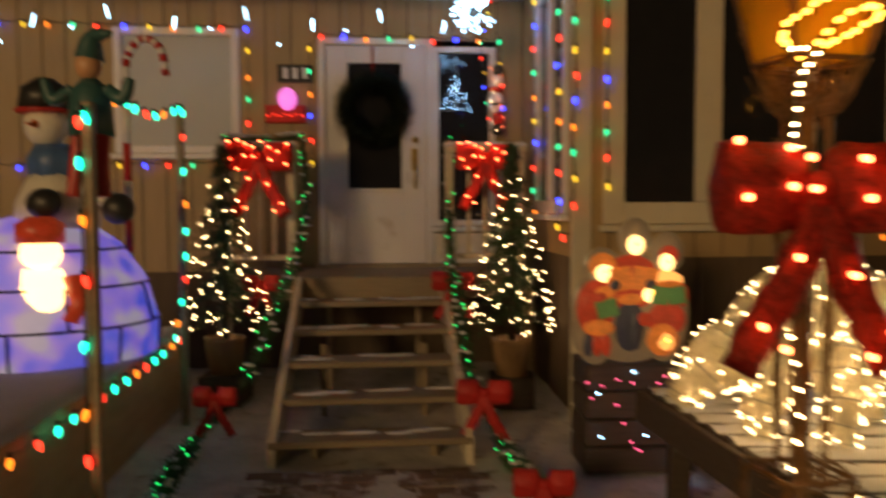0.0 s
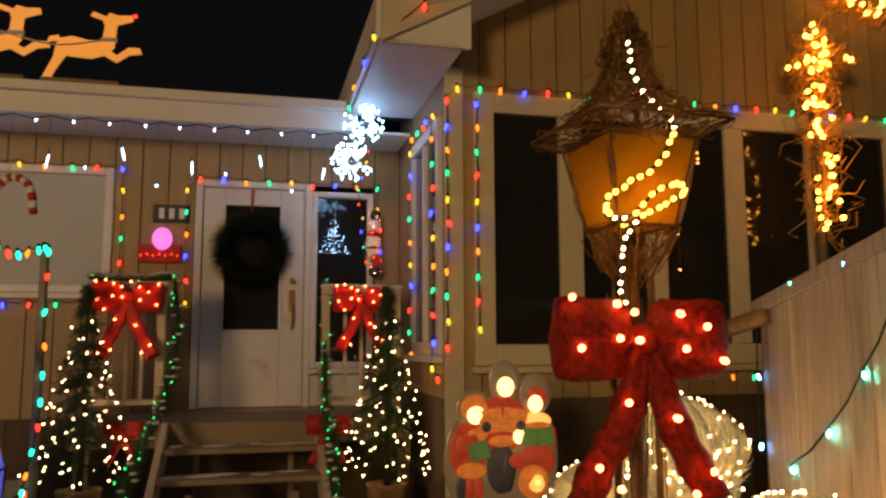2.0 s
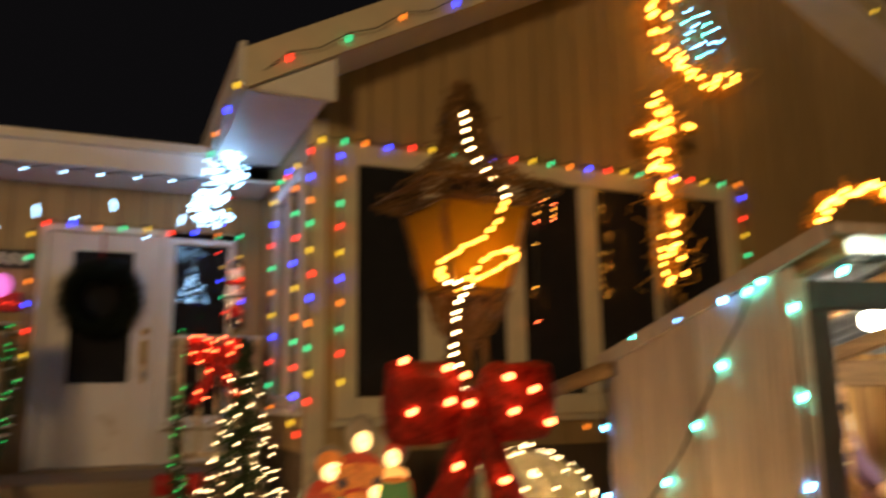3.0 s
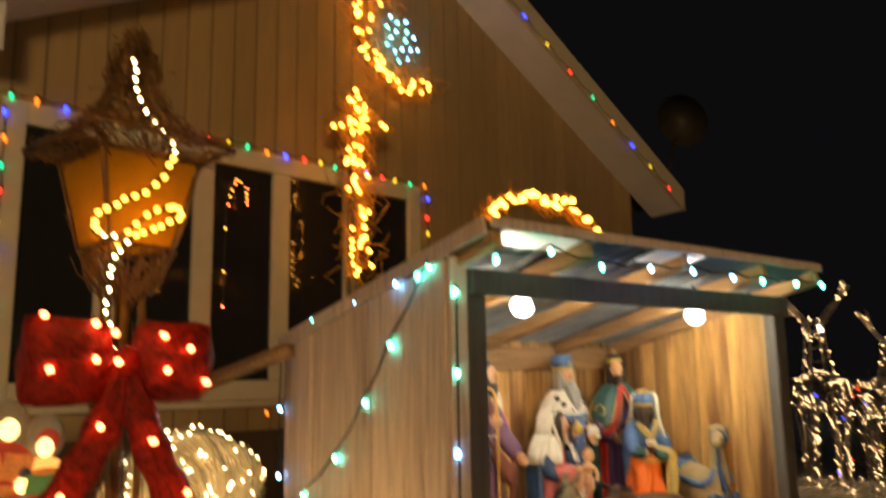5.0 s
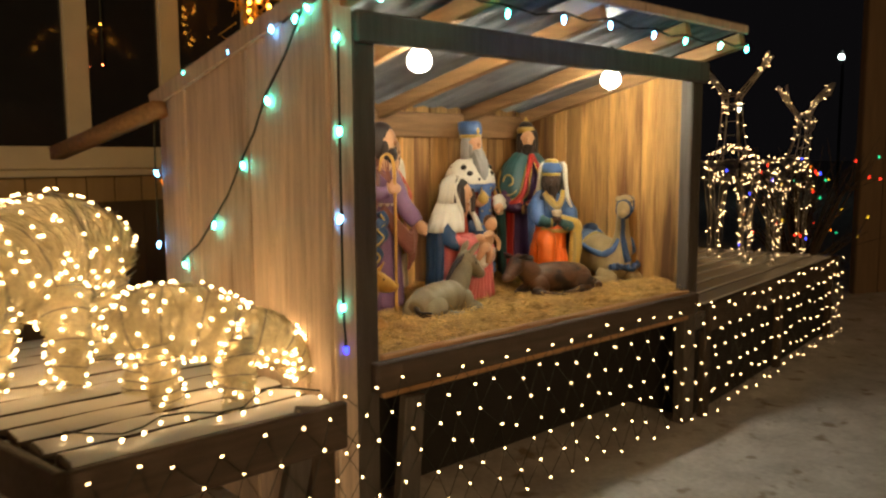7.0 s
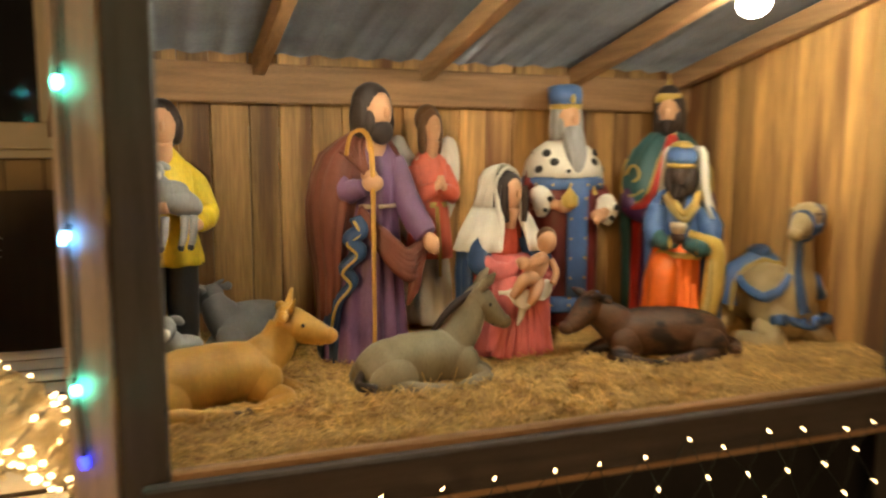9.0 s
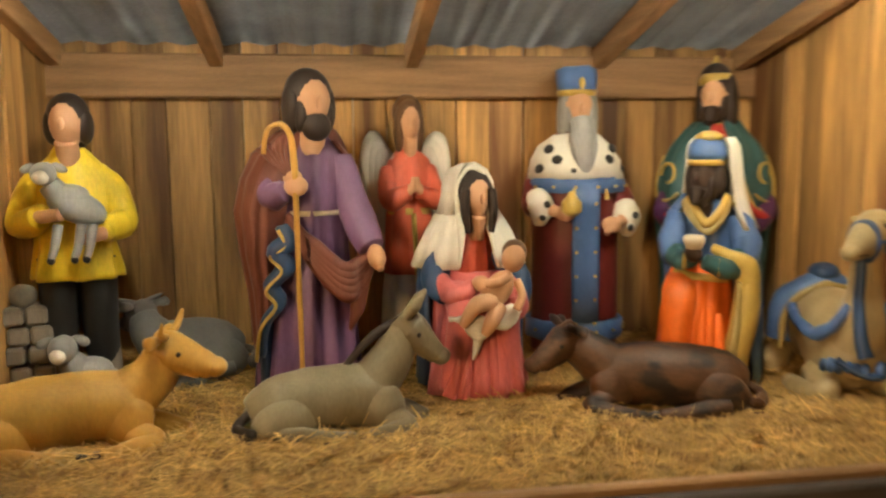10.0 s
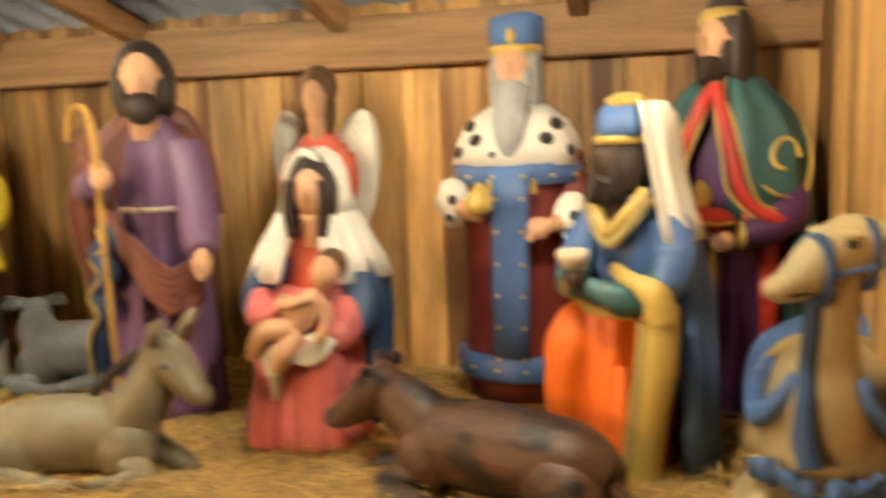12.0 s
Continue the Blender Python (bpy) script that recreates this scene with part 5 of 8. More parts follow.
def lying_animal(name, m, label, coat, L=0.5, H=0.17, neck=((0.36, 0, 0.12), (0.44, 0, 0.2), (0.47, -0.01, 0.27)), head_dir=(0.9, -0.2, -0.35), hs=1.0, horns=None, ears=0.05, muzzle=None, mane=None, belly=None, tail=True):
    """An animal lying with folded legs: rump at x = 0, head towards +x, front side towards -y."""
    f = Figure()
    f.limb([(0.0, 0.0, H * 0.42), (0.06, 0.0, H * 0.55), (L * 0.35, 0.0, H * 0.60), (L * 0.62, 0, H * 0.62), (L * 0.80, 0, H * 0.58), (L * 0.90, 0, H * 0.5)], [H * 0.30, H * 0.50, H * 0.55, H * 0.54, H * 0.48, H * 0.2], coat, 24, 20)
    f.blob((0.085, -0.05, H * 0.42), (0.10, 0.055, H * 0.42), coat, (0, -15, 12))
    f.blob((0.085, 0.05, H * 0.42), (0.10, 0.055, H * 0.42), coat, (0, -15, -12))
    f.blob((L * 0.78, -0.045, H * 0.45), (0.065, 0.05, H * 0.42), coat, (0, 20, 0))
    f.limb([(0.06, -0.085, 0.04), (0.16, -0.115, 0.028), (0.24, -0.12, 0.02)], [0.034, 0.024, 0.018], coat, 8, 10)
    f.limb([(L * 0.80, -0.06, 0.05), (L * 0.90, -0.10, 0.03), (L * 0.74, -0.12, 0.022), (L * 0.64, -0.12, 0.018)], [0.036, 0.03, 0.022, 0.016], coat, 12, 10)
    f.limb([(L * 0.84, 0.03, 0.06), (L * 1.02, 0.0, 0.03), (L * 1.1, -0.02, 0.02)], [0.034, 0.026, 0.018], coat, 8, 10)
    f.blob((0.25, -0.122, 0.018), (0.026, 0.018, 0.016), "dark", seg=10)
    f.blob((L * 0.63, -0.12, 0.018), (0.026, 0.018, 0.016), "dark", seg=10)
    n = [Vector(p) for p in neck]
    f.limb(n, [H * 0.46, H * 0.36, 0.045 * hs], coat, 14, 16)
    d = Vector(head_dir).normalized()
    top = n[-1]
    side = d.cross(Vector((0, 0, 1))).normalized()
    up = side.cross(d).normalized()
    f.limb([top - d * 0.03 * hs + up * 0.012, top + d * 0.02 * hs + up * 0.006, top + d * 0.075 * hs, top + d * 0.125 * hs - up * 0.004], [0.040 * hs, 0.052 * hs, 0.040 * hs, 0.028 * hs], coat, 12, 16)
    f.blob(top + d * 0.13 * hs, (0.029 * hs, 0.029 * hs, 0.026 * hs), muzzle or coat)
    f.limb([top + d * 0.10 * hs - up * 0.028 * hs - side * 0.02, top + d * 0.142 * hs - up * 0.012 * hs, top + d * 0.10 * hs - up * 0.028 * hs + side * 0.02], 0.004, "dark", 6, 6)
    for k in (-1, 1):
        f.blob(top + d * 0.045 * hs + side * k * 0.042 * hs + up * 0.018 * hs, 0.0075 * hs, "dark", seg=8)
        e = top + side * k * 0.04 * hs + up * 0.035 * hs - d * 0.012
        if ears > 0.06:
            f.limb([e, e + up * ears * 0.6 + side * k * 0.01, e + up * ears + side * k * 0.014], [0.013, 0.017, 0.004], coat, 8, 8)
        else:
            f.limb([e, e + side * k * ears * 0.7 - d * 0.006, e + side * k * ears - up * 0.01], [0.011, 0.018, 0.004], coat, 8, 8)
        if horns:
            h = top + side * k * 0.026 * hs + up * 0.045 * hs
            f.limb([h, h + side * k * 0.04 + up * 0.014, h + side * k * 0.06 + up * (0.05 if horns == "up" else 0.02)], [0.012, 0.010, 0.003], coat, 8, 8)
    if mane:
        f.limb([top + up * 0.05, n[1] + Vector((-0.05, 0, 0.06)), n[0] + Vector((-0.06, 0, H * 0.44))], [0.012, 0.014, 0.008], mane, 10, 8)
    if tail:
        f.limb([(0.0, 0.0, H * 0.5), (-0.04, -0.05, H * 0.4), (-0.015, -0.10, 0.05)], [0.014, 0.012, 0.024], "dark" if mane else coat, 10, 8)
    return f.place("statue", m, label, "animal statue", "animals lying in the straw")


man_with_staff()
seated_woman()
winged_figure()
grey_bearded_king()
caped_king()
kneeling_king()
shepherd()
lying_animal("cow", pose(2.27, 2.67, FLOOR, 0, 0, 16) @ SIZE, "tan plastic cow lying in the straw", "tan", 0.46, 0.17, ((0.33, 0, 0.10), (0.42, 0.0, 0.16), (0.455, 0.0, 0.225)), (0.85, -0.35, -0.28), 1.05, "up", 0.055)
lying_animal("donkey", pose(2.85, 2.71, FLOOR, 0, 0, 12) @ SIZE, "grey-brown plastic donkey lying in the straw", "donkey", 0.42, 0.155, ((0.30, 0, 0.10), (0.375, 0.0, 0.19), (0.405, 0.0, 0.265)), (0.72, -0.3, -0.62), 0.95, None, 0.075, "donkey", "dark")
lying_animal("ox", pose(4.03, 2.73, FLOOR, 0, 0, 165) @ SIZE @ Matrix.Diagonal((1, -1, 1, 1)), "dark brown plastic ox lying in the straw", "ox", 0.46, 0.165, ((0.36, 0, 0.11), (0.43, 0.0, 0.165), (0.47, 0.0, 0.195)), (0.8, -0.3, -0.5), 1.0, "dark", 0.06)
lying_animal("cow", pose(2.76, 3.33, FLOOR, 0, 0, 205) @ SIZE @ Matrix.Diagonal((1, -1, 1, 1)), "slate grey plastic cow lying against the back wall", "slate", 0.34, 0.17, ((0.24, 0, 0.11), (0.28, 0.02, 0.17), (0.29, 0.05, 0.215)), (0.25, 0.9, -0.35), 0.9, "side", 0.05)


def camel():
    f = Figure()
    f.limb([(0.42, 0.02, 0.10), (0.30, 0.01, 0.16), (0.16, 0, 0.19), (0.05, 0, 0.16), (-0.05, 0, 0.13), (-0.10, 0, 0.11)], [0.06, 0.11, 0.12, 0.12, 0.105, 0.05], "camel", 20, 20)
    f.blob((0.22, 0.0, 0.24), (0.11, 0.08, 0.07), "camel")
    f.limb([(-0.01, 0, 0.15), (-0.065, 0, 0.23), (-0.08, 0, 0.33), (-0.075, -0.005, 0.42), (-0.08, -0.01, 0.475)], [0.11, 0.072, 0.046, 0.038, 0.036], "camel", 20, 16)
    # head turned aside
    turn = pose(-0.08, -0.01, 0.0) @ pose(0, 0, 0, 0, 0, 36)
    h = lambda x, y, z: tuple(turn @ Vector((x + 0.08, y + 0.01, z)))
    f.limb([h(-0.07, -0.07, 0.492), h(-0.08, -0.035, 0.515), h(-0.085, 0.01, 0.502), h(-0.09, 0.06, 0.470), h(-0.092, 0.10, 0.452)], [0.030, 0.052, 0.046, 0.036, 0.024], "camel", 16, 16)
    f.blob(h(-0.092, 0.10, 0.455), (0.028, 0.028, 0.024), "camel")
    f.limb([h(-0.118, 0.06, 0.450), h(-0.115, 0.10, 0.447), h(-0.09, 0.122, 0.447)], 0.004, "dark", 8, 6)
    for k in (-1, 1):
        f.blob(h(-0.075 + 0.046 * k, -0.06, 0.538), (0.012, 0.014, 0.022), "camel", seg=8)
        f.blob(h(-0.083 + 0.042 * k, 0.0, 0.525), (0.011, 0.012, 0.010), "dark", seg=8)
        f.blob(h(-0.083 + 0.040 * k, 0.0, 0.538), (0.014, 0.018, 0.008), "camel", seg=8)
        f.limb([(0.0, 0.08 * k, 0.08), (-0.10, 0.10 * k, 0.05), (0.02, 0.13 * k, 0.03), (0.10, 0.13 * k, 0.025)], [0.05, 0.042, 0.03, 0.022], "camel", 12, 10)
        f.limb([(0.36, 0.08 * k, 0.08), (0.26, 0.14 * k, 0.05), (0.38, 0.15 * k, 0.03)], [0.06, 0.05, 0.03], "camel", 10, 10)
    # broad strap down the neck, breast band with tassels, reins back to the saddle
    f.limb([(-0.112, 0.022, 0.455), (-0.118, 0.026, 0.38), (-0.125, 0.03, 0.30), (-0.15, 0.03, 0.22), (-0.165, 0.02, 0.165)], [0.012, 0.015, 0.018, 0.020, 0.022], "navy", 18, 10)
    for k in (-1, 1):
        f.limb([(-0.10, 0.045 * k, 0.30), (-0.09, 0.085 * k, 0.235), (-0.03, 0.118 * k, 0.205), (0.08, 0.122 * k, 0.225), (0.18, 0.11 * k, 0.25)], [0.010, 0.016, 0.018, 0.018, 0.016], "blue", 18, 10)
        for q in range(6):
            f.blob((-0.165 + 0.012 * q, (0.02 + 0.018 * q) * k, 0.135 - 0.004 * (q % 2)), (0.014, 0.014, 0.020), ("blue", "navy")[q % 2], seg=8)
    f.limb([(-0.13, -0.085, 0.155), (-0.165, -0.03, 0.12), (-0.165, 0.03, 0.12), (-0.13, 0.085, 0.155)], 0.011, "navy", 14, 8)
    f.limb([(0.22, -0.13, 0.13), (0.22, -0.105, 0.24), (0.22, 0, 0.30), (0.22, 0.105, 0.24), (0.22, 0.13, 0.13)], [0.040, 0.05, 0.055, 0.05, 0.040], "blue", 20, 12)
    for dx in (-0.055, 0.055):
        f.limb([(0.22 + dx, -0.142, 0.11), (0.22 + dx, -0.12, 0.25), (0.22 + dx, 0, 0.315), (0.22 + dx, 0.12, 0.25), (0.22 + dx, 0.142, 0.11)], 0.010, "olive", 20, 8)
    f.blob((0.22, 0, 0.345), (0.05, 0.05, 0.03), "navy")
    for o in (0.018, -0.06):
        f.limb([h(-0.09 + 0.046 * math.cos(a), o + 0.02, 0.492 - (0.012 if o > 0 else -0.012) + 0.054 * math.sin(a)) for a in [q * math.pi / 6 for q in range(13)]], 0.007, "navy", 24, 6)
    f.limb([h(-0.133, -0.05, 0.49), h(-0.131, 0.03, 0.478)], 0.006, "blue", 6, 6)
    return f.place("statue", pose(4.362, 2.80, FLOOR - 0.01, 0, 0, 76) @ SIZE, "tan plastic camel with blue harness lying in the straw", "animal statue", "animals lying in the straw")


camel()

# ---- bulbs and light strings ----
def bulb_mesh(color, r, length, socket=True):
    """A small lit bulb hanging from its socket at the origin."""
    bm = bmesh.new()
    loft(bm, [(-length, 0, 0, r * 0.15, r * 0.15), (-length * 0.88, 0, 0, r * 0.6, r * 0.6), (-length * 0.55, 0, 0, r, r), (-length * 0.25, 0, 0, r * 0.85, r * 0.85), (-0.001, 0, 0, r * 0.55, r * 0.55)], 8, 0)
    if socket:
        loft(bm, [(-0.001, 0, 0, r * 0.62, r * 0.62), (length * 0.4, 0, 0, r * 0.6, r * 0.6)], 6, 1)
    return mesh_of(bm, "bulb_" + color, [LIT[color], WIRE])


MESHES = {}


def bulb(parent, p, color, size="c9", up=None):
    r, L = {"c9": (0.0145, 0.052), "c7": (0.0088, 0.030), "globe": (0.019, 0.036), "tiny": (0.0034, 0.010), "bead": (0.0052, 0.014), "mini": (0.0065, 0.018), "mid": (0.009, 0.027), "tube": (0.007, 0.11)}[size]
    key = (color, size)
    if key not in MESHES:
        MESHES[key] = bulb_mesh(color, r, L, size not in ("mini", "tiny", "bead"))
    ob = part("bulb", MESHES[key], None, parent)
    q = Vector((0, 0, -1)).rotation_difference(Vector(up)) if up is not None else Euler((random.uniform(-0.3, 0.3), random.uniform(-0.3, 0.3), 0)).to_quaternion()
    ob.matrix_local = Matrix.LocRotScale(Vector(p), q, None)
    return ob


def light_string(m, pts, colors, label, size="c9", group="light strings", wire=0.004, sag=0.02, out=None, name="light_string"):
    """A string of bulbs through the points, with its wire."""
    s = thing(name, m, label, "string lights", group)
    pts = [Vector(p) for p in pts]
    line = []
    for a, b in zip(pts, pts[1:]):
        line += [a + Vector((0, 0, 0.012)), (a + b) / 2 + Vector((0, 0, 0.012 - sag))]
    line.append(pts[-1] + Vector((0, 0, 0.012)))
    part("wire", tube(bmesh.new(), line, wire, 4), WIRE, s)
    for i, p in enumerate(pts):
        bulb(s, p, colors[i % len(colors)], size, out)
    return s


def spaced(keys, step):
    keys = [Vector(k) for k in keys]
    out, carry = [], 0.0
    for a, b in zip(keys, keys[1:]):
        L = (b - a).length
        d = carry
        while d <= L:
            p = a.lerp(b, d / L)
            out.append(p + Vector((random.uniform(-0.01, 0.01), 0, random.uniform(-0.012, 0.012))))
            d += step
        carry = d - L
    return out


MULTI = ["red", "yellow", "green", "orange", "blue"]
light_string(HOUSE, spaced([(-0.02, -0.05, 1.5), (-0.02, -0.05, 3.36), (3.95, -0.05, 3.36), (3.95, -0.05, 2.5)], 0.175), MULTI, "large multicoloured bulbs round the wing's window")
light_string(HOUSE, spaced([(0.20, -0.06, 3.25), (0.20, -0.06, 1.45)], 0.18), ["blue", "orange", "green", "red", "yellow"], "large multicoloured bulbs down the window's side")
light_string(HOUSE, spaced([(-0.06, 0.1, 1.28), (3.95, -0.06, 1.26)], 0.19), ["red", "blue", "orange", "green", "yellow"], "large multicoloured bulbs under the wing's window")
light_string(HOUSE, spaced([(-0.05, 0.30, 1.35), (-0.05, 0.30, 3.25), (-0.05, 1.15, 3.25), (-0.05, 1.15, 1.35)], 0.19), ["yellow", "blue", "red", "green", "orange"], "large multicoloured bulbs round the side window")
light_string(HOUSE, spaced([(-0.62, 0.9, 3.45), (-0.62, -0.5, 3.52), (-0.3, -0.54, 3.72), (RIDGE[0], -0.54, RIDGE[1] - 0.06), (8.1, -0.54, 3.70)], 0.45), ["green", "orange", "blue", "yellow", "red"], "large multicoloured bulbs along the gable edge", sag=0.04)
light_string(BACKWALL, spaced([(-1.92, -0.05, 1.9), (-1.92, -0.05, 3.0), (-0.22, -0.05, 2.98), (-0.20, -0.05, 2.2)], 0.2), ["yellow", "red", "blue", "orange", "green"], "large multicoloured bulbs round the front door")
light_string(BACKWALL, spaced([(-5.2, -0.05, 3.08), (-2.46, -0.05, 3.06), (-2.46, -0.05, 1.88), (-5.0, -0.05, 1.85)], 0.21), ["orange", "green", "red", "blue", "yellow"], "large multicoloured bulbs round the blind window")
light_string(HOUSE, spaced([(-0.45, 1.05, 2.2), (-0.5, 1.1, 2.8), (-0.35, 1.15, 3.4)], 0.12), ["red", "green", "blue", "yellow"], "multicoloured bulbs hanging in the entrance corner", "mid")

# white icicle lights under the eave
ice = thing("icicle_lights", HOUSE, "cool white icicle lights hanging from the eave", "string lights", "light strings")
part("wire", tube(bmesh.new(), [(-6.0 + 0.14 * i, 1.25, 3.31 - 0.03 * (i % 2)) for i in range(41)], 0.006, 4), WIRE, ice)
for i in range(21):
    u = -6.0 + 0.27 * i
    bulb(ice, (u, 1.25, 3.28), "cool", "mid")
    drop = (0.38, 0.22, 0.5, 0.3)[i % 4]
    part("wire", tube(bmesh.new(), [(u + 0.1, 1.27, 3.3), (u + 0.1, 1.27, 3.3 - drop)], 0.0025, 4), FRAMEWIRE, ice)
    bulb(ice, (u + 0.1, 1.27, 3.3 - drop), "cool", "tube" if i % 2 else "mid")


def snowflake(m, r, label):
    s = thing("snowflake_light", m, label, "light decoration", "lit snowflakes in the corner")
    for k in range(34):
        d = Vector((random.gauss(0, 1), random.gauss(0, 0.5), random.gauss(0, 1))).normalized()
        bm = bmesh.new()
        tube(bm, [(0, 0, 0), d * r * random.uniform(0.7, 1.0)], 0.003, 4)
        part("ray", bm, FRAMEWIRE, s)
        for t in (0.4, 0.65, 0.9):
            bulb(s, d * r * t + Vector((random.uniform(-1, 1), 0, random.uniform(-1, 1))) * 0.02, "cool", "mid")


snowflake(HOUSE @ pose(-0.47, 1.0, 3.34), 0.17, "cool white starburst snowflake light")
snowflake(HOUSE @ pose(-0.57, 1.0, 3.02), 0.17, "cool white starburst snowflake light")

# teal and ice-blue bulbs on the shed
TEAL = ["teal", "ice"]
X = lambda y: side_x(y, 1) - 0.03
light_string(Matrix(), [(2.192, 2.302, z) for z in (1.775, 1.484, 1.204, 0.916)] + [(2.200, 2.302, 0.775)], ["teal", "teal", "ice", "teal", "blue"], "teal and blue bulbs down the shed's corner", size="c7", wire=0.0042, group="teal strings on the shed")
light_string(Matrix(), [(X(y), y, z) for y, z in ((2.48, 1.85), (2.63, 1.835), (2.93, 1.787), (3.297, 1.742), (3.60, 1.617), (3.615, 1.34), (3.61, 1.03))], ["teal", "ice", "ice", "teal", "ice", "ice", "ice"], "teal and blue bulbs along the shed's roof edge", size="c7", wire=0.0042, group="teal strings on the shed")
light_string(Matrix(), [(X(y), y, z) for y, z in ((2.42, 1.88), (2.678, 1.598), (2.857, 1.376), (3.088, 1.144), (3.37, 0.962))], ["teal"], "teal bulbs on a cable slanting across the planks", size="c7", wire=0.0042, group="teal strings on the shed")
light_string(Matrix(), [(x, 2.07, z + 0.012) for x, z in ((2.19, 1.85), (2.45, 1.90), (2.72, 1.865), (3.01, 1.878), (3.29, 1.888), (3.59, 1.882), (3.83, 1.88), (4.13, 1.886), (4.37, 1.894))], ["teal", "teal", "teal", "ice", "ice", "ice", "teal", "teal", "teal"], "teal and blue bulbs hanging along the roof's front", size="c7", wire=0.0042, group="teal strings on the shed")


def net_lights(m, w, h, label, dx=0.125, dz=0.095, x0=0.0):
    n = thing("net_lights", m, label, "net lights", "warm white light nets")
    bm = bmesh.new()
    rows = int(h / dz)
    cols = int(w / dx)
    nodes = {}
    for j in range(rows + 1):
        for i in range(cols + 1):
            nodes[i, j] = Vector((x0 + (i + 0.5 * (j % 2)) * dx + random.uniform(-0.022, 0.022), random.uniform(-0.012, 0.004), h - j * dz + random.uniform(-0.02, 0.02)))
    for (i, j), p in nodes.items():
        for q in (nodes.get((i, j + 1)), nodes.get((i + (1 if j % 2 else -1), j + 1))):
            if q:
                tube(bm, [p, q], 0.0016, 3, 0, False)
        bulb(n, p, "net", "tiny", (random.uniform(-1, 1), -0.8, random.uniform(-0.6, 0.6)))
    part("net", bm, WIRE, n)
    return n


net_lights(pose(2.16, 2.245, 0.04), 2.25, 0.60, "warm white net lights over the shed's base")
net_lights(pose(1.34, 2.255, 0.06), 0.82, 0.50, "warm white net lights over the deck's edge", 0.13, 0.11)
net_lights(PLAT @ pose(0, -0.04, 0.03), 2.62, 0.57, "warm white net lights over the platform's front", 0.145, 0.11)
net_lights(PLAT @ pose(2.68, 0.0, 0.03, 0, 0, 90), 1.1, 0.57, "warm white net lights over the platform's end", 0.12, 0.1)
light_string(Matrix(), curve_pts([(1.38, 2.50, 0.62), (1.50, 2.35, 0.625), (1.66, 2.45, 0.62), (1.82, 2.34, 0.62), (2.00, 2.47, 0.625), (2.12, 2.34, 0.62)], 11), ["net"], "warm white bulbs lying loose on the snowy deck", "bead", wire=0.003, sag=0.0)


# ---- lit wire animals ----
def scatter(parent, path, radii, n, color, size="mini", rnd=None):
    """Bulbs over the skin of a tube."""
    pts = [Vector(p) for p in path]
    for k in range(n):
        t = rnd.uniform(0, len(pts) - 1.001)
        j = int(t)
        p, r = pts[j].lerp(pts[j + 1], t - j), radii[j] * (1 - t + j) + radii[j + 1] * (t - j)
        d = (pts[j + 1] - pts[j]).normalized()
        a = Vector((rnd.gauss(0, 1), rnd.gauss(0, 1), rnd.gauss(0, 1)))
        a = (a - d * a.dot(d)).normalized()
        bulb(parent, p + a * (r + (0.014 if color == "hot" else 0.004)), color, size, (d * rnd.uniform(-1, 1) + d.cross(a) * rnd.uniform(-1, 1) + a * 0.15).normalized() if color == "hot" else a)


def thread_skin(bm, path, radii, rnd, n):
    """Curled clear threads wound over a tube."""
    pts = [Vector(p) for p in path]
    for k in range(n):
        t = rnd.uniform(0, len(pts) - 1.001)
        j = int(t)
        p, r = pts[j].lerp(pts[j + 1], t - j), radii[j] * (1 - t + j) + radii[j + 1] * (t - j)
        d = (pts[j + 1] - pts[j]).normalized()
        a = Vector((rnd.gauss(0, 1), rnd.gauss(0, 1), rnd.gauss(0, 1)))
        a = (a - d * a.dot(d)).normalized()
        b = d.cross(a)
        s, u = rnd.uniform(0.02, 0.06), rnd.uniform(-1, 1)
        line = []
        for i in range(4):
            ang = (i - 1.5) * s / max(r, 0.03)
            line.append(p + d * (u * 0.02 * i + rnd.uniform(-0.008, 0.008)) + (a * math.cos(ang) + b * math.sin(ang)) * (r + rnd.uniform(-0.002, 0.010)))
        tube(bm, line, 0.0016, 3, 0, False)


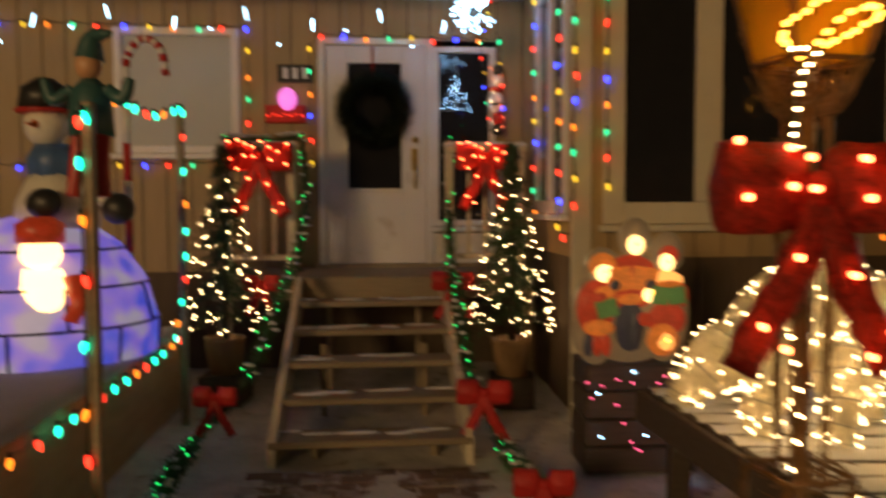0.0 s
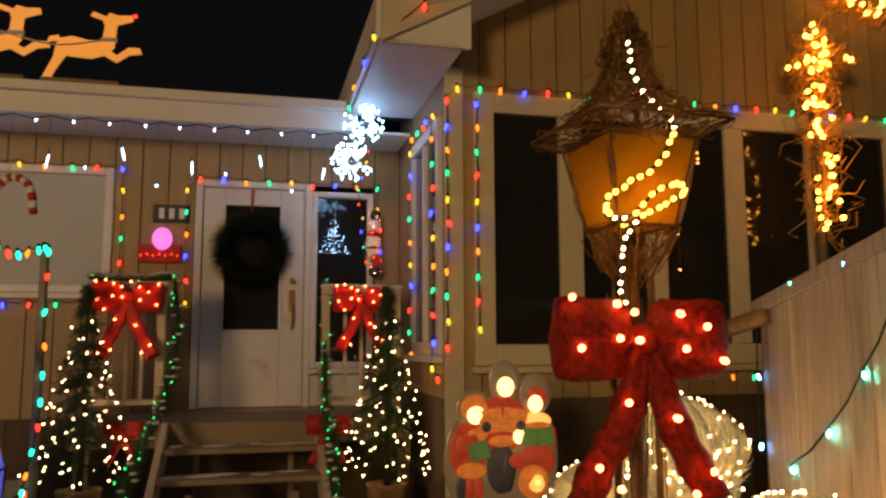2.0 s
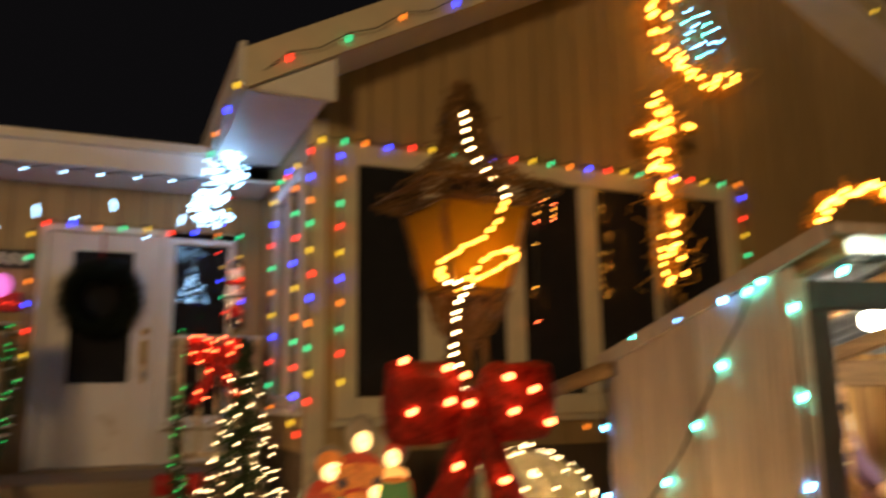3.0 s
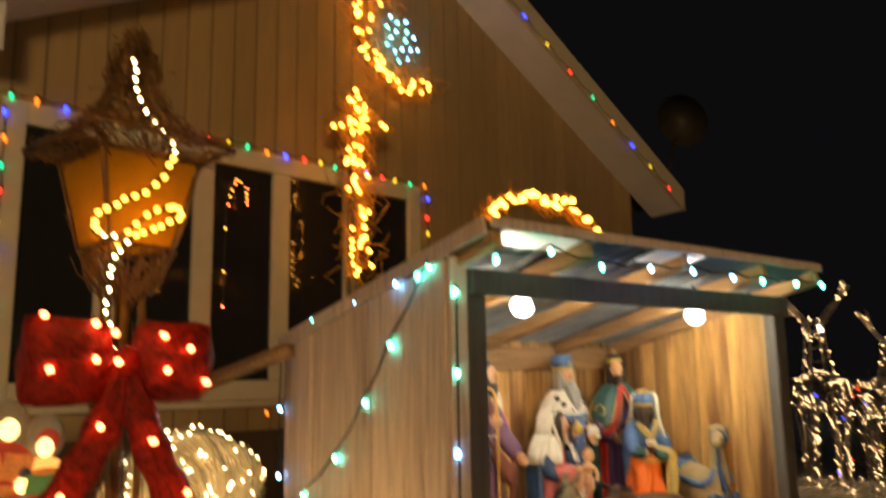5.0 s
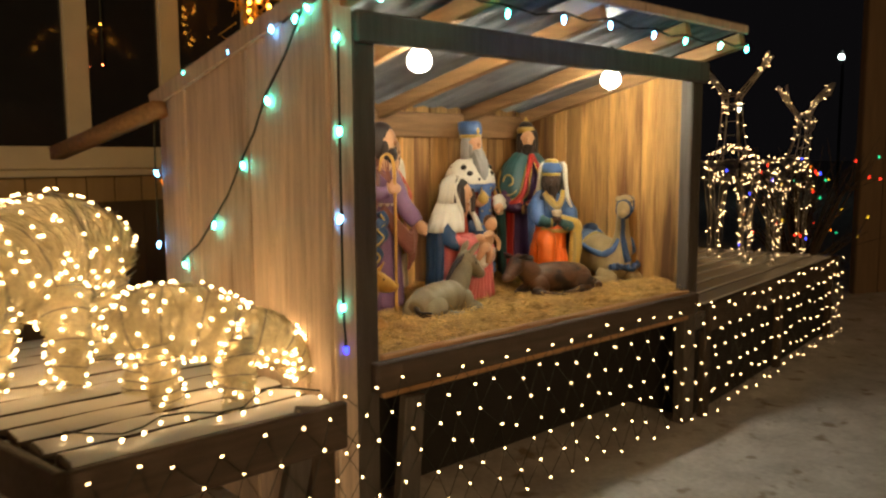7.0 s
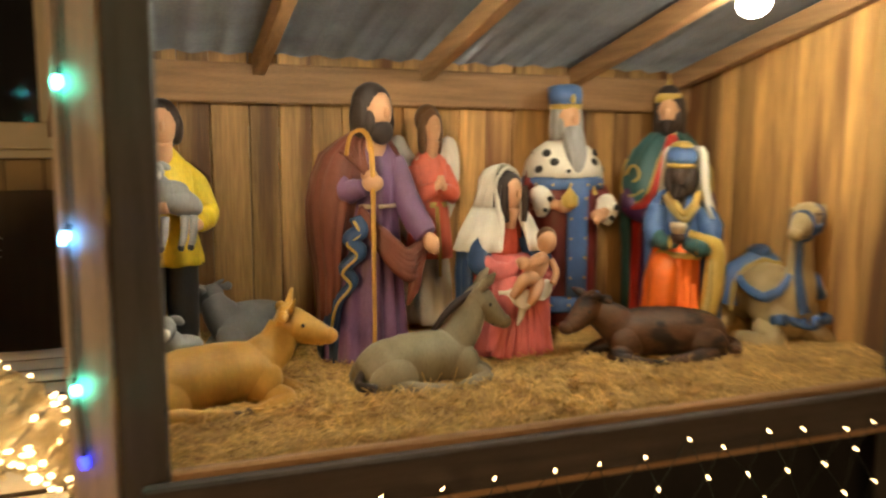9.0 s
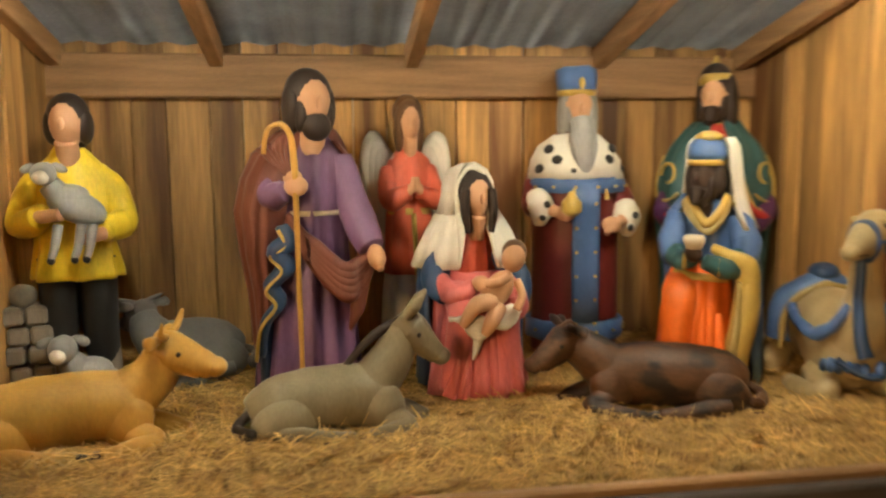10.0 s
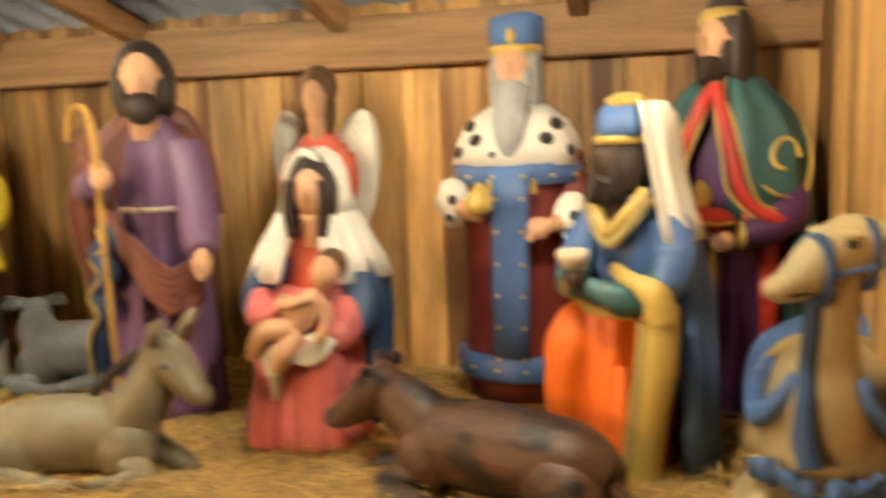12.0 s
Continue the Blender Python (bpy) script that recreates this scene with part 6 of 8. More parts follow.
def lit_bear(limbs, label, seed):
    """A bear of clear thread over a wire frame: limbs are (part name, path, radii, bulbs)."""
    rnd = random.Random(seed)
    bear = thing("lit_bear", Matrix(), label, "light sculpture", "lit bears on the deck")
    for name, path, radii, n in limbs:
        path = [Vector(p) for p in path]
        fine = curve_pts(path, 12)
        fr = [radii[min(int(i / 12 * (len(radii) - 1)), len(radii) - 2)] * (1 - (i / 12 * (len(radii) - 1) - min(int(i / 12 * (len(radii) - 1)), len(radii) - 2))) + radii[min(int(i / 12 * (len(radii) - 1)), len(radii) - 2) + 1] * (i / 12 * (len(radii) - 1) - min(int(i / 12 * (len(radii) - 1)), len(radii) - 2)) for i in range(13)]
        bm = bmesh.new()
        tube(bm, fine, [r * 0.96 for r in fr], 20)
        for v in bm.verts:
            v.co += Vector((noise.noise(v.co * 30), noise.noise(v.co * 30 + Vector((9, 0, 0))), noise.noise(v.co * 30 + Vector((0, 9, 0))))) * 0.012
        p = part(name, bm, ACRYL, bear, "clear spun-thread skin")
        bm = bmesh.new()
        thread_skin(bm, fine, fr, rnd, int(n * 9))
        tagged(part("thread", bm, ACRYL, p), kind="stuff")
        bm = bmesh.new()
        for i in range(0, 13, 3):
            d = (fine[min(i + 1, 12)] - fine[max(i - 1, 0)]).normalized()
            a = d.orthogonal().normalized()
            b = d.cross(a)
            tube(bm, [fine[i] + (a * math.cos(q) + b * math.sin(q)) * (fr[i] + 0.004) for q in [k * math.pi / 8 for k in range(17)]], 0.003, 5)
        part("frame_wire", bm, FRAMEWIRE, p)
        scatter(bear, fine, fr, int(n * 1.6), "hot", "bead", rnd)
        scatter(bear, fine, [r * 0.5 for r in fr], int(n * 0.35), "hot", "mini", rnd)
    return bear


lit_bear([
    ("body", [(1.82, 3.32, 0.98), (1.76, 3.31, 1.02), (1.59, 3.28, 1.05), (1.43, 3.20, 1.01), (1.31, 3.12, 0.96)], [0.09, 0.17, 0.222, 0.19, 0.13], 150),
    ("head", [(1.31, 3.11, 0.93), (1.19, 3.04, 0.935), (1.10, 3.0, 0.90), (1.0, 3.0, 0.79)], [0.13, 0.115, 0.10, 0.045], 60),
    ("front_leg", [(1.36, 3.12, 0.90), (1.35, 3.14, 0.75), (1.33, 3.16, 0.625)], [0.095, 0.06, 0.06], 26),
    ("front_leg", [(1.40, 3.30, 0.90), (1.39, 3.34, 0.75), (1.37, 3.36, 0.625)], [0.09, 0.055, 0.055], 14),
    ("rear_leg", [(1.58, 3.14, 0.90), (1.57, 3.05, 0.76), (1.54, 3.02, 0.625)], [0.105, 0.06, 0.06], 26),
    ("rear_leg", [(1.77, 3.34, 0.90), (1.79, 3.34, 0.75), (1.78, 3.30, 0.625)], [0.11, 0.062, 0.06], 26),
], "large lit bear of clear thread grazing on the deck", 3)
lit_bear([
    ("body", [(1.62, 2.77, 0.83), (1.70, 2.71, 0.86), (1.82, 2.64, 0.86), (1.94, 2.58, 0.82)], [0.06, 0.112, 0.120, 0.095], 70),
    ("head", [(1.94, 2.58, 0.82), (2.04, 2.53, 0.79), (2.11, 2.515, 0.73), (2.17, 2.50, 0.66)], [0.09, 0.085, 0.062, 0.030], 50),
    ("front_leg", [(1.93, 2.53, 0.79), (1.92, 2.49, 0.69), (1.90, 2.48, 0.622)], [0.06, 0.042, 0.044], 18),
    ("front_leg", [(1.95, 2.66, 0.79), (1.96, 2.68, 0.69), (1.96, 2.68, 0.622)], [0.055, 0.04, 0.04], 10),
    ("rear_leg", [(1.71, 2.65, 0.80), (1.72, 2.63, 0.69), (1.73, 2.62, 0.622)], [0.07, 0.046, 0.048], 18),
    ("rear_leg", [(1.72, 2.80, 0.80), (1.72, 2.82, 0.69), (1.71, 2.82, 0.622)], [0.06, 0.044, 0.044], 10),
], "small lit bear of clear thread nosing the deck", 5)


def wire_deer(m, label, seed):
    rnd = random.Random(seed)
    deer = thing("lit_deer", m, label, "light sculpture", "lit wire deer on the platform")
    limbs = [("body", [(-0.42, 0, 0.72), (-0.2, 0, 0.78), (0.15, 0, 0.76), (0.42, 0, 0.80)], [0.10, 0.15, 0.15, 0.10], 64),
             ("neck", [(-0.38, 0, 0.85), (-0.50, 0, 1.05), (-0.55, 0, 1.25)], [0.09, 0.065, 0.05], 14), ("head", [(-0.52, 0, 1.27), (-0.62, 0, 1.27), (-0.72, 0, 1.20)], [0.05, 0.055, 0.03], 7)]
    limbs += [("leg", [(x, y, 0.68), (x + 0.02, y, 0.35), (x, y, 0.0)], [0.07, 0.035, 0.03], 16) for x in (-0.3, 0.34) for y in (-0.09, 0.09)]
    limbs += [("antler", [(-0.52, 0.04 * k, 1.3), (-0.46, 0.12 * k, 1.45), (-0.52, 0.2 * k, 1.58)], [0.02, 0.016, 0.01], 7) for k in (-1, 1)]
    limbs += [("antler", [(-0.48, 0.1 * k, 1.42), (-0.62, 0.16 * k, 1.5), (-0.66, 0.18 * k, 1.6)], [0.014, 0.012, 0.008], 4) for k in (-1, 1)]
    for name, path, radii, n in limbs:
        bm = bmesh.new()
        fine = [Vector(p) for p in path]
        for k in range(6):
            a = k * math.pi / 3
            tube(bm, [p + Vector((0.4 * math.sin(a) * r, math.cos(a) * r, 0.9 * math.sin(a) * r)) for p, r in zip(fine, radii)], 0.0022, 4)
        for p, r in zip(fine, radii):
            tube(bm, [p + Vector((0.4 * math.sin(a) * r, math.cos(a) * r, 0.9 * math.sin(a) * r)) for a in [k * math.pi / 5 for k in range(11)]], 0.002, 4)
        tagged(part(name, bm, FRAMEWIRE, deer), kind="stuff")
        scatter(deer, fine, radii, n, "net", "tiny", rnd)


wire_deer(pose(6.66, 3.32, 0.62, 0, 0, 26) @ Matrix.Diagonal((1.0, 1.25, 0.93, 1)), "white wire deer strung with warm lights on the platform", 8)
wire_deer(pose(6.55, 2.90, 0.62, 0, 0, 188) @ Matrix.Diagonal((1.1, 1.0, 0.84, 1)), "white wire deer strung with warm lights on the platform's edge", 9)

# ---- needles, wreath, trees, garlands ----
def needles(bm, path, radius, n, rnd, L=0.05, w=0.0022, mat=0):
    """Flat needles sticking out all round a line."""
    pts = [Vector(p) for p in path]
    for k in range(n):
        t = rnd.uniform(0, len(pts) - 1.001)
        j = int(t)
        p = pts[j].lerp(pts[j + 1], t - j)
        d = (pts[j + 1] - pts[j]).normalized()
        a = Vector((rnd.gauss(0, 1), rnd.gauss(0, 1), rnd.gauss(0, 1)))
        a = (a - d * a.dot(d) * 0.6).normalized()
        s = d.cross(a)
        s = s.normalized() * w if s.length > 0.01 else Vector((w, 0, 0))
        b = p + a * radius * rnd.uniform(0.0, 0.5)
        e = b + (a + d * rnd.uniform(-0.3, 0.6)).normalized() * L * rnd.uniform(0.6, 1.2)
        v = [bm.verts.new(q) for q in (b - s, b + s, e + s * 0.4, e - s * 0.4)]
        bm.faces.new(v).material_index = mat
    return bm


def potted_tree(p, label):
    t = thing("potted_tree", pose(*p), label, "tree", "lit trees beside the stairs")
    part("stand", boxed((-0.16, -0.16, -0.22), (0.16, 0.16, -0.002)), DARKWOOD, t, "dark wooden block under the tub")
    bm = bmesh.new()
    loft(bm, [(0, 0, 0, 0.115, 0.115), (0.24, 0, 0, 0.145, 0.145), (0.27, 0, 0, 0.155, 0.155), (0.275, 0, 0, 0.13, 0.13), (0.25, 0, 0, 0.12, 0.12)], 20)
    part("tub", bm, POT, t)
    part("trunk", tube(bmesh.new(), [(0, 0, 0.2), (0.01, 0, 0.8), (0, 0, 1.6)], [0.025, 0.02, 0.006], 8), DARKWOOD, t)
    rnd = random.Random(11)
    bm = bmesh.new()
    tips = []
    for k in range(150):
        f = rnd.random() ** 0.8
        z = 0.36 + 1.3 * f
        a = rnd.uniform(0, 6.28)
        r = (0.34 * (1 - f) + 0.03) * rnd.uniform(0.75, 1.08)
        e = Vector((math.cos(a) * r, math.sin(a) * r, z - 0.10 * (1 - f) + rnd.uniform(-0.03, 0.03)))
        s = Vector((0, 0, z + 0.02))
        tube(bm, [s, s.lerp(e, 0.5) + Vector((0, 0, 0.015)), e], 0.003, 3, 0, False)
        needles(bm, [s.lerp(e, 0.2), s.lerp(e, 0.6), e], 0.02, 46, rnd, 0.048)
        tips.append((e, f))
    part("crown", bm, PINE, t, "sparse dark green needles")
    for k in range(96):
        f = 1 - math.sqrt(1 - (k + 0.5) / 97)
        a, r = k * 2.39996 + rnd.uniform(-0.3, 0.3), (0.33 * (1 - f) + 0.03) * rnd.uniform(0.86, 1.06)
        bulb(t, (math.cos(a) * r, math.sin(a) * r, 0.33 + 1.28 * f + rnd.uniform(-0.04, 0.04)), "warm", "bead")


potted_tree((-1.60, 6.0, 0.22), "potted fir tree with warm white lights on a block")
potted_tree((0.53, 6.0, 0.22), "potted fir tree with warm white lights on a block")

wr = thing("door_wreath", HOUSE @ pose(-1.365, 1.86, 2.35), "large dark evergreen wreath hanging on the door", "wreath")
bm = bmesh.new()
rnd = random.Random(2)
ring = [Vector((0.25 * math.cos(a), 0, 0.25 * math.sin(a))) for a in [k * math.pi / 20 for k in range(41)]]
needles(bm, ring, 0.13, 9000, rnd, 0.095, 0.0045)
tagged(part("needles", bm, PINEDARK, wr), kind="stuff")
part("hanger", tube(bmesh.new(), [(0, 0.02, 0.27), (0.0, 0.03, 0.56)], 0.008, 6), REDCLOTH, wr, "red ribbon hanger")


def garland(keys, label, n=1500, lights=26, r=0.045, color="mgreen"):
    rnd = random.Random(int(keys[0][0] * 100) + 500)
    g = thing("garland", Matrix(), label, "garland", "evergreen garlands by the stairs")
    line = curve_pts(keys, 60)
    bm = bmesh.new()
    tube(bm, line, 0.014, 5)
    needles(bm, line, r, n, rnd, 0.06, 0.003)
    tagged(part("greenery", bm, PINE, g), kind="stuff")
    bm = bmesh.new()
    for k in range(60):
        p = line[rnd.randrange(len(line))] + Vector((rnd.uniform(-0.05, 0.05), rnd.uniform(-0.05, 0.05), 0.035))
        blob(bm, p, (0.025, 0.025, 0.01), 0, None, 6)
    tagged(part("snow_dust", bm, SNOWTOP, g, "dabs of snow caught on the greens"), kind="stuff")
    for k in range(lights):
        p = line[int((k + 0.5) / lights * 60)]
        bulb(g, p + Vector((rnd.uniform(-0.05, 0.05), -0.03, rnd.uniform(0, 0.05))), color, "mini")


garland([(-1.10, 6.44, 1.98), (-1.06, 6.35, 1.5), (-1.09, 6.1, 1.05), (-1.05, 5.3, 0.75), (-1.10, 4.85, 0.42), (-1.38, 4.75, 0.08), (-1.32, 4.2, 0.05), (-1.20, 3.6, 0.05), (-1.1, 2.9, 0.05)], "snowy evergreen garland with green lights down the stairs", 3600, 44)
garland([(0.04, 6.58, 1.98), (0.05, 6.5, 1.5), (0.08, 6.2, 1.02), (0.17, 5.4, 0.78), (0.24, 4.9, 0.45), (0.42, 4.75, 0.08), (0.55, 4.3, 0.05), (0.74, 3.7, 0.05), (0.98, 3.0, 0.05)], "snowy evergreen garland with green lights down the stairs", 3600, 44)
garland([(-1.70, 6.31, 1.99), (-1.42, 6.36, 1.97), (-1.12, 6.40, 2.0)], "evergreen garland along the snowy rail", 900, 4)


# ---- red ribbon bows ----
def ribbon(bm, keys, w, n=16, thick=0.004):
    """A band of cloth of width w (along y) through points."""
    line = curve_pts(keys, n)
    rings = []
    for i, p in enumerate(line):
        d = (line[min(i + 1, n)] - line[max(i - 1, 0)]).normalized()
        s = Vector((0, 1, 0))
        q = d.cross(s).normalized() * thick
        f = 1 + 0.05 * math.sin(i * 2.3)
        rings.append([bm.verts.new(p + s * w * 0.5 * f + q), bm.verts.new(p - s * w * 0.5 * f + q), bm.verts.new(p - s * w * 0.5 * f - q), bm.verts.new(p + s * w * 0.5 * f - q)])
    ring_skin(bm, rings, 0)


def bow(m, s, label, lights=0, color="redhot", mat=REDCLOTH, group="red ribbon bows", seed=1):
    """Two full puffed loops, a knot and two broad tails."""
    b = thing("ribbon_bow", m, label, "bow", group)
    rnd = random.Random(seed)
    for k in (-1, 1):
        bm = bmesh.new()
        rows = [(0.0, 0.0, 0, 0.10, 0.10), (0.12, 0.0, -0.03, 0.16, 0.15), (0.20, 0.0, -0.05, 0.38, 0.24), (0.26, 0.0, -0.05, 0.46, 0.30), (0.55, 0.0, -0.06, 0.49, 0.34), (0.86, 0.0, -0.05, 0.49, 0.34), (1.00, 0.0, -0.03, 0.46, 0.31), (1.04, 0.02, -0.02, 0.38, 0.24), (1.06, 0.02, -0.02, 0.2, 0.12)]
        loft(bm, [tuple(q * s for q in r) for r in rows], 28, 0, 7, 0.06, Matrix(((0, 0, k, 0), (0, 1, 0, 0), (-1, 0, 0, 0), (0, 0, 0, 1))), 0.6 + k)
        for v in bm.verts:
            e = abs(v.co.x) / s
            # squared-off outer side, crumpled cloth
            v.co += Vector((noise.noise(v.co / s * 3.1) * 0.07, noise.noise(v.co / s * 3.1 + Vector((5, 0, 0))) * 0.09, noise.noise(v.co / s * 2.7 + Vector((0, 7, 0))) * 0.08)) * s * min(1, e * 2)
        bmesh.ops.recalc_face_normals(bm, faces=bm.faces[:])
        part("loop", bm, mat, b)
        bm = bmesh.new()
        line = curve_pts([(0.02 * k, -0.12, -0.05), (0.16 * k, -0.2, -0.55), (0.36 * k, -0.18, -1.05), (0.62 * k, -0.12, -1.5), (0.80 * k, -0.16, -1.85)], 14)
        rings = []
        for i, p in enumerate(line):
            w = (0.10 + 0.10 * min(1, i / 5)) * (1 + 0.12 * math.sin(i * 1.9 + k))
            d = (line[min(i + 1, 14)] - line[max(i - 1, 0)]).normalized()
            side = Vector((d.z, 0, -d.x)).normalized()
            ring = []
            for a, o in ((-1, -0.05), (-0.5, -0.12), (0, -0.06), (0.5, -0.12), (1, -0.05), (1, 0.03), (0, 0.04), (-1, 0.03)):
                end = 0.16 * (abs(a) - 0.5) if i == 14 else 0
                ring.append(bm.verts.new((p + side * w * a + d * end + Vector((0, o, 0))) * s))
            rings.append(ring)
        ring_skin(bm, rings, 0)
        bmesh.ops.recalc_face_normals(bm, faces=bm.faces[:])
        part("tail", bm, mat, b)
    bm = bmesh.new()
    blob(bm, (0, -0.14 * s, -0.03 * s), (0.17 * s, 0.2 * s, 0.2 * s))
    part("knot", bm, mat, b)
    spots = [(-0.92, 0.45, 0.27), (-0.42, 0.40, 0.3), (-0.18, 0.30, 0.26), (-0.88, -0.12, 0.36), (-0.40, 0.02, 0.38), (-0.16, -0.02, 0.3), (0.34, 0.30, 0.34), (0.64, 0.12, 0.42), (0.40, -0.14, 0.38), (0.86, -0.24, 0.36),
             (-0.30, -0.72, 0.34), (0.26, -0.90, 0.32), (-0.66, -1.42, 0.3), (0.74, -1.50, 0.3), (-0.42, -1.66, 0.3), (0.5, -1.74, 0.3), (0.10, 0.46, 0.3), (0.92, 0.40, 0.3), (-0.66, 0.5, 0.3), (-0.66, -0.4, 0.34)]
    for x, z, y in spots[:lights]:
        bulb(b, (x * s, -y * s, z * s), color, "mid" if s > 0.2 else "mini", (rnd.uniform(-0.4, 0.4), -1, rnd.uniform(-0.4, 0.4)))
    return b


REDTINSEL = material("red_tinsel_mesh", (0.36, 0.022, 0.010), 0.32, vary=0.8, scale=70, bump=1.0, fine=260, translucent=0.55)
bow(pose(0.815, 1.50, 1.485, 0, 0, 6), 0.150, "big red tinsel bow with glowing red bulbs on the lamp post", 16, "redhot", REDTINSEL)
bow(HOUSE @ pose(-2.23, 0.86, 1.86), 0.235, "red lit bow tied to the snowy porch rail", 20, "redhot")
bow(HOUSE @ pose(-0.50, 0.86, 1.86), 0.215, "red lit bow tied to the porch rail", 20, "redhot")
bow(pose(0.10, 6.12, 0.90), 0.15, "plain red velvet bow hanging at the stairs")
bow(pose(-1.36, 6.15, 0.88), 0.13, "plain red velvet bow hanging at the stairs")
bow(pose(0.32, 4.78, 0.38), 0.15, "plain red velvet bow low on the garland")
bow(pose(0.58, 3.72, 0.22), 0.13, "plain red velvet bow lying on the garland")
bow(pose(-1.24, 4.70, 0.36), 0.12, "plain red velvet bow low on the garland")


# ---- lit lamp post ----
def twig_wrap(bm, a, b, n, rnd, r=0.0035, spread=0.02):
    a, b = Vector(a), Vector(b)
    for k in range(n):
        o1 = Vector((rnd.gauss(0, spread), rnd.gauss(0, spread), rnd.gauss(0, spread)))
        o2 = Vector((rnd.gauss(0, spread), rnd.gauss(0, spread), rnd.gauss(0, spread)))
        t0, t1 = sorted((rnd.random(), rnd.random()))
        if t1 - t0 < 0.2:
            t1 = min(1, t0 + 0.3)
        tube(bm, [a.lerp(b, t0) + o1, a.lerp(b, (t0 + t1) / 2) + (o1 + o2) * 0.8, a.lerp(b, t1) + o2], r * rnd.uniform(0.5, 1.0), 4, 0, False)


def lamp_post(m):
    L = thing("street_lantern", m, "tall twig-wrapped yard lantern with amber panes and rope lights", "lantern")
    rnd = random.Random(21)
    corner = lambda h: [(h, h), (-h, h), (-h, -h), (h, -h)]
    part("post", tube(bmesh.new(), [(0, 0, 0), (0, 0, 1.62)], 0.014, 8), TWIG, L)
    for x, y in corner(0.026):
        bm = bmesh.new()
        tube(bm, [(x, y, 0.98), (x, y, 1.60)], 0.003, 5)
        twig_wrap(bm, (x, y, 0.98), (x, y, 1.60), 16, rnd, 0.0018, 0.006)
        tagged(part("post_twig", bm, TWIG, L, "gold twig wrapping"), kind="stuff")
    bm = bmesh.new()
    for x, y in corner(0.068):
        tube(bm, [(x, y, 0.0), (x * 0.9, y * 0.9, 1.0)], 0.0045, 5)
        twig_wrap(bm, (x, y, 0.02), (x * 0.9, y * 0.9, 1.0), 34, rnd, 0.002, 0.012)
    for a, b in zip(corner(0.063), corner(0.063)[1:] + corner(0.063)[:1]):
        for z in (0.02, 0.35, 0.68, 1.0):
            tube(bm, [(a[0], a[1], z), (b[0], b[1], z)], 0.0045, 5)
            twig_wrap(bm, (a[0], a[1], z), (b[0], b[1], z), 12, rnd, 0.002, 0.010)
        for z in range(9):
            twig_wrap(bm, (a[0], a[1], 0.1 * z + 0.05), (b[0], b[1], 0.1 * z + 0.16), 2, rnd, 0.0016, 0.012)
    tagged(part("base", bm, TWIG, L, "gold twig wrapped pedestal"), kind="stuff")
    rings = [(1.590, 0.022), (1.695, 0.062), (1.860, 0.093), (1.886, 0.140), (1.915, 0.088), (1.965, 0.048), (2.02, 0.028), (2.05, 0.034), (2.09, 0.018), (2.122, 0.005)]
    bm = bmesh.new()
    for (z0, h0), (z1, h1) in zip(rings, rings[1:]):
        c0, c1 = corner(h0), corner(h1)
        for k in range(4):
            a, b = (*c0[k], z0), (*c1[k], z1)
            tube(bm, [a, b], 0.003, 5)
            twig_wrap(bm, a, b, 9, rnd, 0.0018, 0.005)
            e = (*c1[(k + 1) % 4], z1)
            tube(bm, [b, e], 0.003, 5)
            twig_wrap(bm, b, e, 10, rnd, 0.0018, 0.006)
            if z0 > 1.85 or z1 < 1.70:
                f = (*c0[(k + 1) % 4], z0)
                for t in (0.12, 0.3, 0.5, 0.7, 0.88):
                    twig_wrap(bm, Vector(a).lerp(Vector(f), t), Vector(b).lerp(Vector(e), t), 5, rnd, 0.0016, 0.009)
                twig_wrap(bm, a, e, 4, rnd, 0.0016, 0.008)
                twig_wrap(bm, f, b, 4, rnd, 0.0016, 0.008)
    tagged(part("cage", bm, TWIG, L, "gold twig wrapped lantern frame and roof"), kind="stuff")
    for k in range(4):
        bm = bmesh.new()
        c0, c1 = corner(0.059), corner(0.089)
        a, b = c0[k], c0[(k + 1) % 4]
        c, d = c1[(k + 1) % 4], c1[k]
        vs = [bm.verts.new((a[0], a[1], 1.698)), bm.verts.new((b[0], b[1], 1.698)), bm.verts.new((c[0], c[1], 1.856)), bm.verts.new((d[0], d[1], 1.856))]
        bm.faces.new(vs)
        bmesh.ops.solidify(bm, geom=bm.faces[:], thickness=0.002)
        part("pane", bm, AMBERPANE, L, "glowing amber film pane")
    # rope of bulbs: down from the cap in an S over the front pane, then down the post
    s = curve_pts([(-0.04, -0.075, 2.03), (-0.035, -0.075, 1.985), (-0.012, -0.085, 1.93), (0.02, -0.11, 1.88), (0.022, -0.105, 1.84), (-0.012, -0.10, 1.79), (-0.058, -0.092, 1.762), (-0.095, -0.085, 1.733), (-0.10, -0.08, 1.705), (-0.055, -0.082, 1.701), (-0.008, -0.088, 1.743), (0.04, -0.09, 1.768), (0.055, -0.09, 1.75), (0.018, -0.085, 1.724), (-0.025, -0.08, 1.707), (-0.052, -0.07, 1.67), (-0.058, -0.06, 1.625), (-0.055, -0.05, 1.57)], 46)
    part("rope", tube(bmesh.new(), s, 0.003, 5), WIRE, L)
    for i, p in enumerate(s):
        bulb(L, p + Vector((rnd.uniform(-0.003, 0.003), 0, rnd.uniform(-0.003, 0.003))), "gold" if 1.70 < p.z < 1.86 else "warm", "bead" if 1.70 < p.z < 1.86 else "tiny", (0, -1, 0.2))
    for i in range(13):
        bulb(L, (-0.045 + 0.012 * math.sin(i * 0.8), -0.044, 1.55 - i * 0.044), "warm", "tiny", (0, -1, 0))
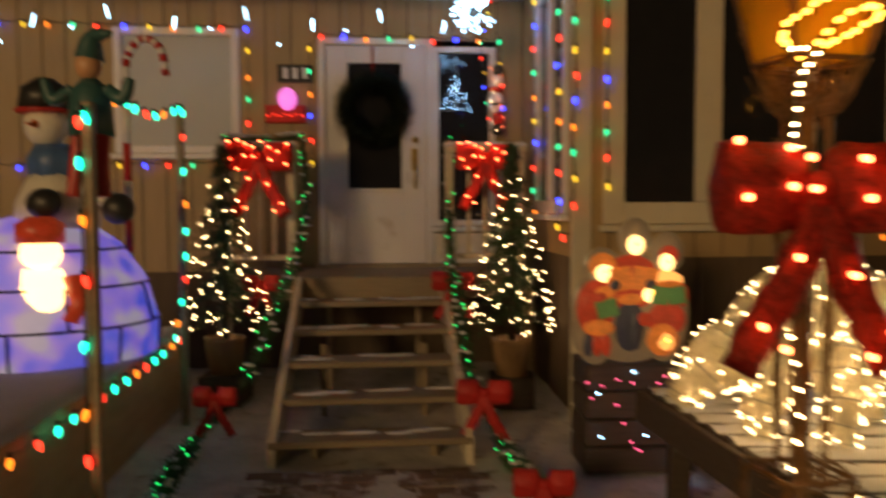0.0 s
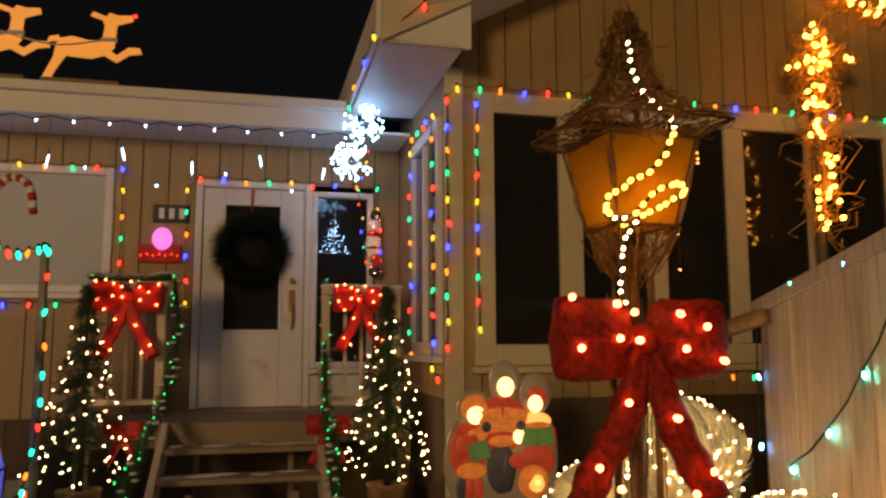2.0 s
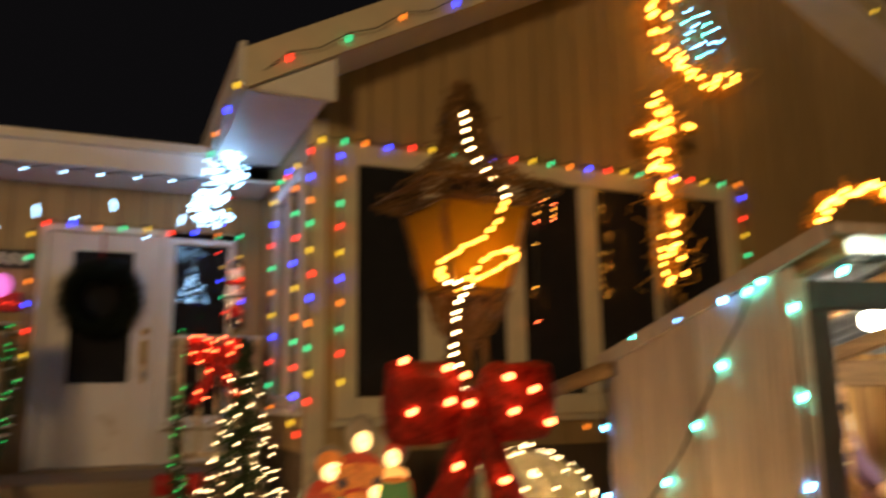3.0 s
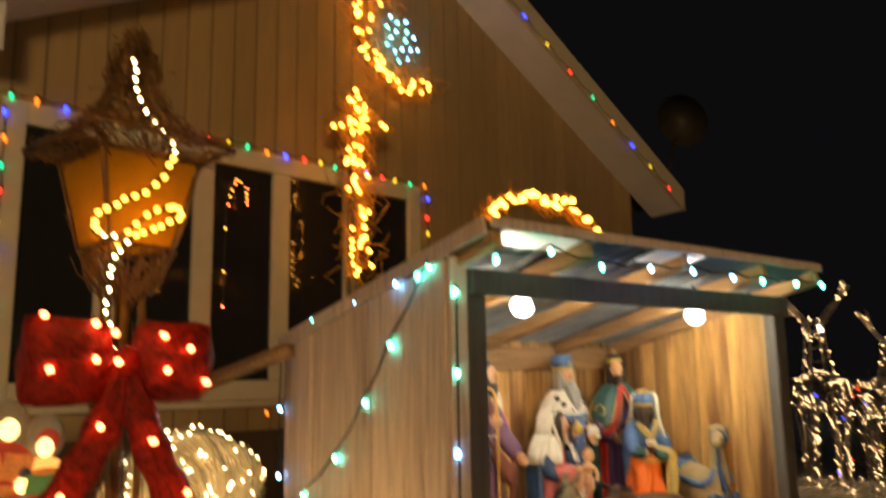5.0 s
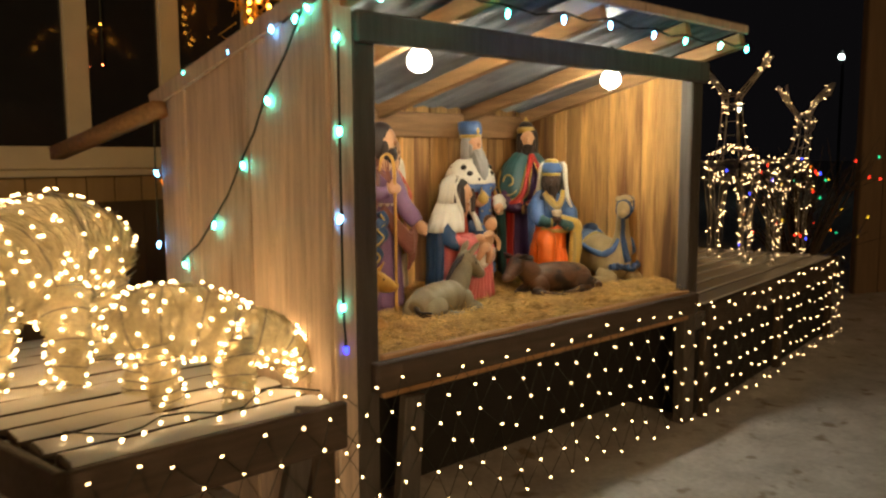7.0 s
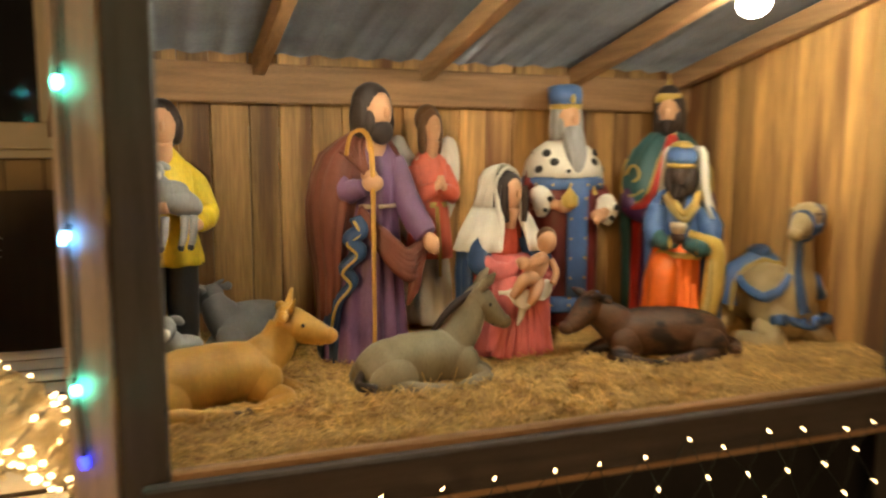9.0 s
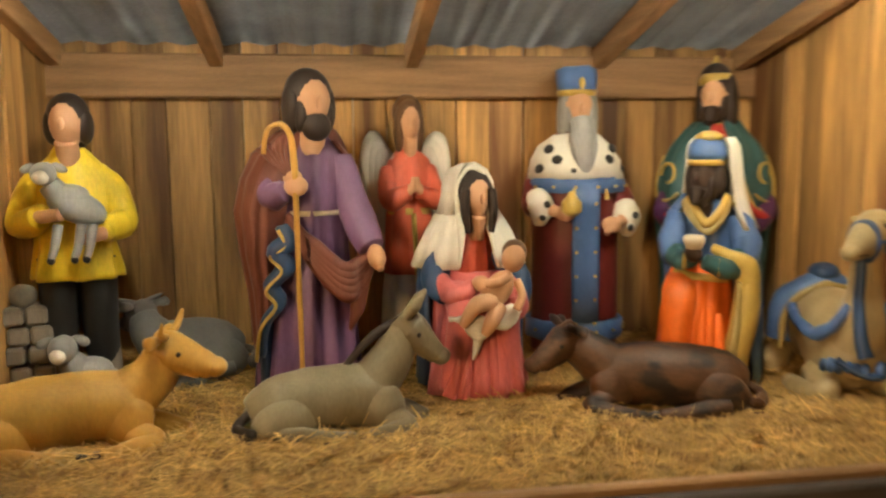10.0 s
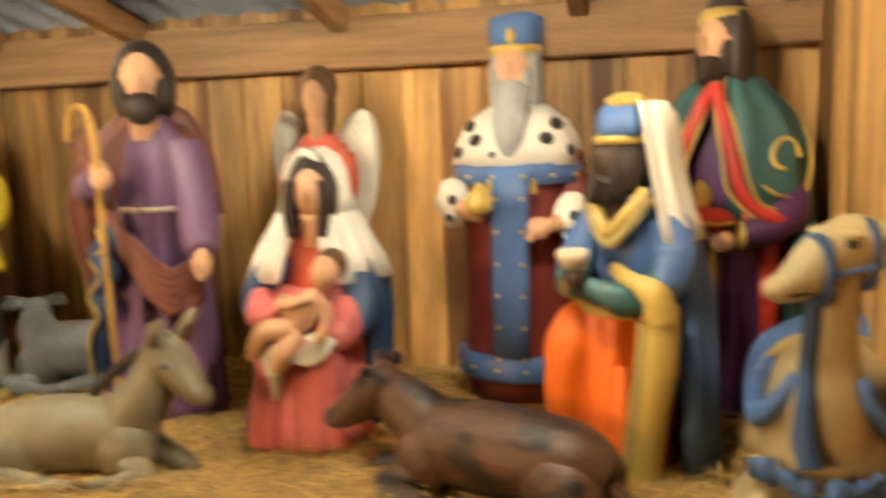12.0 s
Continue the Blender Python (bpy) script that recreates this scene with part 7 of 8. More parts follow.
    for i in range(22):
        bulb(L, (-0.015 + 0.010 * math.sin(i * 0.8), -0.076, 0.97 - i * 0.044), "warm", "tiny", (0, -1, 0))
    for i in range(14):
        bulb(L, (rnd.uniform(-0.03, 0.03), rnd.uniform(-0.03, 0.03), rnd.uniform(1.72, 1.82)), "gold", "mid")


lamp_post(pose(0.838, 1.585, 0.0, 0, 0, 12))


# ---- gold-lit pole, moon, star, arch ----
def gold_line(parent, keys, n, width, rnd, color="amber", size="mid"):
    line = curve_pts(keys, 40)
    bm = bmesh.new()
    tube(bm, line, 0.012, 6)
    for a, b in zip(line[::4], line[4::4]):
        twig_wrap(bm, a, b, 34, rnd, 0.006, width * 0.7)
    part("garland_rope", bm, TINSEL, parent, "gold tinsel rope")
    for k in range(n):
        t = (k + rnd.random() * 0.6) / n * 39.9
        p = line[int(t)].lerp(line[int(t) + 1], t % 1)
        bulb(parent, p + Vector((rnd.uniform(-1, 1) * width, -0.04, rnd.uniform(-1, 1) * width * 0.6)), color, size, (rnd.uniform(-0.4, 0.4), -1, rnd.uniform(-0.5, 0.5)))


rnd = random.Random(31)
moon = thing("moon_light", HOUSE @ pose(0, -0.08, 0), "gold-lit crescent moon hanging on the gable", "light decoration")
gold_line(moon, [(3.44, 0, 5.20), (3.18, 0, 5.06), (3.04, 0, 4.80), (3.12, 0, 4.54), (3.32, 0, 4.34), (3.58, 0, 4.24), (3.92, 0, 4.32)], 52, 0.12, rnd, size="globe")
star = thing("star_light", HOUSE @ pose(3.58, -0.06, 4.74), "small blue-green lit star beside the moon", "light decoration")
bm = bmesh.new()
tube(bm, [(0.26 * math.cos(a), 0, 0.26 * math.sin(a)) if k % 2 else (0.11 * math.cos(a), 0, 0.11 * math.sin(a)) for k, a in [(k, math.pi / 2 + k * math.pi / 5) for k in range(11)]], 0.006, 5)
part("frame_wire", bm, FRAMEWIRE, star)
for k in range(16):
    a, r = k * 2.4, 0.06 * math.sqrt(k + 1)
    bulb(star, (r * math.cos(a), -0.02, r * math.sin(a)), ("ice", "teal")[k % 3 == 0], "mid", (0, -1, 0.3))
pole = thing("light_pole", HOUSE @ pose(2.82, -0.36, 0), "wooden pole wound with gold lights and short crossing arms", "light decoration")
part("pole", tube(bmesh.new(), [(0, 0.05, 0.0), (0, 0.05, 3.75)], 0.04, 8), POST, pole)
gold_line(pole, [(0.0, 0, 2.38), (0.02, 0, 2.8), (-0.02, 0, 3.2), (-0.02, 0, 3.55), (-0.03, 0, 3.88)], 62, 0.13, rnd, size="globe")
gold_line(pole, [(-0.28, 0, 3.56), (-0.1, 0, 3.63), (0.1, 0, 3.64), (0.36, 0, 3.68)], 8, 0.04, rnd, size="globe")
arch = thing("light_arch", Matrix(), "gold-lit tinsel arch standing behind the shed roof", "light decoration")
for x in (3.55, 4.57):
    part("pole", tube(bmesh.new(), [(x, 3.80, 0), (x, 3.80, 2.43)], 0.02, 6), POST, arch)
gold_line(arch, [(3.54, 3.77, 2.42), (3.66, 3.77, 2.53), (3.83, 3.77, 2.60), (3.985, 3.77, 2.64), (4.10, 3.77, 2.58), (4.235, 3.77, 2.64), (4.40, 3.77, 2.56), (4.58, 3.77, 2.44)], 36, 0.04, rnd, size="c9")


def reflected_cane(m, h, label, n=16, color="warm", mat=FRAMEWIRE):
    c = thing("reflected_cane", m, label, "light decoration", "lit candy canes")
    keys = [(0, 0, 0), (0.0, 0, h * 0.7), (0.02, 0, h * 0.9), (0.09, 0, h), (0.16, 0, h * 0.92), (0.16, 0, h * 0.82)]
    part("frame_wire", tube(bmesh.new(), curve_pts(keys, 24), 0.006, 5), mat, c)
    for k, p in enumerate(curve_pts(keys, n)):
        bulb(c, p + Vector((random.uniform(-0.02, 0.02), -0.012, 0)), color if k % 3 else "redhot", "mini", (0, -1, 0))


# reflection of cane lights in the window glass, built as real bulbs
reflected_cane(HOUSE @ pose(1.78, -0.06, 2.05), 1.0, "small bulbs standing in for a cane reflected in the window", 12, "gold", WIRE)
# small lit fir of cool lights in the sidelight
fir = thing("window_ornament", BACKWALL @ pose(-0.635, -0.002, 2.34), "small cool-white lit fir hanging in the sidelight", "light decoration")
bm = bmesh.new()
for k in range(5):
    tube(bm, [(-0.135 * (1 - k / 5), 0, 0.075 * k), (0.135 * (1 - k / 5), 0, 0.075 * k + 0.02)], 0.003, 4)
tube(bm, [(0.02, 0, 0), (0.03, 0, 0.42)], 0.003, 4)
part("frame_wire", bm, FRAMEWIRE, fir)
for k in range(64):
    f = 1 - math.sqrt(random.random())
    bulb(fir, (0.02 + random.uniform(-1, 1) * 0.14 * (1 - f), -0.006, 0.40 * f), "cool", "tiny", (0, -1, 0))
# long hanging ornament of padded cloth beside the sidelight
pend = thing("hanging_ornament", HOUSE @ pose(-0.26, 1.80, 2.12), "long padded cloth ornament in white, black and red", "ornament")
for name, z, rx, rz, mat in (("boot", 0.05, 0.06, 0.06, BLACK), ("leg", 0.14, 0.055, 0.07, REDCLOTH), ("body", 0.29, 0.075, 0.10, WHITE), ("belt", 0.27, 0.072, 0.022, BLACK), ("scarf", 0.40, 0.065, 0.03, REDCLOTH), ("head", 0.48, 0.055, 0.06, WHITE), ("hat", 0.57, 0.05, 0.06, BLACK)):
    part(name, blob(bmesh.new(), (0.012 * math.sin(z * 14), -0.004 if name in ("belt", "scarf") else 0, z), (rx, 0.032, rz), 0, None, 14), mat, pend)
part("cord", tube(bmesh.new(), [(0, 0, 0.62), (0, 0.04, 0.78)], 0.004, 5), REDCLOTH, pend)
for k in range(20):
    bulb(pend, (0.055 * math.sin(k * 1.9), -0.036, 0.03 + 0.029 * k), "redhot" if k % 3 else "warm", "tiny", (0, -1, 0))

# satellite dish on the gable's end
dish = thing("satellite_dish", HOUSE @ pose(8.1, -0.2, 3.95), "dark satellite dish on a bent arm at the eave", "satellite dish")
part("arm", tube(bmesh.new(), [(0, 0, 0), (0.28, 0, 0.3), (0.55, 0, 0.85)], 0.022, 8), DARKWOOD, dish)
bm = bmesh.new()
loft(bm, [(0.0, 0, 0, 0.36, 0.42), (-0.03, 0, 0, 0.3, 0.36), (-0.06, 0, 0, 0.16, 0.2), (-0.07, 0, 0, 0.02, 0.02)], 28)
d = part("reflector", bm, POST, dish)
d.matrix_local = pose(0.68, -0.05, 1.12, 78, 0, -45)

# ---- caroller light panel on its box ----
box_t = thing("wooden_crate", pose(1.14, 4.62, 0, 0, 0, 6), "dark crate draped with small red and white lights", "crate")
for k in range(4):
    part("side_board", boxed((-0.30, -0.18, 0.02 + 0.15 * k), (0.30, 0.18, 0.16 + 0.15 * k), 0.008), DARKWOOD, box_t)
rnd = random.Random(6)
for k in range(34):
    bulb(box_t, (rnd.uniform(-0.32, 0.36), -0.20 - rnd.random() * 0.06, rnd.uniform(0.05, 0.58)), ("pink", "pink", "cool")[k % 3], "mini", (0, -1, 0))
panel = thing("caroller_panel", pose(1.085, 4.40, 0.64, 0, 0, 6) @ Matrix.Diagonal((1.08, 1, 1.02, 1)), "flat lit plastic panel of three plain singing shapes", "light panel")
GLOWRED = material("lit_red_plastic", (0.36, 0.03, 0.02), 0.35, vary=0.5, scale=22, bump=0.2, emit=0.13, emit_color=(1.0, 0.10, 0.02))
GLOWGOLD = material("lit_gold_plastic", (0.75, 0.36, 0.06), 0.35, vary=0.2, bump=0.1, emit=1.1, emit_color=(1.0, 0.42, 0.10))
GLOWGREEN = material("lit_green_plastic", (0.10, 0.28, 0.10), 0.35, vary=0.2, bump=0.1, emit=0.04, emit_color=(0.15, 0.5, 0.12))
CLEARRIM = material("clear_plastic_rim", (0.55, 0.48, 0.40), 0.2, vary=0.1, bump=0, transmission=0.4)
GLOWNAVY = material("lit_navy_plastic", (0.05, 0.06, 0.12), 0.35, vary=0.3, bump=0.1)
GLOWFACE = material("lit_pale_plastic", (0.80, 0.55, 0.30), 0.35, vary=0.1, bump=0.05, emit=2.6, emit_color=(1.0, 0.62, 0.22))
GLOWORANGE = material("lit_orange_plastic", (0.55, 0.17, 0.03), 0.35, vary=0.5, scale=24, bump=0.2, emit=0.22, emit_color=(1.0, 0.26, 0.04))


def flat_shape(name, x, z, rx, rz, mat, deep, tilt=0.0, label=""):
    """A shallow moulded oval on the panel's face."""
    return part(name, blob(bmesh.new(), (x, -deep, z), (rx, 0.010, rz), 0, None, 18, (0, tilt, 0)), mat, panel, label)


bm = bmesh.new()
for x, z, rx, rz in ((0.02, 0.63, 0.085, 0.11), (0.18, 0.56, 0.085, 0.11), (-0.14, 0.48, 0.095, 0.11), (0.0, 0.36, 0.20, 0.20), (-0.17, 0.22, 0.125, 0.24), (0.17, 0.24, 0.125, 0.25), (0.0, 0.14, 0.22, 0.15)):
    blob(bm, (x, 0, z), (rx, 0.012, rz), 0, None, 24)
part("rim", bm, CLEARRIM, panel, "clear plastic rim")
# tall shape behind, with an open red book
flat_shape("hood", 0.02, 0.64, 0.068, 0.085, CLEARRIM, 0.010)
flat_shape("face", 0.02, 0.60, 0.044, 0.052, GLOWFACE, 0.018, 0, "glowing round face, plain")
flat_shape("coat", 0.0, 0.40, 0.15, 0.15, GLOWRED, 0.006)
for k in (-1, 1):
    part("book_page", boxed((-0.062, -0.008, -0.062), (0.062, 0.004, 0.062), 0.004, pose(0.002 + 0.062 * k, -0.022, 0.425, 0, 9 * k, 0)), GLOWORANGE, panel, "open orange book")
    flat_shape("mitten", 0.005 + 0.088 * k, 0.395, 0.026, 0.028, GLOWNAVY, 0.028)
flat_shape("apron", 0.0, 0.32, 0.07, 0.03, GLOWORANGE, 0.016)
flat_shape("trousers", -0.005, 0.18, 0.075, 0.13, GLOWNAVY, 0.012)
flat_shape("trousers", 0.03, 0.16, 0.03, 0.10, GLOWNAVY, 0.018)
# small shape with a green book
flat_shape("hair", -0.14, 0.495, 0.070, 0.066, GLOWORANGE, 0.012)
flat_shape("face", -0.132, 0.455, 0.048, 0.046, GLOWFACE, 0.022, 0, "glowing round face, plain")
flat_shape("coat", -0.175, 0.27, 0.092, 0.15, GLOWRED, 0.014, -4)
flat_shape("scarf", -0.128, 0.355, 0.052, 0.036, GLOWORANGE, 0.024)
flat_shape("scarf", -0.15, 0.33, 0.028, 0.034, GLOWRED, 0.028, 20)
part("book_page", boxed((-0.052, -0.008, -0.046), (0.052, 0.004, 0.046), 0.004, pose(-0.122, -0.030, 0.275, 0, -14, 0)), GLOWGREEN, panel, "green book")
flat_shape("sleeve", -0.205, 0.30, 0.036, 0.075, GLOWRED, 0.026, 10)
flat_shape("skirt", -0.158, 0.175, 0.078, 0.042, GLOWORANGE, 0.022)
for x in (-0.21, -0.165, -0.12):
    flat_shape("leg", x, 0.085, 0.024, 0.060, GLOWNAVY if x < -0.2 else GLOWRED, 0.014)
# shape with a hood, gold scarf and green book
flat_shape("hood", 0.19, 0.575, 0.064, 0.070, CLEARRIM, 0.012)
flat_shape("hair", 0.185, 0.545, 0.052, 0.062, GLOWRED, 0.016)
flat_shape("face", 0.172, 0.51, 0.038, 0.046, GLOWFACE, 0.024, 0, "glowing round face, plain")
flat_shape("scarf", 0.172, 0.42, 0.084, 0.046, GLOWGOLD, 0.020)
flat_shape("scarf", 0.18, 0.395, 0.070, 0.022, GLOWORANGE, 0.026)
for k in (-1, 1):
    part("book_page", boxed((-0.042, -0.008, -0.046), (0.042, 0.004, 0.046), 0.004, pose(0.182 + 0.041 * k, -0.030, 0.34, 0, -8 * k, 0)), GLOWGREEN, panel, "green book")
flat_shape("hand", 0.088, 0.35, 0.032, 0.046, GLOWFACE, 0.026, 15)
flat_shape("sleeve", 0.25, 0.34, 0.030, 0.060, GLOWRED, 0.026)
flat_shape("coat", 0.178, 0.215, 0.096, 0.090, GLOWRED, 0.014)
flat_shape("sleeve", 0.068, 0.215, 0.046, 0.036, GLOWRED, 0.020)
# orange dog at their feet
flat_shape("dog_body", 0.155, 0.11, 0.080, 0.085, GLOWORANGE, 0.026)
flat_shape("dog_head", 0.12, 0.14, 0.038, 0.040, GLOWORANGE, 0.034)
flat_shape("dog_chest", 0.17, 0.10, 0.040, 0.045, GLOWGOLD, 0.034)
for x, z in ((-0.13, 0.455), (0.172, 0.505), (0.02, 0.595), (0.088, 0.35), (0.17, 0.10)):
    bulb(panel, (x, -0.045, z + 0.010), "gold", "mid", (0, -1, 0))

# ---- things on the entrance wall ----
plaque = thing("number_plaque", BACKWALL @ pose(-2.055, -0.012, 2.66), "small black plaque with three pale bars", "plaque")
part("plate", boxed((-0.155, -0.008, -0.08), (0.155, 0.008, 0.08)), BLACK, plaque)
for k in range(3):
    part("bar", boxed((-0.105 + 0.085 * k, -0.014, -0.045), (-0.06 + 0.085 * k, -0.0085, 0.05), 0.002), WHITE, plaque, "pale bar")
orn = thing("wall_ornament", BACKWALL @ pose(-2.14, -0.03, 2.36), "round pink-lit ornament above a row of red lights", "ornament")
part("backing", boxed((-0.18, -0.01, -0.14), (0.18, 0.02, 0.02), 0.008), REDCLOTH, orn)
part("dome", blob(bmesh.new(), (0.02, -0.03, 0.07), (0.085, 0.05, 0.10), 0, None, 18), material("lit_pink_plastic", (0.6, 0.2, 0.4), 0.4, bump=0, emit=1.2, emit_color=(0.80, 0.17, 0.62)), orn, "glowing pink dome")
for k in range(7):
    bulb(orn, (-0.15 + 0.05 * k, -0.03, -0.08 + 0.012 * (k % 2)), "red", "mid", (0, -1, 0))

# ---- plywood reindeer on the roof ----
# emission added to the orange in place of light falling on the cutouts
ORANGEPLY = material("orange_added_glow", (0.80, 0.36, 0.07), 0.5, vary=0.15, scale=5, bump=0.1, emit=0.55, emit_color=(1.0, 0.36, 0.06))


def plywood_deer(u, nose=None):
    d = thing("roof_reindeer", HOUSE @ pose(u, 2.2, 3.90), "orange lit flat reindeer leaping on a wooden block", "roof decoration", "reindeer on the roof")
    part("block", boxed((-0.18, -0.10, -0.16), (0.48, 0.12, 0.0)), STAIRW, d)
    bm = bmesh.new()
    for poly in ([(-0.08, 0.32), (0.02, 0.24), (0.22, 0.23), (0.36, 0.28), (0.42, 0.36), (0.38, 0.42), (0.2, 0.40), (0.05, 0.43), (-0.06, 0.40)],
                 [(0.30, 0.34), (0.42, 0.38), (0.43, 0.56), (0.40, 0.62), (0.33, 0.60), (0.32, 0.50)],
                 [(0.31, 0.58), (0.36, 0.68), (0.44, 0.66), (0.56, 0.67), (0.57, 0.62), (0.44, 0.57), (0.40, 0.54)],
                 [(0.20, 0.64), (0.22, 0.68), (0.34, 0.64), (0.33, 0.60)],
                 [(-0.08, 0.36), (-0.10, 0.22), (-0.17, 0.06), (-0.19, 0.0), (-0.12, 0.0), (-0.09, 0.08), (-0.01, 0.22), (0.06, 0.30)],
                 [(0.34, 0.34), (0.44, 0.28), (0.54, 0.36), (0.64, 0.36), (0.66, 0.31), (0.55, 0.29), (0.44, 0.21), (0.34, 0.26)],
                 [(-0.07, 0.38), (-0.16, 0.36), (-0.14, 0.41), (-0.06, 0.43)]):
        prism(bm, poly, -0.012, 0.012)
        bmesh.ops.translate(bm, verts=bm.verts[-2 * len(poly):], vec=(0, random.uniform(-0.003, 0.003), 0))
    part("cutout", bm, ORANGEPLY, d)
    part("rope", tube(bmesh.new(), curve_pts([(-0.55, -0.02, 0.42), (-0.1, -0.025, 0.33), (0.3, -0.025, 0.40), (0.42, -0.02, 0.42)], 16), 0.009, 6), SNOWTOP, d, "pale rope harness")
    part("collar", boxed((0.30, -0.02, 0.40), (0.44, 0.02, 0.44), 0.004), WHITE, d, "pale collar")
    if nose:
        bulb(d, (0.59, -0.035, 0.675), "red", "globe")


plywood_deer(-3.06, True)
plywood_deer(-3.85)
plywood_deer(-4.64)

# ---- raised stage with glowing figures ----
STAGE = pose(-1.80, 5.28, 0, 0, 0, 7)
stage = thing("yard_stage", STAGE, "low plywood-sided stage with a thick snow top", "stage")
part("side_panel", boxed((-0.03, -3.4, 0.0), (0.0, 0.55, 0.56)), PLY, stage)
part("end_panel", boxed((-2.4, 0.552, 0.0), (0.0, 0.58, 0.56)), PLY, stage)
part("end_panel", boxed((-2.4, -3.43, 0.0), (0.0, -3.402, 0.56)), PLY, stage)
bm = bmesh.new()
n = 36
g = [[bm.verts.new((-2.4 + 2.44 * i / 24, -3.42 + 4.0 * j / n, 0.60 + 0.02 * noise.noise((i * 0.3, j * 0.3, 7)) - (0.03 if i == 24 else 0))) for i in range(25)] for j in range(n + 1)]
for r0, r1 in zip(g, g[1:]):
    for i in range(24):
        bm.faces.new((r0[i], r0[i + 1], r1[i + 1], r1[i])).smooth = True
bmesh.ops.solidify(bm, geom=bm.faces[:], thickness=0.045)
part("snow_cover", bm, SNOWTOP, stage, "thick snow over the boards")

GLOWICE = material("lit_pale_fabric", (0.55, 0.5, 0.5), 0.5, vary=0.1, bump=0.1, emit=0.42, emit_color=(0.52, 0.44, 0.95))
nt = GLOWICE.node_tree
spot = nt.nodes.new("ShaderNodeTexNoise")
spot.inputs["Scale"].default_value, spot.inputs["Detail"].default_value = 5.5, 1
tint = nt.nodes.new("ShaderNodeValToRGB")
tint.color_ramp.elements[0].position, tint.color_ramp.elements[0].color = 0.36, (0.52, 0.46, 0.62, 1)
tint.color_ramp.elements[1].position, tint.color_ramp.elements[1].color = 0.62, (0.05, 0.10, 1.0, 1)
mid = tint.color_ramp.elements.new(0.5)
mid.color = (0.34, 0.20, 0.95, 1)
nt.links.new(nt.nodes["Texture Coordinate"].outputs["Object"], spot.inputs["Vector"])
nt.links.new(spot.outputs[0], tint.inputs[0])
nt.links.new(tint.outputs[0], nt.nodes["Principled BSDF"].inputs["Emission Color"])
igloo = thing("inflatable_igloo", pose(-2.28, 4.75, 0.60), "pale glowing inflatable snow house with dark block lines", "inflatable")
bm = bmesh.new()
loft(bm, [(0, 0, 0, 0.64, 0.6), (0.2, 0, 0, 0.65, 0.61), (0.45, 0, 0, 0.58, 0.55), (0.65, 0, 0, 0.44, 0.42), (0.78, 0, 0, 0.26, 0.25), (0.83, 0, 0, 0.05, 0.05)], 36)
part("dome", bm, GLOWICE, igloo)
for z, r in ((0.2, 0.655), (0.42, 0.60), (0.62, 0.47)):
    part("block_line", tube(bmesh.new(), [(r * math.cos(a), r * 0.945 * math.sin(a), z) for a in [k * math.pi / 20 for k in range(41)]], 0.008, 5), BLACK, igloo)
for k in range(14):
    a = k * math.pi / 7
    z0, z1, r0, r1 = ((0.0, 0.2, 0.645, 0.66) if k % 2 else (0.2, 0.42, 0.66, 0.605))
    part("block_line", tube(bmesh.new(), [(r0 * math.cos(a), r0 * 0.945 * math.sin(a), z0), (r1 * math.cos(a), r1 * 0.945 * math.sin(a), z1)], 0.008, 5), BLACK, igloo)

f = Figure()
f.robe([(-0.06, 0, 0, 0.24, 0.2), (0.08, 0, 0, 0.22, 0.2), (0.20, 0, 0, 0.17, 0.16), (0.26, 0, 0, 0.12, 0.12)], "white")
f.robe([(0.23, 0, 0, 0.14, 0.13), (0.34, 0, 0, 0.15, 0.14), (0.42, 0, 0, 0.10, 0.10)], "blue", 7, 0.05)
f.blob((-0.05, 0, 0.53), (0.12, 0.12, 0.13), "white")
f.robe([(0.60, -0.05, 0, 0.16, 0.16), (0.62, -0.05, 0, 0.16, 0.16)], "red")
f.robe([(0.62, -0.05, 0, 0.15, 0.15), (0.74, -0.05, 0, 0.13, 0.13), (0.80, -0.05, 0, 0.05, 0.05)], "black")
f.limb([(0.16, -0.04, 0.22), (0.30, -0.06, 0.12), (0.40, -0.06, 0.06)], [0.07, 0.06, 0.05], "white", 8)
f.blob((0.06, -0.24, 0.08), (0.10, 0.07, 0.085), "black")
f.blob((0.40, -0.08, 0.05), (0.095, 0.08, 0.09), "black")
f.limb([(-0.05, -0.12, 0.53), (-0.05, -0.2, 0.52)], [0.022, 0.004], "orange", 4)
f.place("snowman_statue", pose(-2.16, 4.72, 1.40), "white inflated snowman in blue with black mittens and hat", "statue", "figures on the stage")

GLOWWARM = material("lit_warm_plastic", (0.85, 0.62, 0.35), 0.4, vary=0.1, bump=0.05, emit=4.0, emit_color=(1.0, 0.55, 0.20))
sol = thing("glowing_soldier", pose(-2.06, 4.36, 0.61) @ Matrix.Diagonal((1.25, 1.2, 1.0, 1)), "glowing plastic toy soldier, bright from inside", "light figure", "figures on the stage")
bm = bmesh.new()
loft(bm, [(0.14, 0, 0, 0.11, 0.09), (0.2, 0, 0, 0.13, 0.11), (0.42, 0, 0, 0.14, 0.12), (0.52, 0, 0, 0.09, 0.08)], 20)
blob(bm, (0, 0, 0.60), (0.085, 0.085, 0.10))
part("body", bm, GLOWWARM, sol)
bm = bmesh.new()
loft(bm, [(0.66, 0, 0, 0.10, 0.10), (0.76, 0, 0, 0.10, 0.10), (0.80, 0, 0, 0.05, 0.05)], 20)
part("cap", bm, GLOWRED, sol, "red cap")
bm = bmesh.new()
loft(bm, [(0.0, 0, 0, 0.13, 0.11), (0.06, 0, 0, 0.13, 0.11), (0.14, 0, 0, 0.10, 0.085)], 20)
part("base", bm, GLOWGOLD, sol, "yellow base")
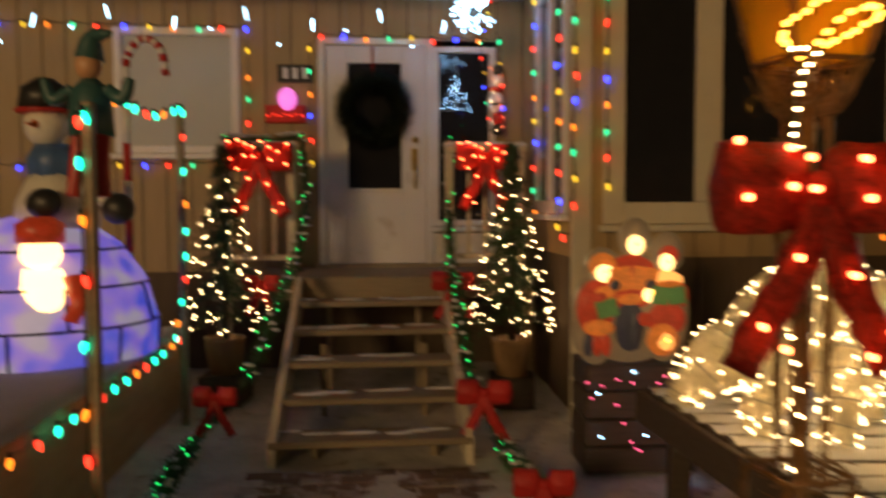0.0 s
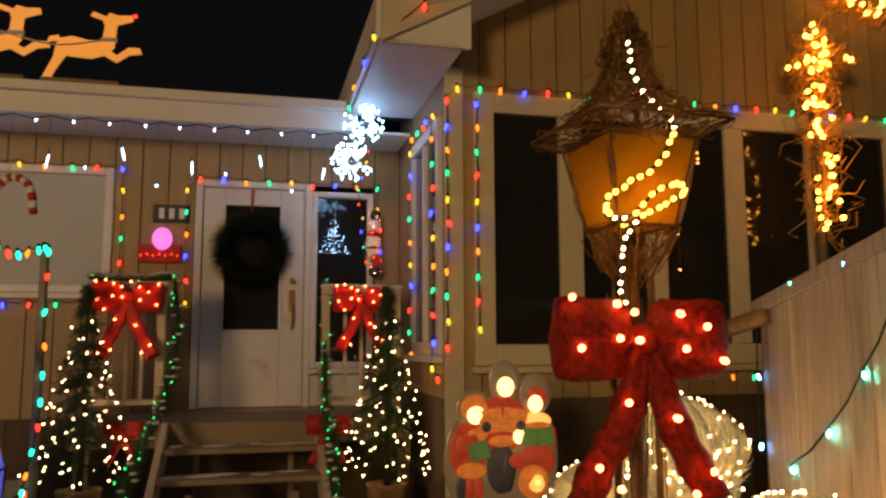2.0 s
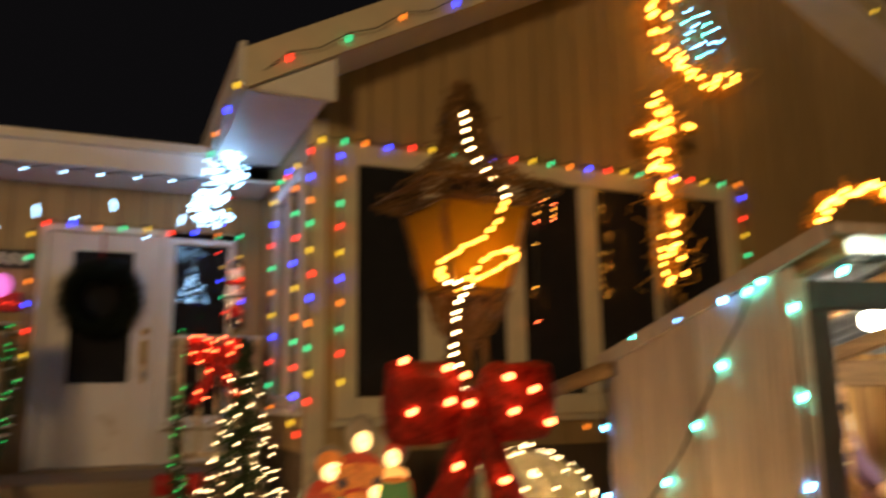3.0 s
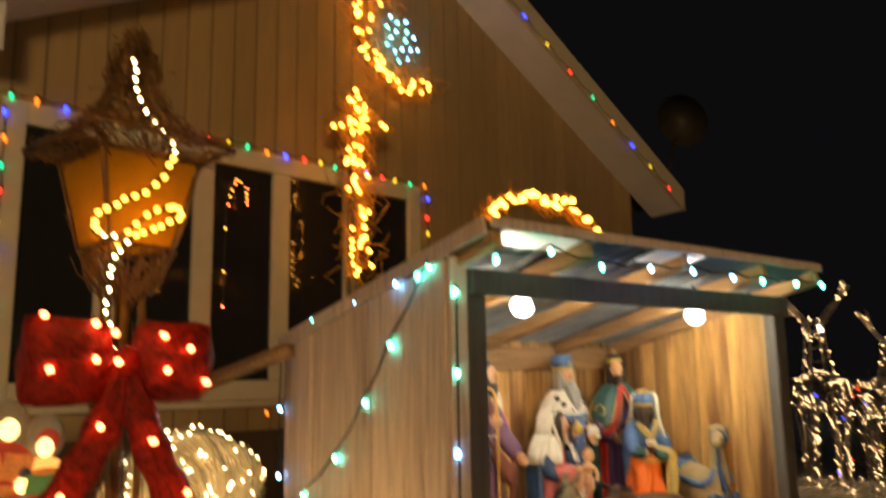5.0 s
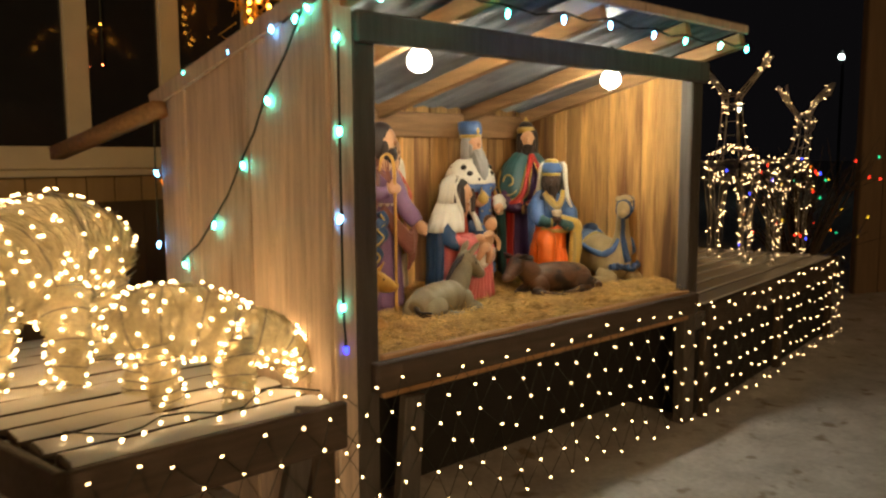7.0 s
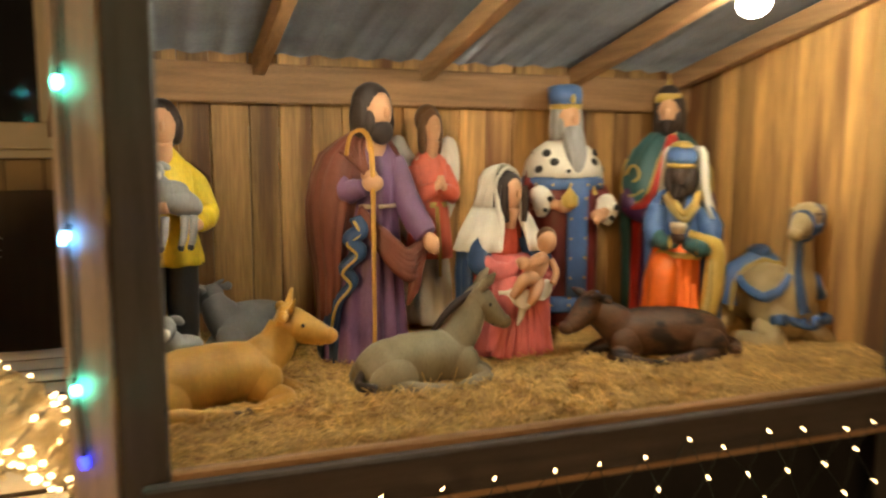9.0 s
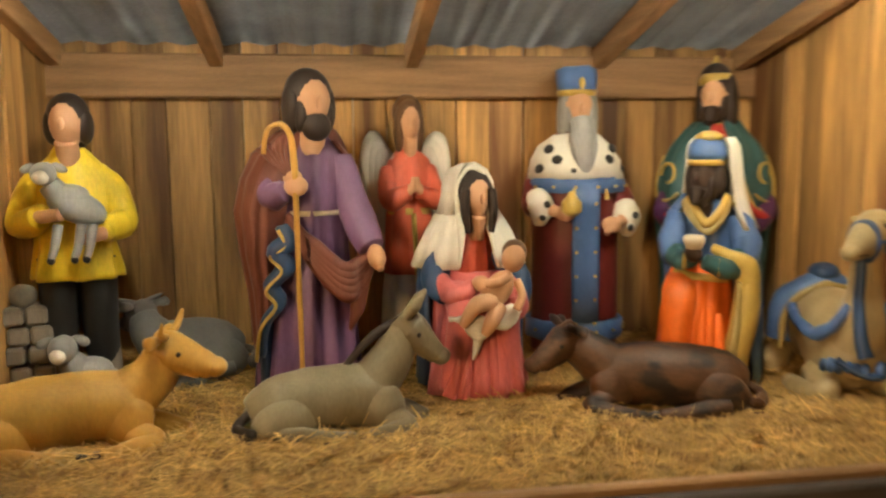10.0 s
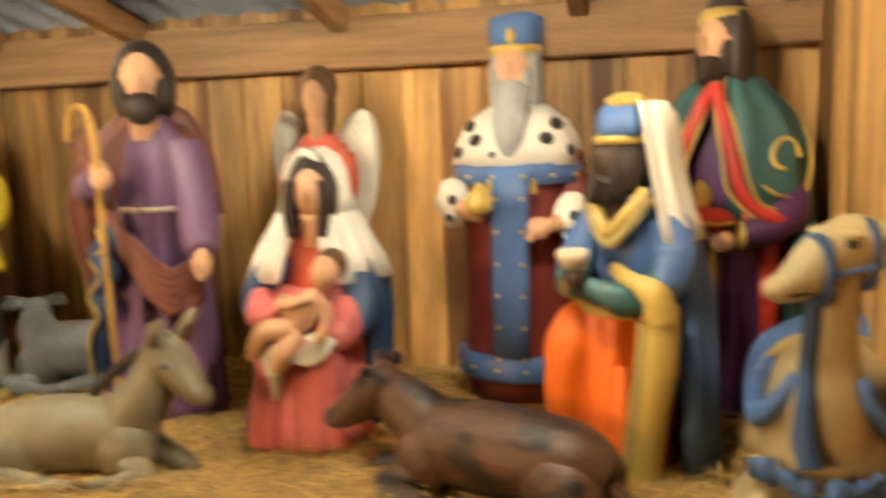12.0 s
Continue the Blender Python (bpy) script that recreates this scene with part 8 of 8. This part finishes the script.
bm = bmesh.new()
for k in (-1, 1):
    tube(bm, [(0.14 * k, 0, 0.48), (0.18 * k, -0.02, 0.34), (0.15 * k, -0.06, 0.24)], [0.045, 0.045, 0.035], 10)
part("sleeve", bm, GLOWRED, sol, "red sleeves")


def pole_post(p, h):
    t = thing("wooden_pole", pose(*p), "thin wooden pole holding a light string", "pole", "poles by the stage")
    part("shaft", boxed((-0.022, -0.022, -0.02), (0.022, 0.022, h)), STAIRW, t)
    part("hook", tube(bmesh.new(), [(0, -0.02, h - 0.06), (0, -0.06, h - 0.05), (0, -0.06, h - 0.01)], 0.004, 5), BLACK, t)


pole_post((-1.20, 3.20, 0), 1.86)
pole_post((-1.69, 5.42, 0), 2.14)
XMAS = ["seagreen", "red", "seagreen", "orange", "seagreen"]
light_string(Matrix(), curve_pts([(-1.20, 3.16, 1.82), (-1.40, 3.9, 1.98), (-1.58, 4.7, 2.0), (-1.68, 5.38, 2.12)], 10), XMAS, "large teal and red bulbs between the poles", group="strings by the stage")
light_string(Matrix(), curve_pts([(-1.66, 5.40, 2.10), (-1.65, 5.38, 1.5), (-1.66, 5.38, 1.0), (-1.70, 5.3, 0.62)], 9), XMAS, "large teal and red bulbs down a pole", group="strings by the stage")
light_string(Matrix(), curve_pts([(-1.82, 5.75, 0.56), (-1.72, 5.0, 0.53), (-1.60, 4.2, 0.54), (-1.52, 3.5, 0.52), (-1.42, 2.7, 0.53)], 16), ["seagreen", "red", "orange", "seagreen"], "large red and green bulbs along the stage edge", group="strings by the stage")
light_string(Matrix(), curve_pts([(-1.23, 3.17, 1.8), (-1.21, 3.15, 1.2), (-1.22, 3.16, 0.5)], 6), ["red", "seagreen", "orange"], "large red and teal bulbs down a pole", group="strings by the stage")
f = Figure()
f.robe([(0.12, 0, 0, 0.09, 0.07), (0.2, 0, 0, 0.085, 0.07), (0.3, 0, 0, 0.075, 0.06), (0.34, 0, 0, 0.03, 0.03)], "green")
f.blob((0, -0.01, 0.39), (0.05, 0.05, 0.055), "skin")
f.limb([(0, 0, 0.42), (0.02, 0, 0.50), (0.09, 0, 0.52)], [0.055, 0.035, 0.006], "green", 8)
for k in (-1, 1):
    f.limb([(0.04 * k, 0, 0.14), (0.05 * k, -0.02, 0.0), (0.06 * k, -0.03, -0.12)], [0.035, 0.03, 0.024], "red", 8)
    f.limb([(0.07 * k, 0, 0.30), (0.14 * k, -0.02, 0.26), (0.17 * k, -0.02, 0.34)], [0.03, 0.026, 0.02], "green", 8)
f.place("elf_doll", pose(-1.24, 3.30, 1.62), "limp green and red felt doll tied to a pole", "doll", "figures on the stage")

# candy cane with red stripes
cane = thing("candy_cane", pose(-1.86, 5.0, 0.60), "tall red and white striped candy cane", "candy cane")
line = curve_pts([(0, 0, 0), (0, 0, 0.8), (0, 0, 1.62), (0.03, 0, 1.80), (0.12, 0, 1.88), (0.22, 0, 1.82), (0.25, 0, 1.66)], 48)
for k in range(0, 48, 2):
    part("stripe", tube(bmesh.new(), line[k:k + 3], 0.024, 10), (WHITE, REDCLOTH)[(k // 2) % 2], cane, "red stripe" if (k // 2) % 2 else "white stripe")

# ---- beyond the platform: shrub with coloured lights, far street lamps ----
bush = thing("lit_shrub", pose(8.45, 3.55, 0.0), "dark bare shrub hung with coloured bulbs", "shrub")
bm = bmesh.new()
rnd = random.Random(9)
ends = []
for k in range(60):
    a, r, z = rnd.uniform(0, 6.28), rnd.uniform(0.15, 0.75), rnd.uniform(0.5, 1.45)
    e = Vector((r * math.cos(a), r * math.sin(a), z))
    tube(bm, [(0, 0, 0.05), e * 0.5 + Vector((0, 0, 0.12)), e], [0.018, 0.010, 0.003], 5, 0, False)
    for j in range(3):
        q = e + Vector((rnd.uniform(-0.2, 0.2), rnd.uniform(-0.2, 0.2), rnd.uniform(-0.15, 0.2)))
        tube(bm, [e * 0.8, q], [0.005, 0.002], 4, 0, False)
        ends.append(q)
tagged(part("branch", bm, DARKWOOD, bush), kind="stuff")
for k, e in enumerate(ends[::4]):
    bulb(bush, e, ["red", "blue", "orange", "red", "green", "yellow"][k % 6], "mid")


def far_lamp(p, r, label):
    t = thing("street_lamp", pose(p[0], p[1], 0), label, "street lamp", "far street lamps")
    part("pole", tube(bmesh.new(), [(0.15, 0, 0), (0.15, 0, p[2] + 0.1), (0, 0, p[2] + 0.2)], 0.05, 6), BLACK, t)
    part("globe", blob(bmesh.new(), (0, 0, p[2]), r, 0, None, 12), LIT["street"], t, "white glowing globe")


far_lamp((30.6, 11.9, 4.95), 0.085, "far white street lamp on a dark pole")
far_lamp((23.3, 11.9, 2.82), 0.05, "farther white street lamp on a dark pole")
